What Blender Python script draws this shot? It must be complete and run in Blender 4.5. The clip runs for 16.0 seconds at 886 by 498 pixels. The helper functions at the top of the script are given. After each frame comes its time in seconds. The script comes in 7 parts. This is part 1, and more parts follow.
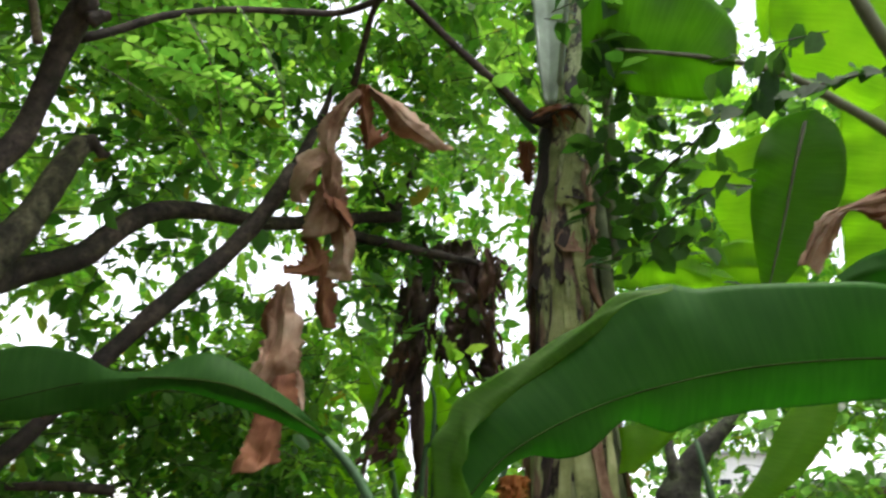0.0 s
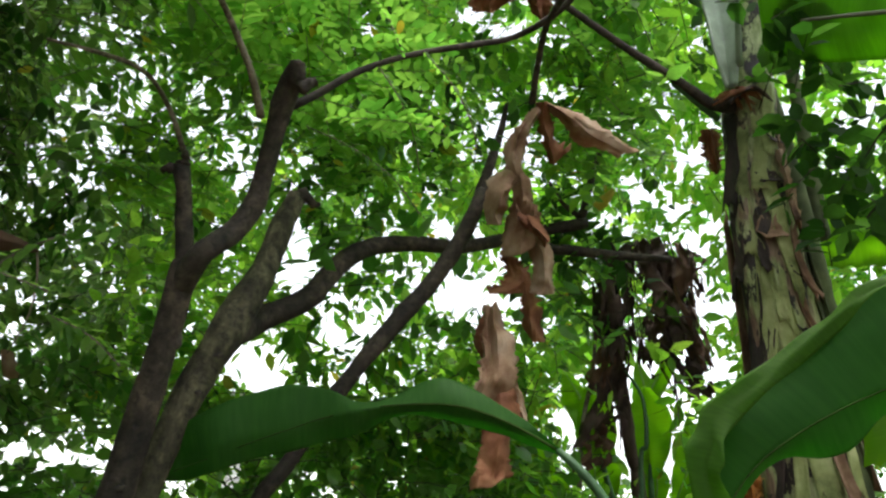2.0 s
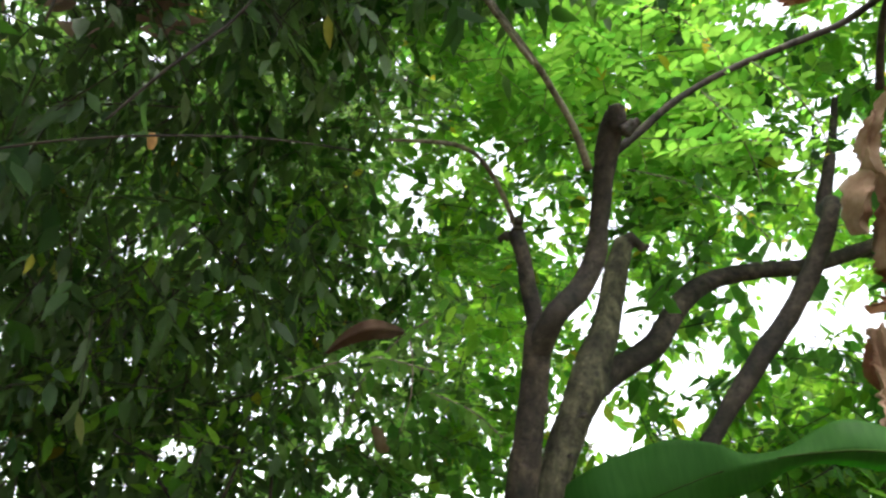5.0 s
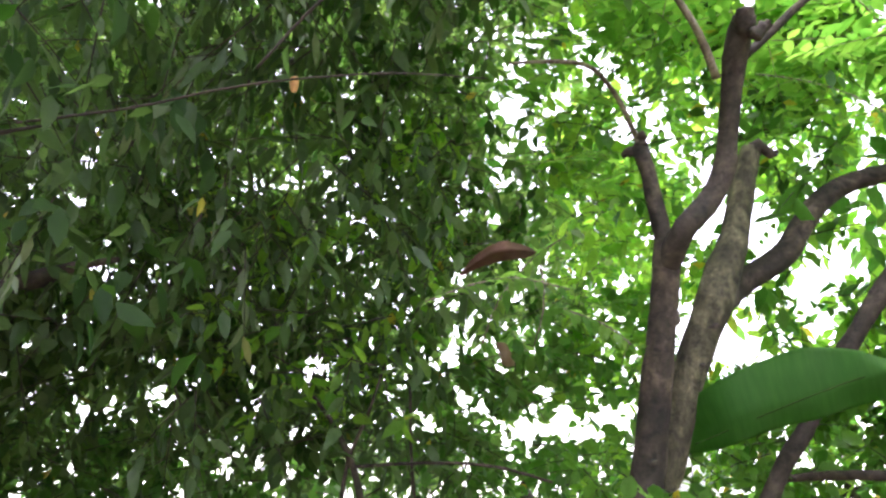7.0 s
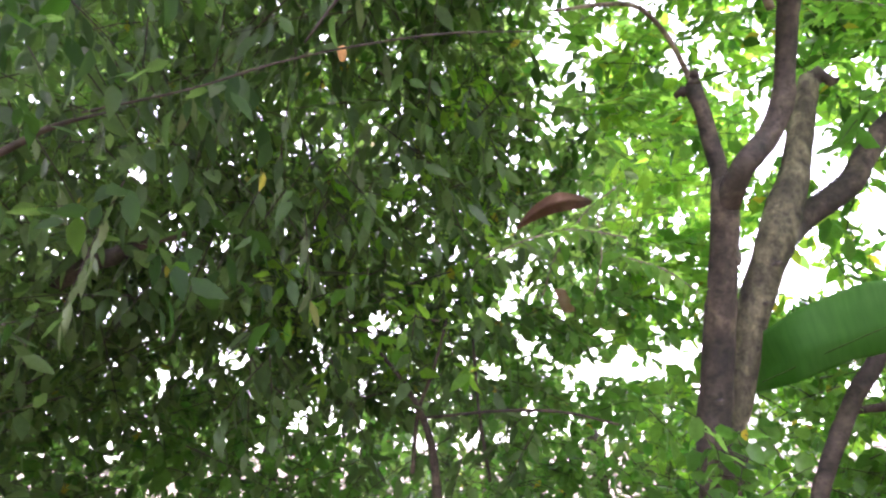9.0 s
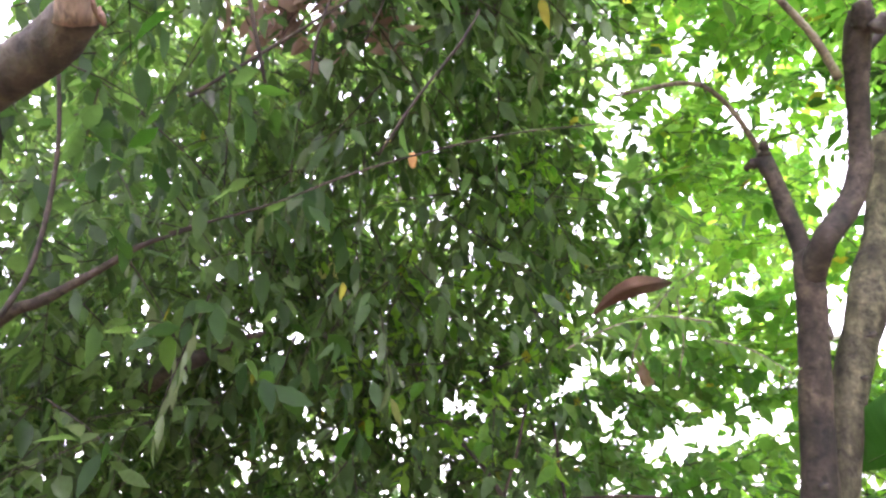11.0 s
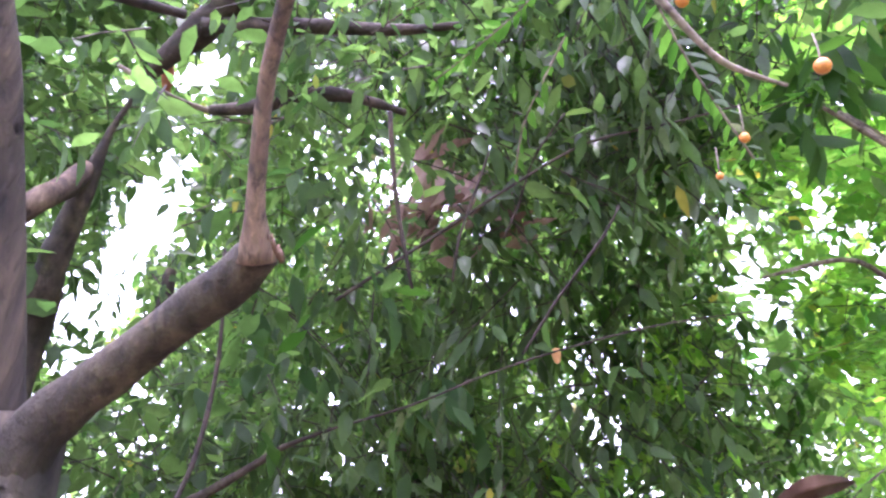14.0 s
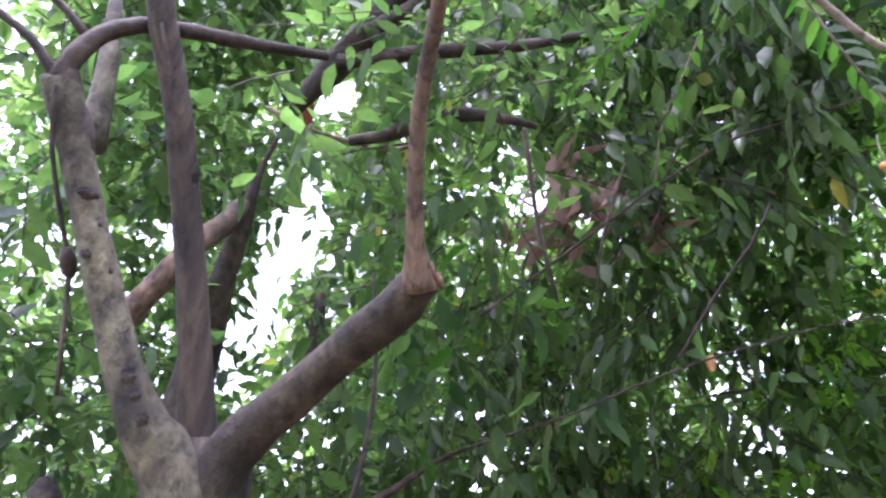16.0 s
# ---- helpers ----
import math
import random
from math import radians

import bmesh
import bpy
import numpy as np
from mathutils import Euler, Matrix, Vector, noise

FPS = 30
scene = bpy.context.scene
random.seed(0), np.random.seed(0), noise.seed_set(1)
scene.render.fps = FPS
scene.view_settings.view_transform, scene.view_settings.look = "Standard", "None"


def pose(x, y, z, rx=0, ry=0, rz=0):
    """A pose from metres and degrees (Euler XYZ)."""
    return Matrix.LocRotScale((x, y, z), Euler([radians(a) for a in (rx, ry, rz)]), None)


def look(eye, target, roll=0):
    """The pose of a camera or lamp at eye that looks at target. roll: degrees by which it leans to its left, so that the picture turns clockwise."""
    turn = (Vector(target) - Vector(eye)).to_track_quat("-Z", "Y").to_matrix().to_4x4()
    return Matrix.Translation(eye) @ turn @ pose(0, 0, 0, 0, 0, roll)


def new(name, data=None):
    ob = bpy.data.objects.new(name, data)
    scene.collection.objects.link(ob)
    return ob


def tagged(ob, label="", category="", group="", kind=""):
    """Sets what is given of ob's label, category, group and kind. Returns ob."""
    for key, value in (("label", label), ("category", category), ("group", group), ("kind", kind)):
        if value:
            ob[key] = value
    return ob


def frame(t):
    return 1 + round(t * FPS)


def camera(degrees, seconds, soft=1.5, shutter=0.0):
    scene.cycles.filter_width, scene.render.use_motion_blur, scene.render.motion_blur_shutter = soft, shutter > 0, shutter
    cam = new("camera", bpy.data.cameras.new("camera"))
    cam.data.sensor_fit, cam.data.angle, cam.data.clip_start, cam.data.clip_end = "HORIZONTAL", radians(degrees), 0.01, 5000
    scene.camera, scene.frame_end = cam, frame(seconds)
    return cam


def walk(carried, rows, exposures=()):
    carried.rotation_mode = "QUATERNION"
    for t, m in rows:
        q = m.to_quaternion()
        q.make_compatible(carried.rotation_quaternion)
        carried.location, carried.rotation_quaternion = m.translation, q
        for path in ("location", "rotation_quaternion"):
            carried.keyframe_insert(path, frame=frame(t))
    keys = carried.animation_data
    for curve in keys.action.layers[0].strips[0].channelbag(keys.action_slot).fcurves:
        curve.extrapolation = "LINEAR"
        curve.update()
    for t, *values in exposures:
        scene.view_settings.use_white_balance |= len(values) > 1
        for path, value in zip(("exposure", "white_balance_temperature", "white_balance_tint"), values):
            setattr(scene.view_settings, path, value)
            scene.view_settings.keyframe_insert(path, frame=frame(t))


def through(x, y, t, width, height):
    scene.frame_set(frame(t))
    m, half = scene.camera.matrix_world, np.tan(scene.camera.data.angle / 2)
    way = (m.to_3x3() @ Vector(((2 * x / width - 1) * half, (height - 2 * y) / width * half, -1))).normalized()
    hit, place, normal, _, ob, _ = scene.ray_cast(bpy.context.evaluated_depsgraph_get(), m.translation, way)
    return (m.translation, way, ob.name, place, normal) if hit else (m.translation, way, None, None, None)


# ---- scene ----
cam = camera(61.97, 16.0, soft=2.35, shutter=0.4)
PATH = [
    (0, -0.0001, 0.0001, 1.5001, 111.998, -1.999, -0.004),
    (0.5, -0.0233, 0.0134, 1.5043, 110.195, -0.868, 5.310),
    (1, -0.0517, -0.0009, 1.5051, 110.337, -0.212, 10.384),
    (1.5, -0.0823, -0.0303, 1.5085, 111.431, -0.082, 13.507),
    (2, -0.1028, -0.0770, 1.5085, 112.071, -0.097, 14.267),
    (2.5, -0.1346, -0.0960, 1.5193, 112.916, 0.063, 16.240),
    (3, -0.1910, -0.0812, 1.5402, 114.129, -1.080, 19.030),
    (3.5, -0.2533, -0.0997, 1.5490, 115.590, -0.924, 21.838),
    (4, -0.2961, -0.1004, 1.5586, 117.649, -0.507, 26.998),
    (4.5, -0.2913, -0.0949, 1.5581, 116.474, -0.594, 33.117),
    (5, -0.2752, -0.1023, 1.5490, 115.486, -0.002, 37.576),
    (5.2, -0.2685, -0.1103, 1.5444, 115.320, -0.175, 38.820),
    (7.3, -0.2920, -0.1949, 1.5365, 107.882, 0.382, 46.440),
    (7.5, -0.2934, -0.1955, 1.5350, 107.164, 0.850, 46.703),
    (8, -0.2948, -0.1971, 1.5322, 105.507, 1.240, 47.466),
    (8.2, -0.2930, -0.1986, 1.5329, 104.602, 1.431, 48.176),
    (10.3, -0.2491, -0.2620, 1.6103, 108.059, 3.177, 54.964),
    (10.5, -0.2541, -0.2636, 1.6148, 108.562, 3.236, 55.488),
    (11, -0.2682, -0.2593, 1.6265, 110.128, 3.916, 56.380),
    (11.5, -0.2710, -0.2648, 1.6409, 113.047, 3.359, 58.236),
    (12, -0.2688, -0.2775, 1.6562, 116.603, 2.832, 57.512),
    (12.5, -0.2692, -0.2867, 1.6622, 118.537, 2.855, 60.169),
    (13, -0.2709, -0.2938, 1.6693, 120.893, 2.251, 62.158),
    (13.5, -0.2651, -0.3040, 1.6645, 122.346, 2.002, 63.425),
    (14, -0.2885, -0.2966, 1.6815, 123.923, 1.370, 65.472),
    (14.5, -0.2905, -0.3056, 1.6851, 124.844, 0.128, 67.773),
    (15, -0.2794, -0.3146, 1.6869, 125.592, -0.019, 70.726),
    (15.5, -0.2806, -0.3168, 1.6875, 125.076, 0.229, 73.309),
    (16, -0.2777, -0.3322, 1.6850, 124.542, -1.165, 75.544),
]
walk(cam, [(t, pose(x, y, z, rx, ry, rz)) for t, x, y, z, rx, ry, rz in PATH],
     exposures=[(0, 1.95, 6550, 14), (1.0, 1.86, 6600, 8), (2.5, 1.76, 6600, 8), (3.5, 1.47, 6600, 9), (4.2, 1.7, 6550, 9), (5.0, 2.52, 6500, 11), (7.3, 3.36, 6250, 30), (8.2, 3.56, 6180, 36), (10.3, 3.88, 6280, 38), (11.5, 4.0, 6160, 40), (12.5, 3.9, 5880, 46), (13.5, 3.98, 5650, 51), (14.5, 3.72, 5580, 49), (15.4, 3.6, 5560, 45), (16.0, 3.35, 5550, 42)])

# ---- world and light: a bright overcast sky ----
world = bpy.data.worlds.new("overcast_sky")
scene.world = world
world.use_nodes = True
wn = world.node_tree.nodes
sky = wn.new("ShaderNodeTexSky")
sky.sky_type, sky.sun_disc = "NISHITA", False
sky.sun_elevation, sky.sun_rotation = radians(80), radians(135)
pale = wn.new("ShaderNodeHueSaturation")
pale.inputs["Saturation"].default_value = 0.25
world.node_tree.links.new(sky.outputs[0], pale.inputs["Color"])
world.node_tree.links.new(pale.outputs[0], wn["Background"].inputs[0])
wn["Background"].inputs[1].default_value = 0.15
sun = new("sun", bpy.data.lights.new("sun", "SUN"))
sun.data.energy, sun.data.angle, sun.data.color = 1.5, radians(20), (1.0, 0.97, 0.9)
sun.matrix_world = look((1, -1, 8), (0, 0, 0))


# ---- materials ----
def shader(name):
    mat = bpy.data.materials.new(name)
    mat.use_nodes = True
    tree = mat.node_tree
    return mat, tree, tree.nodes["Principled BSDF"], tree.nodes["Material Output"]


def add(tree, kind, **values):
    node = tree.nodes.new(kind)
    for key, value in values.items():
        node.inputs[key].default_value = value
    return node


def ramp(tree, source, stops):
    node = tree.nodes.new("ShaderNodeValToRGB")
    while len(node.color_ramp.elements) < len(stops):
        node.color_ramp.elements.new(0.5)
    for element, (at, col) in zip(node.color_ramp.elements, stops):
        element.position, element.color = at, (*col, 1)
    tree.links.new(source, node.inputs[0])
    return node


def mixed(tree, kind, fac, a, b):
    node = tree.nodes.new("ShaderNodeMix")
    node.data_type, node.blend_type = "RGBA", kind
    for socket, value in ((node.inputs[0], fac), (node.inputs[6], a), (node.inputs[7], b)):
        if isinstance(value, (int, float)):
            socket.default_value = value
        elif isinstance(value, tuple):
            socket.default_value = (*value, 1)
        else:
            tree.links.new(value, socket)
    return node.outputs[2]


def stretched(tree, scale, coords="Object"):
    tc = tree.nodes.new("ShaderNodeTexCoord")
    mp = add(tree, "ShaderNodeMapping", Scale=scale)
    tree.links.new(tc.outputs[coords], mp.inputs[0])
    return mp.outputs[0]


def noise_of(tree, vector, scale, detail=4.0, rough=0.55):
    node = add(tree, "ShaderNodeTexNoise", Scale=scale, Detail=detail, Roughness=rough)
    if vector is not None:
        tree.links.new(vector, node.inputs["Vector"])
    return node.outputs["Fac"]


def bumped(tree, bsdf, height, strength, distance):
    node = add(tree, "ShaderNodeBump", Strength=strength, Distance=distance)
    tree.links.new(height, node.inputs["Height"])
    tree.links.new(node.outputs[0], bsdf.inputs["Normal"])
    return node.outputs[0]


def translucent(tree, bsdf, out, colour, share, normal=None):
    """Mixes light that passes through the blade into a surface."""
    tr = tree.nodes.new("ShaderNodeBsdfTranslucent")
    tree.links.new(colour, tr.inputs[0])
    if normal is not None:
        tree.links.new(normal, tr.inputs["Normal"])
    mx = add(tree, "ShaderNodeMixShader", Fac=share)
    tree.links.new(bsdf.outputs[0], mx.inputs[1])
    tree.links.new(tr.outputs[0], mx.inputs[2])
    tree.links.new(mx.outputs[0], out.inputs[0])


def leaf_material(name, dark, light, through_dark, through_light, gloss=0.45, share=0.5, odd=(0.35, 0.3, 0.03), odd_share=0.02):
    """Small leaves: every leaf has its own green, a few are yellow."""
    mat, tree, bsdf, out = shader(name)
    both = tree.nodes.new("ShaderNodeMath")
    both.operation = "ADD"
    tree.links.new(tree.nodes.new("ShaderNodeNewGeometry").outputs["Random Per Island"], both.inputs[0])
    tree.links.new(tree.nodes.new("ShaderNodeObjectInfo").outputs["Random"], both.inputs[1])
    part = tree.nodes.new("ShaderNodeMath")
    part.operation = "FRACT"
    tree.links.new(both.outputs[0], part.inputs[0])
    rnd = part.outputs[0]
    place = stretched(tree, (1, 1, 1))
    wide = noise_of(tree, place, 1.3, 2.0)
    fine = noise_of(tree, place, 60.0, 3.0)
    col = ramp(tree, rnd, [(0.0, dark), (0.8, light), (1.0 - odd_share, light), (1.0 - odd_share * 0.6, odd)]).outputs[0]
    thr = ramp(tree, rnd, [(0.0, through_dark), (0.8, through_light), (1.0 - odd_share, through_light), (1.0 - odd_share * 0.6, tuple(min(1, 1.6 * c) for c in odd))]).outputs[0]
    tone = ramp(tree, wide, [(0.3, (0.75, 0.8, 0.7)), (0.7, (1.15, 1.1, 1.0))]).outputs[0]
    spots = ramp(tree, fine, [(0.3, (0.8, 0.8, 0.75)), (0.6, (1, 1, 1))]).outputs[0]
    col = mixed(tree, "MULTIPLY", 1.0, mixed(tree, "MULTIPLY", 1.0, col, tone), spots)
    thr = mixed(tree, "MULTIPLY", 1.0, mixed(tree, "MULTIPLY", 1.0, thr, tone), spots)
    tree.links.new(col, bsdf.inputs["Base Color"])
    bsdf.inputs["Roughness"].default_value = gloss
    bsdf.inputs["Specular IOR Level"].default_value = 0.5 if gloss < 0.33 else 0.28
    normal = bumped(tree, bsdf, fine, 0.25, 0.002)
    translucent(tree, bsdf, out, thr, share, normal)
    return mat


def bark_material(name, dark, mid, light, stretch=(1, 1, 1), grain=38.0, patch=7.0, depth=0.6):
    """Bark: mottled at two scales, faint rings, pale lichen and dark specks."""
    mat, tree, bsdf, out = shader(name)
    place = stretched(tree, stretch)
    fine = noise_of(tree, place, grain, 6.0, 0.7)
    mottle = noise_of(tree, place, grain * 0.6, 4.0, 0.6)
    big = noise_of(tree, place, patch, 4.0)
    rings = noise_of(tree, stretched(tree, (0.6 * stretch[0], 0.6 * stretch[1], 3.5 * stretch[2])), grain * 0.7, 3.0)
    col = mixed(tree, "MIX", ramp(tree, big, [(0.42, (0, 0, 0)), (0.6, (1, 1, 1))]).outputs[0],
                ramp(tree, mottle, [(0.36, dark), (0.62, mid)]).outputs[0], ramp(tree, mottle, [(0.38, mid), (0.6, light)]).outputs[0])
    col = mixed(tree, "MULTIPLY", 1.0, col, ramp(tree, rings, [(0.34, (0.82, 0.81, 0.8)), (0.55, (1.04, 1.04, 1.04))]).outputs[0])
    col = mixed(tree, "MULTIPLY", 1.0, col, ramp(tree, fine, [(0.36, (0.32, 0.3, 0.29)), (0.5, (1, 1, 1)), (0.58, (1.05, 1.05, 1.04)), (0.67, (1.75, 1.72, 1.66))]).outputs[0])
    tree.links.new(col, bsdf.inputs["Base Color"])
    bsdf.inputs["Roughness"].default_value = 0.85
    total = tree.nodes.new("ShaderNodeMath")
    total.operation = "ADD"
    tree.links.new(fine, total.inputs[0])
    tree.links.new(mottle, total.inputs[1])
    bumped(tree, bsdf, total.outputs[0], depth, 0.01)
    return mat


def blade_material(name, face, vein, through, share=0.45, gloss=0.55):
    """A banana blade: parallel side veins run from the midrib to the edge."""
    mat, tree, bsdf, out = shader(name)
    uv = stretched(tree, (1, 1, 1), "UV")
    ribs = add(tree, "ShaderNodeTexWave", Scale=24.0, Distortion=3.5, Detail=2.0)
    ribs.bands_direction = "Y"
    tree.links.new(uv, ribs.inputs["Vector"])
    stripes = noise_of(tree, stretched(tree, (0.6, 8, 1), "UV"), 3.0, 4.0)
    blot = noise_of(tree, stretched(tree, (1, 1, 1)), 9.0, 4.0)
    tone = mixed(tree, "MULTIPLY", 1.0, ramp(tree, stripes, [(0.3, (0.84, 0.87, 0.82)), (0.7, (1.12, 1.08, 1.02))]).outputs[0],
                 ramp(tree, blot, [(0.3, (0.85, 0.9, 0.8)), (0.7, (1.1, 1.05, 1.0))]).outputs[0])
    ribbed = ramp(tree, ribs.outputs["Fac"], [(0.0, vein), (0.35, face), (1.0, face)]).outputs[0]
    col = mixed(tree, "MULTIPLY", 1.0, ribbed, tone)
    lit = tree.nodes.new("ShaderNodeRGB")
    lit.outputs[0].default_value = (*through, 1)
    thr = mixed(tree, "MULTIPLY", 1.0, lit.outputs[0], tone)
    tree.links.new(col, bsdf.inputs["Base Color"])
    bsdf.inputs["Roughness"].default_value = gloss
    bsdf.inputs["Specular IOR Level"].default_value = 0.14
    normal = bumped(tree, bsdf, ribs.outputs["Fac"], 0.07, 0.003)
    translucent(tree, bsdf, out, thr, share, normal)
    return mat


def dead_material(name, dark, mid, light, share=0.3):
    """Dry, crumpled leaf: fine parallel ribs, brown blotches."""
    mat, tree, bsdf, out = shader(name)
    ribs = noise_of(tree, stretched(tree, (55, 2.0, 1), "UV"), 1.0, 5.0, 0.6)
    blot = noise_of(tree, stretched(tree, (1, 1, 1)), 7.0, 5.0, 0.6)
    col = ramp(tree, blot, [(0.34, dark), (0.5, mid), (0.66, light)]).outputs[0]
    col = mixed(tree, "MULTIPLY", 1.0, col, ramp(tree, ribs, [(0.3, (0.86, 0.84, 0.82)), (0.65, (1.06, 1.06, 1.06))]).outputs[0])
    tree.links.new(col, bsdf.inputs["Base Color"])
    bsdf.inputs["Roughness"].default_value = 0.75
    normal = bumped(tree, bsdf, ribs, 0.6, 0.004)
    translucent(tree, bsdf, out, col, share, normal)
    return mat


def plain(name, colour, rough=0.7, vary=0.25, scale=20.0, metal=0.0):
    mat, tree, bsdf, out = shader(name)
    n = noise_of(tree, stretched(tree, (1, 1, 1)), scale, 5.0, 0.6)
    lo, hi = tuple(c * (1 - vary) for c in colour), tuple(min(1, c * (1 + vary)) for c in colour)
    tree.links.new(ramp(tree, n, [(0.3, lo), (0.7, hi)]).outputs[0], bsdf.inputs["Base Color"])
    bsdf.inputs["Roughness"].default_value, bsdf.inputs["Metallic"].default_value = rough, metal
    bumped(tree, bsdf, n, 0.3, 0.004)
    return mat


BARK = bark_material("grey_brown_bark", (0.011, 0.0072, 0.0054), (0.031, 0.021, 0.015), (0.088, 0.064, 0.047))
BARK_PALE = bark_material("pale_bark", (0.022, 0.0178, 0.0098), (0.06, 0.051, 0.028), (0.15, 0.134, 0.08), (1, 1, 0.7), 42.0, 14.0, 0.9)
BARK_RED = bark_material("reddish_bark", (0.015, 0.0105, 0.0063), (0.034, 0.025, 0.0142), (0.078, 0.06, 0.036), (1, 1, 0.6), 42.0, 9.0, 0.9)
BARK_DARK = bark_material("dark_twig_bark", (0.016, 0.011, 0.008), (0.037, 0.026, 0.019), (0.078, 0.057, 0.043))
TWIG = bark_material("twig_bark", (0.09, 0.07, 0.05), (0.17, 0.14, 0.1), (0.28, 0.24, 0.18))
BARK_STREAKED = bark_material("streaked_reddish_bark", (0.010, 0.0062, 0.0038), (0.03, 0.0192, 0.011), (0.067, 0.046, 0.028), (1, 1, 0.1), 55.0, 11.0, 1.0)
# lighter bark for the old tree's lit branch: the light is in its colour
BARK_LIT = bark_material("lit_tan_bark", (0.035, 0.02, 0.012), (0.09, 0.055, 0.033), (0.17, 0.115, 0.075), (1, 1, 0.5), 40.0, 10.0, 0.8)
BARK_SHOOT = bark_material("young_shoot_bark", (0.06, 0.034, 0.02), (0.115, 0.07, 0.042), (0.18, 0.118, 0.072), (1, 1, 0.1), 90.0, 14.0, 0.6)
WOOD = bark_material("torn_wood", (0.035, 0.018, 0.01), (0.08, 0.042, 0.024), (0.14, 0.08, 0.045), (1, 1, 0.2))
MOSSY = bark_material("mossy_bark", (0.014, 0.014, 0.01), (0.038, 0.036, 0.024), (0.07, 0.085, 0.045), (1, 1, 1), 34.0, 9.0, 0.9)
SCAR = bark_material("dark_scar", (0.012, 0.009, 0.008), (0.03, 0.022, 0.018), (0.06, 0.045, 0.036), (1, 1, 1), 90.0, 40.0, 0.9)
CUT = bark_material("cut_wood", (0.03, 0.025, 0.02), (0.06, 0.05, 0.04), (0.12, 0.1, 0.08))
LEAF_DARK = leaf_material("glossy_dark_leaf", (0.026, 0.05, 0.022), (0.08, 0.128, 0.056), (0.07, 0.18, 0.04), (0.22, 0.4, 0.095), 0.42, 0.48, odd_share=0.004)
LEAF_PALE = leaf_material("pale_underside_leaf", (0.075, 0.105, 0.055), (0.15, 0.19, 0.105), (0.13, 0.24, 0.07), (0.3, 0.42, 0.15), 0.28, 0.4, odd_share=0.01)
LEAF_NEAR = leaf_material("near_dark_leaf", (0.024, 0.05, 0.02), (0.062, 0.11, 0.042), (0.07, 0.18, 0.04), (0.2, 0.4, 0.09), 0.62, 0.48, odd_share=0.004)
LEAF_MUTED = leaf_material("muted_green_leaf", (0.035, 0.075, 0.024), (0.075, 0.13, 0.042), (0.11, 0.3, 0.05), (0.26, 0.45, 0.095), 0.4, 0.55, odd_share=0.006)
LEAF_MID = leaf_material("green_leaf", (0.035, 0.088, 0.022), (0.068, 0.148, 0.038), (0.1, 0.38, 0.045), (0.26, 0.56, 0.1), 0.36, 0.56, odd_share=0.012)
# lit copy of the green leaf: backlight is put into its colours
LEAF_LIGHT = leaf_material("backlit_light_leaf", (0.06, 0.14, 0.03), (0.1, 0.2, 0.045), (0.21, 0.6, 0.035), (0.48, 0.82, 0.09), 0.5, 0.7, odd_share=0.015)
LEAF_FERN = leaf_material("soft_feathery_leaf", (0.045, 0.11, 0.024), (0.085, 0.165, 0.038), (0.17, 0.5, 0.055), (0.36, 0.7, 0.1), 0.5, 0.64, odd_share=0.008)
LEAF_SHRUB = leaf_material("shiny_shrub_leaf", (0.05, 0.13, 0.028), (0.085, 0.18, 0.04), (0.14, 0.5, 0.035), (0.34, 0.74, 0.08), 0.3, 0.5, odd_share=0.008)
# darker copy of the leaf colours: shade is put into it for dark foliage
LEAF_SHADED = leaf_material("shaded_dark_leaf", (0.014, 0.036, 0.012), (0.028, 0.062, 0.02), (0.045, 0.17, 0.015), (0.1, 0.27, 0.03), 0.75, 0.45, odd_share=0.004)
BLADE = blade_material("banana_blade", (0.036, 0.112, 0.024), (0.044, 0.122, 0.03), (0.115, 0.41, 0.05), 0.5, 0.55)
# brighter copies of the blade: light through the leaf is put into their colours
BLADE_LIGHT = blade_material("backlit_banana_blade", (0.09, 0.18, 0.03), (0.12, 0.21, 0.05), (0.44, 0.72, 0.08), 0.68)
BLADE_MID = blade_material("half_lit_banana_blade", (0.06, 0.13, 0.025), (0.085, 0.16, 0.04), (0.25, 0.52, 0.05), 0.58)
MIDRIB_DARK = plain("dark_midrib", (0.035, 0.065, 0.016), 0.7, 0.25, 30)
MIDRIB_DARK.node_tree.nodes["Principled BSDF"].inputs["Specular IOR Level"].default_value = 0.0
MIDRIB = plain("banana_midrib", (0.032, 0.085, 0.03), 0.6, 0.25, 30)
MIDRIB_BROWN = plain("brownish_midrib", (0.1, 0.105, 0.055), 0.6, 0.25, 30)
PETIOLE = plain("waxy_petiole", (0.24, 0.29, 0.22), 0.4, 0.25, 18)
DEAD = dead_material("dry_tan_leaf", (0.22, 0.1, 0.05), (0.43, 0.265, 0.17), (0.58, 0.43, 0.32), 0.42)
DEAD_RED = dead_material("dry_russet_leaf", (0.16, 0.052, 0.022), (0.31, 0.12, 0.055), (0.44, 0.22, 0.115), 0.38)
DEAD_DARK = dead_material("rotten_brown_leaf", (0.027, 0.014, 0.01), (0.056, 0.031, 0.022), (0.115, 0.068, 0.049), 0.2)
DEAD_PINK = dead_material("weathered_dead_leaf", (0.17, 0.1, 0.075), (0.31, 0.2, 0.16), (0.45, 0.33, 0.28), 0.35)
DEAD_BROWN = dead_material("dark_brown_dead_leaf", (0.05, 0.022, 0.012), (0.1, 0.045, 0.025), (0.16, 0.085, 0.05), 0.2)
ORANGE = plain("ripe_fruit", (0.5, 0.19, 0.03), 0.5, 0.3, 90)
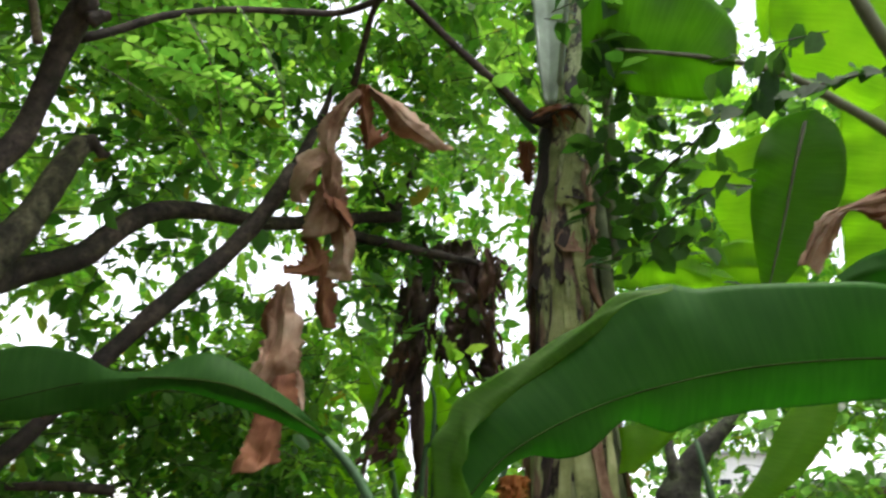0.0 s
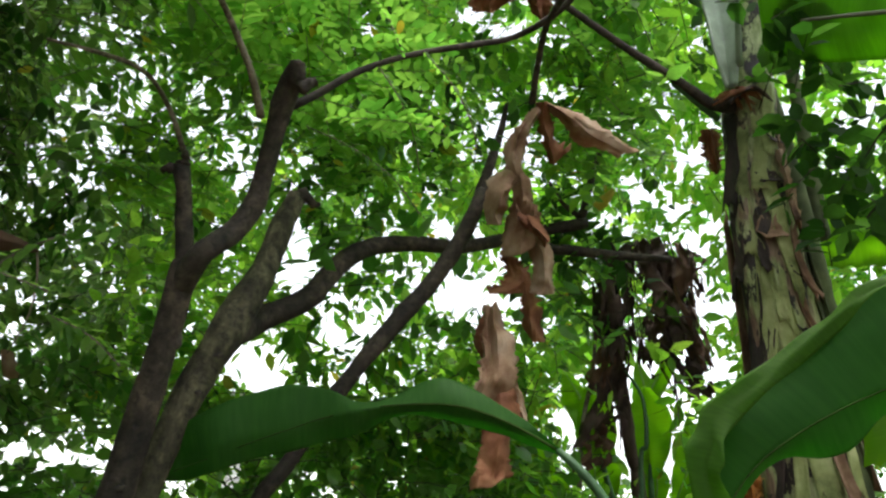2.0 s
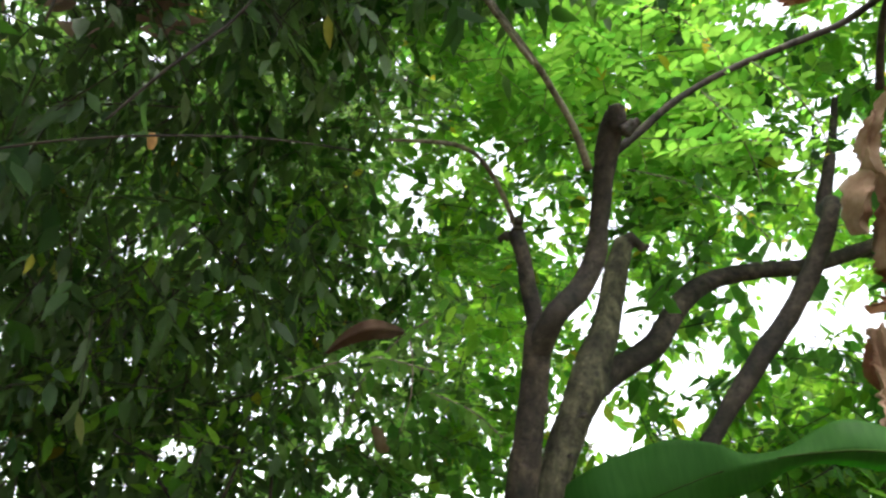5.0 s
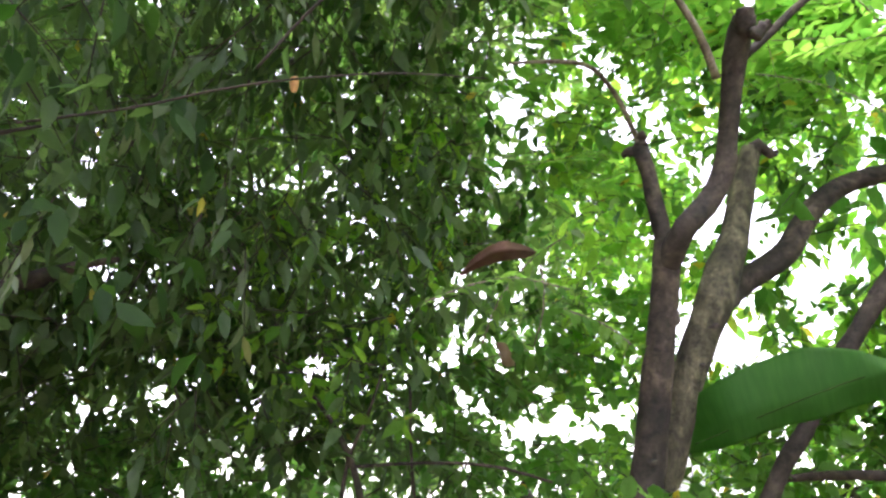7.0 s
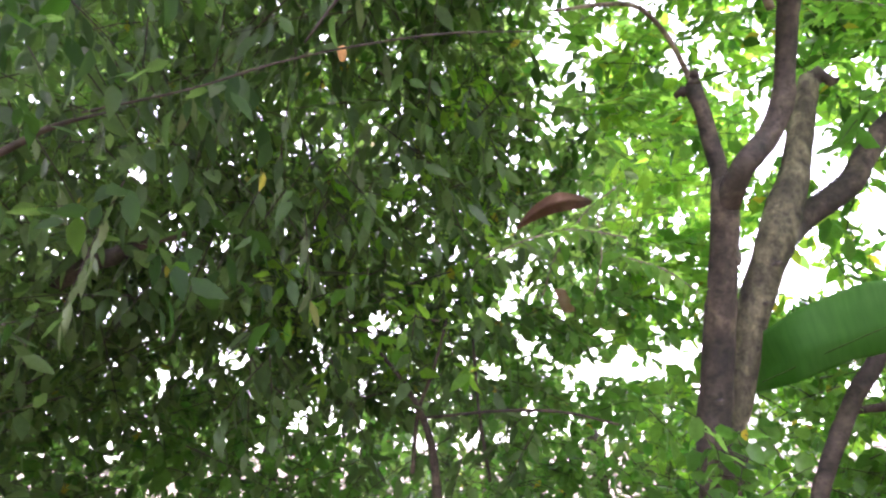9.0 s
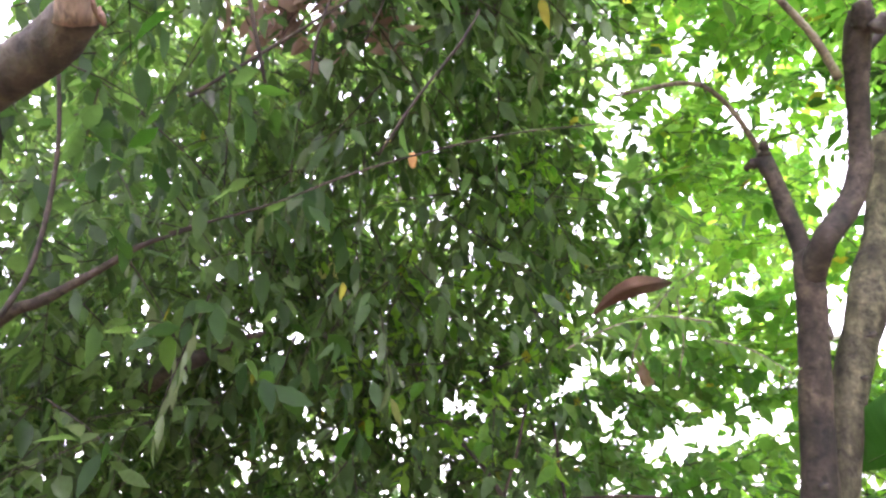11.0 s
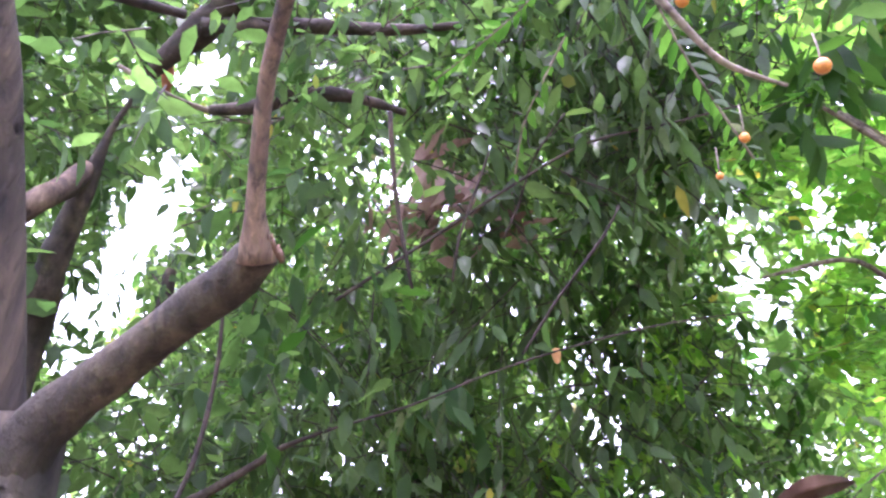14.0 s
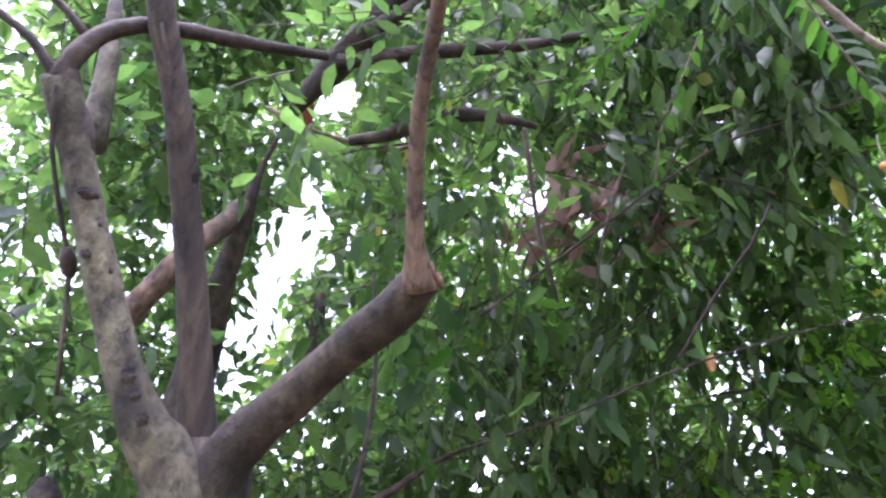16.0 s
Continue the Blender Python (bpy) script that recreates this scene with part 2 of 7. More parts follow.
SOIL = bark_material("leaf_litter_soil", (0.04, 0.03, 0.02), (0.1, 0.075, 0.05), (0.17, 0.13, 0.09), (1, 1, 1), 12.0, 0.8)
ROOF_MAT = plain("rusty_roof_sheet", (0.2, 0.08, 0.06), 0.6, 0.4, 6)
WHITE = plain("white_paint", (0.8, 0.8, 0.78), 0.6, 0.06, 8)
GREY = plain("grey_metal", (0.35, 0.36, 0.36), 0.45, 0.2, 12, 0.3)


def stem_material():
    """Banana false stem: pale green with long brown and black scars of old sheaths."""
    mat, tree, bsdf, out = shader("banana_stem_skin")
    long_place = stretched(tree, (1, 1, 0.28))
    scar = noise_of(tree, stretched(tree, (1, 1, 0.55)), 13.0, 6.0, 0.7)
    brown = noise_of(tree, long_place, 11.0, 4.0, 0.55)
    fine = noise_of(tree, stretched(tree, (1, 1, 0.08)), 90.0, 4.0)
    green = ramp(tree, fine, [(0.3, (0.15, 0.19, 0.06)), (0.7, (0.42, 0.45, 0.22))]).outputs[0]
    rust = ramp(tree, fine, [(0.3, (0.075, 0.042, 0.028)), (0.7, (0.27, 0.17, 0.115))]).outputs[0]
    col = mixed(tree, "MIX", ramp(tree, brown, [(0.47, (0, 0, 0)), (0.55, (1, 1, 1))]).outputs[0], green, rust)
    col = mixed(tree, "MIX", ramp(tree, scar, [(0.51, (0, 0, 0)), (0.55, (1, 1, 1))]).outputs[0], col, (0.022, 0.014, 0.012))
    tree.links.new(col, bsdf.inputs["Base Color"])
    bsdf.inputs["Roughness"].default_value = 0.55
    bumped(tree, bsdf, scar, 0.7, 0.015)
    return mat


STEM = stem_material()


# ---- mesh tools ----
def mesh_object(name, verts, faces, mat, parent=None, smooth=True, uvs=None):
    me = bpy.data.meshes.new(name)
    me.from_pydata([tuple(v) for v in verts], [], [tuple(f) for f in faces])
    if uvs is not None:
        layer = me.uv_layers.new(name="UVMap")
        loops = np.empty(len(me.loops), dtype=np.int32)
        me.loops.foreach_get("vertex_index", loops)
        layer.data.foreach_set("uv", np.asarray(uvs, dtype=np.float32)[loops].ravel())
    if smooth:
        me.polygons.foreach_set("use_smooth", np.ones(len(me.polygons), dtype=bool))
    me.materials.append(mat)
    me.update()
    ob = new(name, me)
    ob.parent = parent
    return ob


def base_point(name, place, label, category, group="", kind=""):
    ob = new(name)
    ob.location = place
    ob.empty_display_size = 0.1
    bpy.context.view_layer.update()
    return tagged(ob, label, category, group, kind)


def put_under(ob, parent):
    ob.parent = parent
    ob.matrix_parent_inverse = Matrix.Translation(parent.location).inverted()
    return ob


def spline(points, step):
    """A smooth line through the points, in short steps; every column is carried along."""
    p = np.array(points, dtype=float)
    p = np.vstack([2 * p[0] - p[1], p, 2 * p[-1] - p[-2]])
    rows = []
    for i in range(1, len(p) - 2):
        n = max(2, int(np.linalg.norm(p[i + 1, :3] - p[i, :3]) / step))
        for s in np.linspace(0, 1, n, endpoint=False):
            a, b, c, d = p[i - 1], p[i], p[i + 1], p[i + 2]
            rows.append(0.5 * (2 * b + (c - a) * s + (2 * a - 5 * b + 4 * c - d) * s * s + (3 * b - a - 3 * c + d) * s ** 3))
    rows.append(p[-2])
    return np.array(rows)


def limb(name, points, mat, parent, sides=14, step=0.03, rough=0.08, knots=0, label=""):
    """A branch: a tube of changing width with an uneven skin, knots and a rounded end. Points are x, y, z, radius."""
    path = spline(points, step)
    n = len(path)
    centre, rad = path[:, :3], np.maximum(path[:, 3], 0.0015)
    along = np.gradient(centre, axis=0)
    along /= np.linalg.norm(along, axis=1)[:, None] + 1e-9
    side = np.cross(along[0], (0.31, 0.2, 0.93))
    verts, faces = [], []
    seed = random.uniform(0, 50)
    lumps = [(random.randrange(n), random.uniform(0, 2 * math.pi)) for _ in range(knots)]
    for i in range(n):
        side = side - along[i] * np.dot(side, along[i])
        side /= np.linalg.norm(side) + 1e-9
        up = np.cross(along[i], side)
        for k in range(sides):
            a = 2 * math.pi * k / sides
            d = math.cos(a) * side + math.sin(a) * up
            q = centre[i] + d * rad[i]
            w = 1 + rough * 2 * (noise.noise(Vector(q * (0.35 / max(rad[i], 0.01))) + Vector((seed, 0, 0))))
            for j, la in lumps:
                near = ((i - j) * step / (rad[i] * 0.9)) ** 2 + (((a - la + math.pi) % (2 * math.pi) - math.pi) / 0.7) ** 2
                w += 0.15 * math.exp(-near)
            verts.append(centre[i] + d * rad[i] * w)
    for i in range(n - 1):
        for k in range(sides):
            k2 = (k + 1) % sides
            faces.append((i * sides + k, i * sides + k2, (i + 1) * sides + k2, (i + 1) * sides + k))
    for i, way in ((0, -1), (n - 1, 1)):
        tip = len(verts)
        verts.append(centre[i] + along[i] * rad[i] * 0.35 * way)
        for k in range(sides):
            pair = (i * sides + k, i * sides + (k + 1) % sides)
            faces.append((*(pair if way > 0 else pair[::-1]), tip))
    ob = mesh_object(name, verts, faces, mat)
    if parent is not None:
        put_under(ob, parent)
    if label:
        tagged(ob, label)
    return ob


def grown(rows, a, b, count):
    """Resamples an edge line to count points."""
    p = spline(rows, 0.02)
    d = np.concatenate([[0], np.cumsum(np.linalg.norm(np.diff(p[:, :3], axis=0), axis=1))])
    s = np.linspace(a * d[-1], b * d[-1], count)
    return np.stack([np.interp(s, d, p[:, k]) for k in range(3)], 1)


def blade(name, edge_a, rib, edge_b, mat, parent, label="", across=8, along_count=60, wave=0.006, folds=0.0, fold_count=5.0, ragged=0.0, thick=0.0012):
    """A leaf blade between two edge lines, with a midrib line between them; rippled, with thickness."""
    A, M, B = grown(edge_a, 0, 1, along_count), grown(rib, 0, 1, along_count), grown(edge_b, 0, 1, along_count)
    verts, uvs, faces = [], [], []
    seed = random.uniform(0, 90)
    cols = 2 * across + 1
    for i in range(along_count):
        n = np.cross(A[i] - B[i], M[min(i + 1, along_count - 1)] - M[max(i - 1, 0)])
        n /= np.linalg.norm(n) + 1e-9
        for k in range(cols):
            u = (k - across) / across
            target = A[i] if u < 0 else B[i]
            w = abs(u)
            q = M[i] + (target - M[i]) * w
            h = 0.10 * np.linalg.norm(target - M[i]) * math.sin(w * math.pi) * 0.6
            h += wave * 2.2 * w * noise.noise(Vector(q * 9) + Vector((seed, 0, 0)))
            h += 1.3 * folds * (math.sin(fold_count * 2.0 * u + 5.0 * noise.noise(Vector((i * 0.06, seed, u * 0.8)))) + 1.3 * noise.noise(Vector(q * 10) + Vector((seed, 0, 0))) + 0.7 * abs(noise.noise(Vector(q * 26) + Vector((seed, 0, 0))))) * (0.5 + 0.5 * min(1, i / 8)) if folds else 0.0
            if ragged:
                q = q + (target - M[i]) * (ragged * w ** 3 * (noise.noise(Vector((i * 0.3, seed, 3.0 * np.sign(u)))) + 0.8 * noise.noise(Vector((i * 0.9, seed, 7.0 * np.sign(u))))))
            verts.append(q + n * h)
            uvs.append((0.5 + 0.5 * u, i / (along_count - 1) * 4))
    for i in range(along_count - 1):
        for k in range(cols - 1):
            faces.append((i * cols + k, i * cols + k + 1, (i + 1) * cols + k + 1, (i + 1) * cols + k))
    ob = mesh_object(name, verts, faces, mat, uvs=uvs)
    if parent is not None:
        put_under(ob, parent)
    if folds:
        ob.data.set_sharp_from_angle(angle=radians(24))
    if thick:
        mod = ob.modifiers.new("thickness", "SOLIDIFY")
        mod.thickness, mod.offset = thick, 0
    if label:
        tagged(ob, label)
    return ob


# ---- foliage ----
# the camera's mean place; bearings and sectors are taken from it
VIEW_CENTRE = np.array((-0.28, -0.25, 1.6))
# openings in the canopy, placed to fit the camera's view: bearing, height above the horizon, half width, half height,
# in degrees
EAST_OPENINGS = [(-31.2, 18.1, 1.4, 2.6), (-28.7, 5.2, 3.5, 1.7), (-27.6, 31.5, 2.0, 2.6), (-23.1, 4.6, 2.6, 2.0), (-22.8, 27.5, 2.5, 1.7), (-18.9, 5.3, 1.8, 1.7), (-8.1, 26.0, 2.2, 1.7), (-7.9, 15.6, 1.4, 2.6), (-3.9, 24.4, 1.7, 0.9), (-3.7, 13.7, 1.3, 1.7), (-1.6, 10.1, 2.7, 1.1), (0.5, 31.2, 2.3, 1.1), (1.2, 39.4, 5.1, 2.4), (1.7, 26.0, 1.2, 0.7), (1.9, 31.5, 2.6, 1.3), (1.9, 33.3, 1.6, 1.0), (3.7, 27.5, 1.7, 1.0), (4.9, 28.9, 1.1, 0.8), (6.3, 37.6, 3.3, 1.1), (7.1, 36.3, 2.2, 1.0), (7.9, 29.6, 1.0, 1.1), (8.8, 38.1, 3.3, 1.5), (9.6, 16.3, 2.3, 2.6), (9.8, 31.0, 2.0, 1.1), (10.5, 22.1, 3.3, 1.3), (10.5, 41.0, 2.4, 1.1), (10.9, 18.6, 2.8, 2.2), (11.3, 34.5, 1.6, 1.0), (12.5, 17.0, 1.8, 2.2)]
MIDDLE_OPENINGS = [(12.7, 22.7, 2.1, 1.5), (15.5, 15.0, 1.8, 1.7), (16.2, 35.3, 1.6, 0.8), (18.0, 1.7, 1.3, 0.5), (18.5, 13.8, 1.8, 2.6), (20.2, -1.3, 1.2, 1.3), (21.2, 19.3, 1.8, 2.6), (21.3, 18.0, 2.5, 2.4), (22.2, 4.2, 2.0, 0.8), (23.0, -0.9, 0.6, 0.6), (24.0, 19.5, 2.8, 3.1), (24.1, 10.5, 2.2, 2.6), (24.3, 22.9, 1.4, 2.2), (26.6, 0.6, 1.0, 0.7), (26.7, 11.7, 2.2, 2.2), (27.6, 26.1, 1.9, 1.3), (28.8, 28.7, 2.5, 1.3), (31.3, 30.5, 1.5, 1.5), (32.0, 32.0, 2.1, 2.2), (33.1, 33.5, 1.3, 1.1), (34.2, 5.2, 3.1, 1.3), (35.7, 6.0, 2.6, 2.2), (38.3, 26.4, 1.1, 1.0), (39.1, 5.3, 1.8, 1.3), (39.6, 12.0, 0.9, 1.1), (39.7, 4.3, 1.7, 1.7), (39.9, 22.2, 2.8, 1.3), (42.7, 6.0, 1.8, 1.7), (43.2, 34.2, 1.8, 1.1)]
LOW_EAST_OPENINGS = [(-3.2, 13.6, 1.1, 1.3), (-2.5, 9.2, 0.9, 0.9), (-5.1, 9.5, 0.5, 1.1), (6.4, 17.0, 2.3, 2.6), (0.9, 7.4, 3.8, 5.0), (-4.0, 6.2, 3.2, 5.4)]
FAR_WEST_OPENINGS = [(91.4, 38.2, 1.6, 1.6), (95.0, 23.6, 1.4, 1.0), (73.0, 41.0, 1.4, 2.0), (73.6, 38.6, 1.6, 1.2), (92.2, 45.2, 1.8, 1.3), (112.0, 30.0, 2.4, 1.4), (103.0, 32.6, 1.3, 1.3), (101.6, 27.5, 1.4, 1.6), (88.1, 48.5, 1.6, 1.0), (115.5, 36.3, 1.6, 0.8), (90.8, 37.4, 2.6, 2.0), (92.2, 34.0, 3.0, 2.2), (93.2, 30.2, 2.6, 2.2), (94.3, 26.8, 2.2, 1.8), (92.7, 36.4, 2.2, 2.2), (93.6, 31.1, 2.2, 2.2), (89.6, 33.9, 1.6, 1.3), (91.5, 28.0, 1.6, 1.3)]
WEST_OPENINGS = [(43.3, 13.0, 1.6, 1.3), (43.8, 15.0, 1.8, 1.7), (45.1, 9.2, 1.3, 2.6), (46.2, 5.1, 2.0, 1.7), (50.2, -0.2, 2.6, 1.3), (58.8, 1.1, 2.6, 1.1), (62.3, 32.5, 1.6, 0.9), (64.3, 26.5, 0.7, 1.7), (65.4, 39.3, 2.3, 1.3), (65.9, 6.6, 1.5, 1.1), (71.2, 43.4, 1.2, 2.2), (71.7, 41.7, 1.5, 3.1), (74.9, 6.6, 1.8, 1.1), (75.3, 48.0, 4.6, 1.2), (78.5, 52.6, 2.9, 1.3), (79.4, 43.7, 3.0, 0.9), (80.3, 48.4, 2.6, 0.9), (85.3, 35.6, 1.6, 1.1), (88.5, 47.6, 3.2, 1.1), (89.9, 45.7, 3.7, 2.0), (90.2, 39.3, 2.3, 1.3), (91.6, 35.7, 3.2, 1.7), (93.0, 30.2, 2.0, 2.6), (93.8, 27.6, 3.7, 3.3), (93.9, 23.9, 1.9, 1.7), (102.1, 32.4, 1.8, 2.6), (102.8, 30.5, 1.5, 1.7), (111.5, 29.7, 2.0, 1.3)]
OPENINGS = np.array(EAST_OPENINGS + MIDDLE_OPENINGS + WEST_OPENINGS + FAR_WEST_OPENINGS + LOW_EAST_OPENINGS)


def with_specks(main, each, seed):
    """Small openings strewn round the large ones."""
    rng = np.random.default_rng(seed)
    few = np.repeat(main, each, axis=0)
    way, far = rng.uniform(0, 2 * math.pi, len(few)), rng.uniform(1.1, 2.6, len(few))
    small = rng.uniform(0.35, 1.1, len(few)) * np.where(few[:, 0] > 44, 0.55, 1.0)
    few[:, 0] += np.cos(way) * (few[:, 2] * far + 1.0)
    few[:, 1] += np.sin(way) * (few[:, 3] * far + 0.8)
    few[:, 2], few[:, 3] = small / np.cos(np.radians(few[:, 1])), small * rng.uniform(0.7, 1.2, len(few))
    return np.concatenate([main, few])


def broken(main, seed):
    """Openings beyond the forked tree are clusters of small holes, with leaves between them."""
    rng = np.random.default_rng(seed)
    rows = []
    for a, e, w, h in main:
        if a < 31 or 89 < a < 97:
            rows.append((a, e, 0.92 * w, 0.92 * h))
            continue
        for _ in range(15 if a < 43 and e < 9 else 9):
            way, far = rng.uniform(0, 2 * math.pi), 0.95 * rng.uniform(0, 1) ** 0.5
            size = rng.uniform(0.16, 0.42)
            rows.append((a + w * far * math.cos(way), e + h * far * math.sin(way), w * size, h * size))
    return np.array(rows)


OPENINGS = np.concatenate([with_specks(OPENINGS, 5, 3)[len(OPENINGS):], broken(OPENINGS, 4)])
specks = np.random.default_rng(9)
for a0, a1, e0, e1, count in ((60, 92, -2, 56, 60), (40, 60, -2, 13, 20), (46, 60, 13, 50, 22), (-6, 42, 4, 50, 110), (36, 46, 20, 38, 40)):
    size = specks.uniform(0.25, 0.7, count)
    OPENINGS = np.concatenate([OPENINGS, np.stack([specks.uniform(a0, a1, count), specks.uniform(e0, e1, count), 1.2 * size, size], 1)])


def bearings(q):
    d = q - VIEW_CENTRE
    return np.degrees(np.arctan2(-d[:, 0], d[:, 1])), np.degrees(np.arctan2(d[:, 2], np.hypot(d[:, 0], d[:, 1])))


def in_opening(q, rng):
    az, el = bearings(q)
    hit = np.zeros(len(q), dtype=bool)
    for a, e, w, h in OPENINGS:
        r = ((az - a) / w) ** 2 + ((el - e) / h) ** 2
        hit |= r < rng.uniform(0.55, 1.25, len(q)) ** 2
    return hit


LEAF_SHAPES = {
    # stations along the leaf: place, half width
    "oval": ((0.0, 0.0), (0.3, 0.23), (0.62, 0.2), (1.0, 0.0)),
    "long": ((0.0, 0.0), (0.3, 0.15), (0.65, 0.13), (1.0, 0.0)),
    "lance": ((0.0, 0.0), (0.28, 0.19), (0.6, 0.165), (1.0, 0.0)),
    "round": ((0.0, 0.0), (0.25, 0.3), (0.65, 0.3), (1.0, 0.0)),
}


LEAF_AREA = {"oval": 0.155, "long": 0.105, "lance": 0.127, "round": 0.23}


def leaves(places, axes, normals, sizes, shape, rng, bend=0.25):
    """Vertices and faces of many leaves, each folded along its midrib and bent down at the tip."""
    st = LEAF_SHAPES[shape]
    n = len(places)
    axes = axes / (np.linalg.norm(axes, axis=1)[:, None] + 1e-9)
    side = np.cross(axes, normals)
    side /= np.linalg.norm(side, axis=1)[:, None] + 1e-9
    normals = np.cross(side, axes)
    fold = rng.uniform(0.1, 0.45, n)[:, None]
    curl = rng.uniform(-0.3, 1.0, n)[:, None] * bend
    rows = []
    for s, w in st:
        mid = places + sizes[:, None] * (axes * s - normals * curl * s * s)
        if w == 0:
            rows.append(mid)
        else:
            for sg in (-1, 0, 1):
                rows.append(mid + sizes[:, None] * (side * w * sg + normals * fold * w * abs(sg)))
    v = np.stack(rows, 1)
    f = [(0, 2, 1), (0, 3, 2), (1, 2, 5, 4), (2, 3, 6, 5), (4, 5, 7), (5, 6, 7)]
    return v.reshape(-1, 3), [f, v.shape[1], n]


def joined_mesh(name, verts, plan, mat, parent):
    """One mesh from many alike leaves."""
    f, per, n = plan
    base = np.arange(n) * per
    flat = np.concatenate([np.array(q) for q in f])
    sizes = np.array([len(q) for q in f])
    loops = (base[:, None] + flat[None, :]).ravel()
    totals = np.tile(sizes, n)
    starts = np.concatenate([[0], np.cumsum(totals)[:-1]])
    me = bpy.data.meshes.new(name)
    me.vertices.add(len(verts))
    me.vertices.foreach_set("co", verts.astype(np.float32).ravel())
    me.loops.add(len(loops))
    me.loops.foreach_set("vertex_index", loops.astype(np.int32))
    me.polygons.add(len(totals))
    me.polygons.foreach_set("loop_start", starts.astype(np.int32))
    me.polygons.foreach_set("loop_total", totals.astype(np.int32))
    me.polygons.foreach_set("use_smooth", np.ones(len(totals), dtype=bool))
    me.materials.append(mat)
    me.update(calc_edges=True)
    me.validate()
    ob = new(name, me)
    if parent is not None:
        put_under(ob, parent)
    return ob


def sprigs(regions, rng, per=9, length=0.3, leaf=0.09, shape="oval", droop=0.5, spread=0.9, gaps=True, clump=1.7, base=0.62, contrast=1.3):
    """Leafy twigs strewn through sectors about the camera's mean place: bearing from-to, height from-to, distance
    from-to, layers of leaf.
    """
    P, A, N, S, twigs = [], [], [], [], []
    for a0, a1, e0, e1, d0, d1, layers in regions:
        spread_area = radians(a1 - a0) * (math.sin(radians(e1)) - math.sin(radians(e0))) * ((d0 + d1) / 2) ** 2
        count = int(layers * spread_area / (per * LEAF_AREA[shape] * leaf ** 2) / 0.62)
        az, el = np.radians(rng.uniform(a0, a1, count)), np.radians(rng.uniform(e0, e1, count))
        d = (rng.uniform(d0 ** 2, d1 ** 2, count)) ** 0.5
        start = VIEW_CENTRE + d[:, None] * np.stack([-np.sin(az) * np.cos(el), np.cos(az) * np.cos(el), np.sin(el)], 1)
        dense = np.array([noise.noise(Vector(q * clump)) for q in start])
        start = start[rng.random(count) < np.clip(base + contrast * dense, 0.05 if base > 0.5 else 0.0, 1.0)]
        count = len(start)
        way = rng.normal(size=(count, 3))
        way[:, 2] = way[:, 2] * 0.45 - droop
        way /= np.linalg.norm(way, axis=1)[:, None]
        L = length * rng.uniform(0.6, 1.3, count)
        start = start - way * L[:, None] * 0.5
        for k in range(per):
            s = (k + 0.5) / per
            q = start + way * (L * s)[:, None]
            q[:, 2] -= 0.12 * L * s * s
            out = np.cross(way, rng.normal(size=(count, 3)))
            out /= np.linalg.norm(out, axis=1)[:, None] + 1e-9
            ax = way * 0.5 + out * spread
            ax[:, 2] -= droop * 0.7
            nm = rng.normal(size=(count, 3)) * 0.55
            nm[:, 2] += 1.0
            P.append(q), A.append(ax), N.append(nm), S.append(leaf * rng.uniform(0.45, 1.35, count))
        twigs.append(np.concatenate([start, start + way * L[:, None]], 1))
    P, A, N, S = np.concatenate(P), np.concatenate(A), np.concatenate(N), np.concatenate(S)
    if gaps:
        ok = ~in_opening(P, rng)
        P, A, N, S = P[ok], A[ok], N[ok], S[ok]
    return P, A, N, S, np.concatenate(twigs)


def twig_mesh(name, rows, mat, parent, width, rng, gaps=True):
    """Thin three-sided twigs, in one mesh."""
    a, b = rows[:, :3], rows[:, 3:]
    if gaps:
        ok = ~in_opening((a + b) / 2, rng)
        a, b = a[ok], b[ok]
    way = b - a
    s = np.cross(way, (0.3, 0.5, 0.8))
    s /= np.linalg.norm(s, axis=1)[:, None] + 1e-9
    t = np.cross(way, s)
    t /= np.linalg.norm(t, axis=1)[:, None] + 1e-9
    mid = (a + b) / 2 + np.array((0, 0, 0.01))
    v = []
    for c, w in ((a, 1.0), (mid, 0.75), (b, 0.35)):
        for ang in (0, 2.1, 4.2):
            v.append(c + (s * math.cos(ang) + t * math.sin(ang)) * width * w)
    v = np.stack(v, 1)
    f = [(i + k, i + (k + 1) % 3, i + 3 + (k + 1) % 3, i + 3 + k) for i in (0, 3) for k in range(3)]
    return joined_mesh(name, v.reshape(-1, 3), [f, 9, len(a)], mat, parent)


def crown(parent, regions, seed, mat, twig=None, twig_width=0.0025, shape="oval", name="crown", **kw):
    rng = np.random.default_rng(seed)
    P, A, N, S, T = sprigs(regions, rng, shape=shape, **kw)
    v, plan = leaves(P, A, N, S, shape, rng)
    ob = joined_mesh(name, v, plan, mat, parent)
    tagged(ob, kind="stuff")
    if twig is not None:
        tagged(twig_mesh("brushwood", T, twig, parent, twig_width, rng, kw.get("gaps", True)), kind="stuff")
    return ob


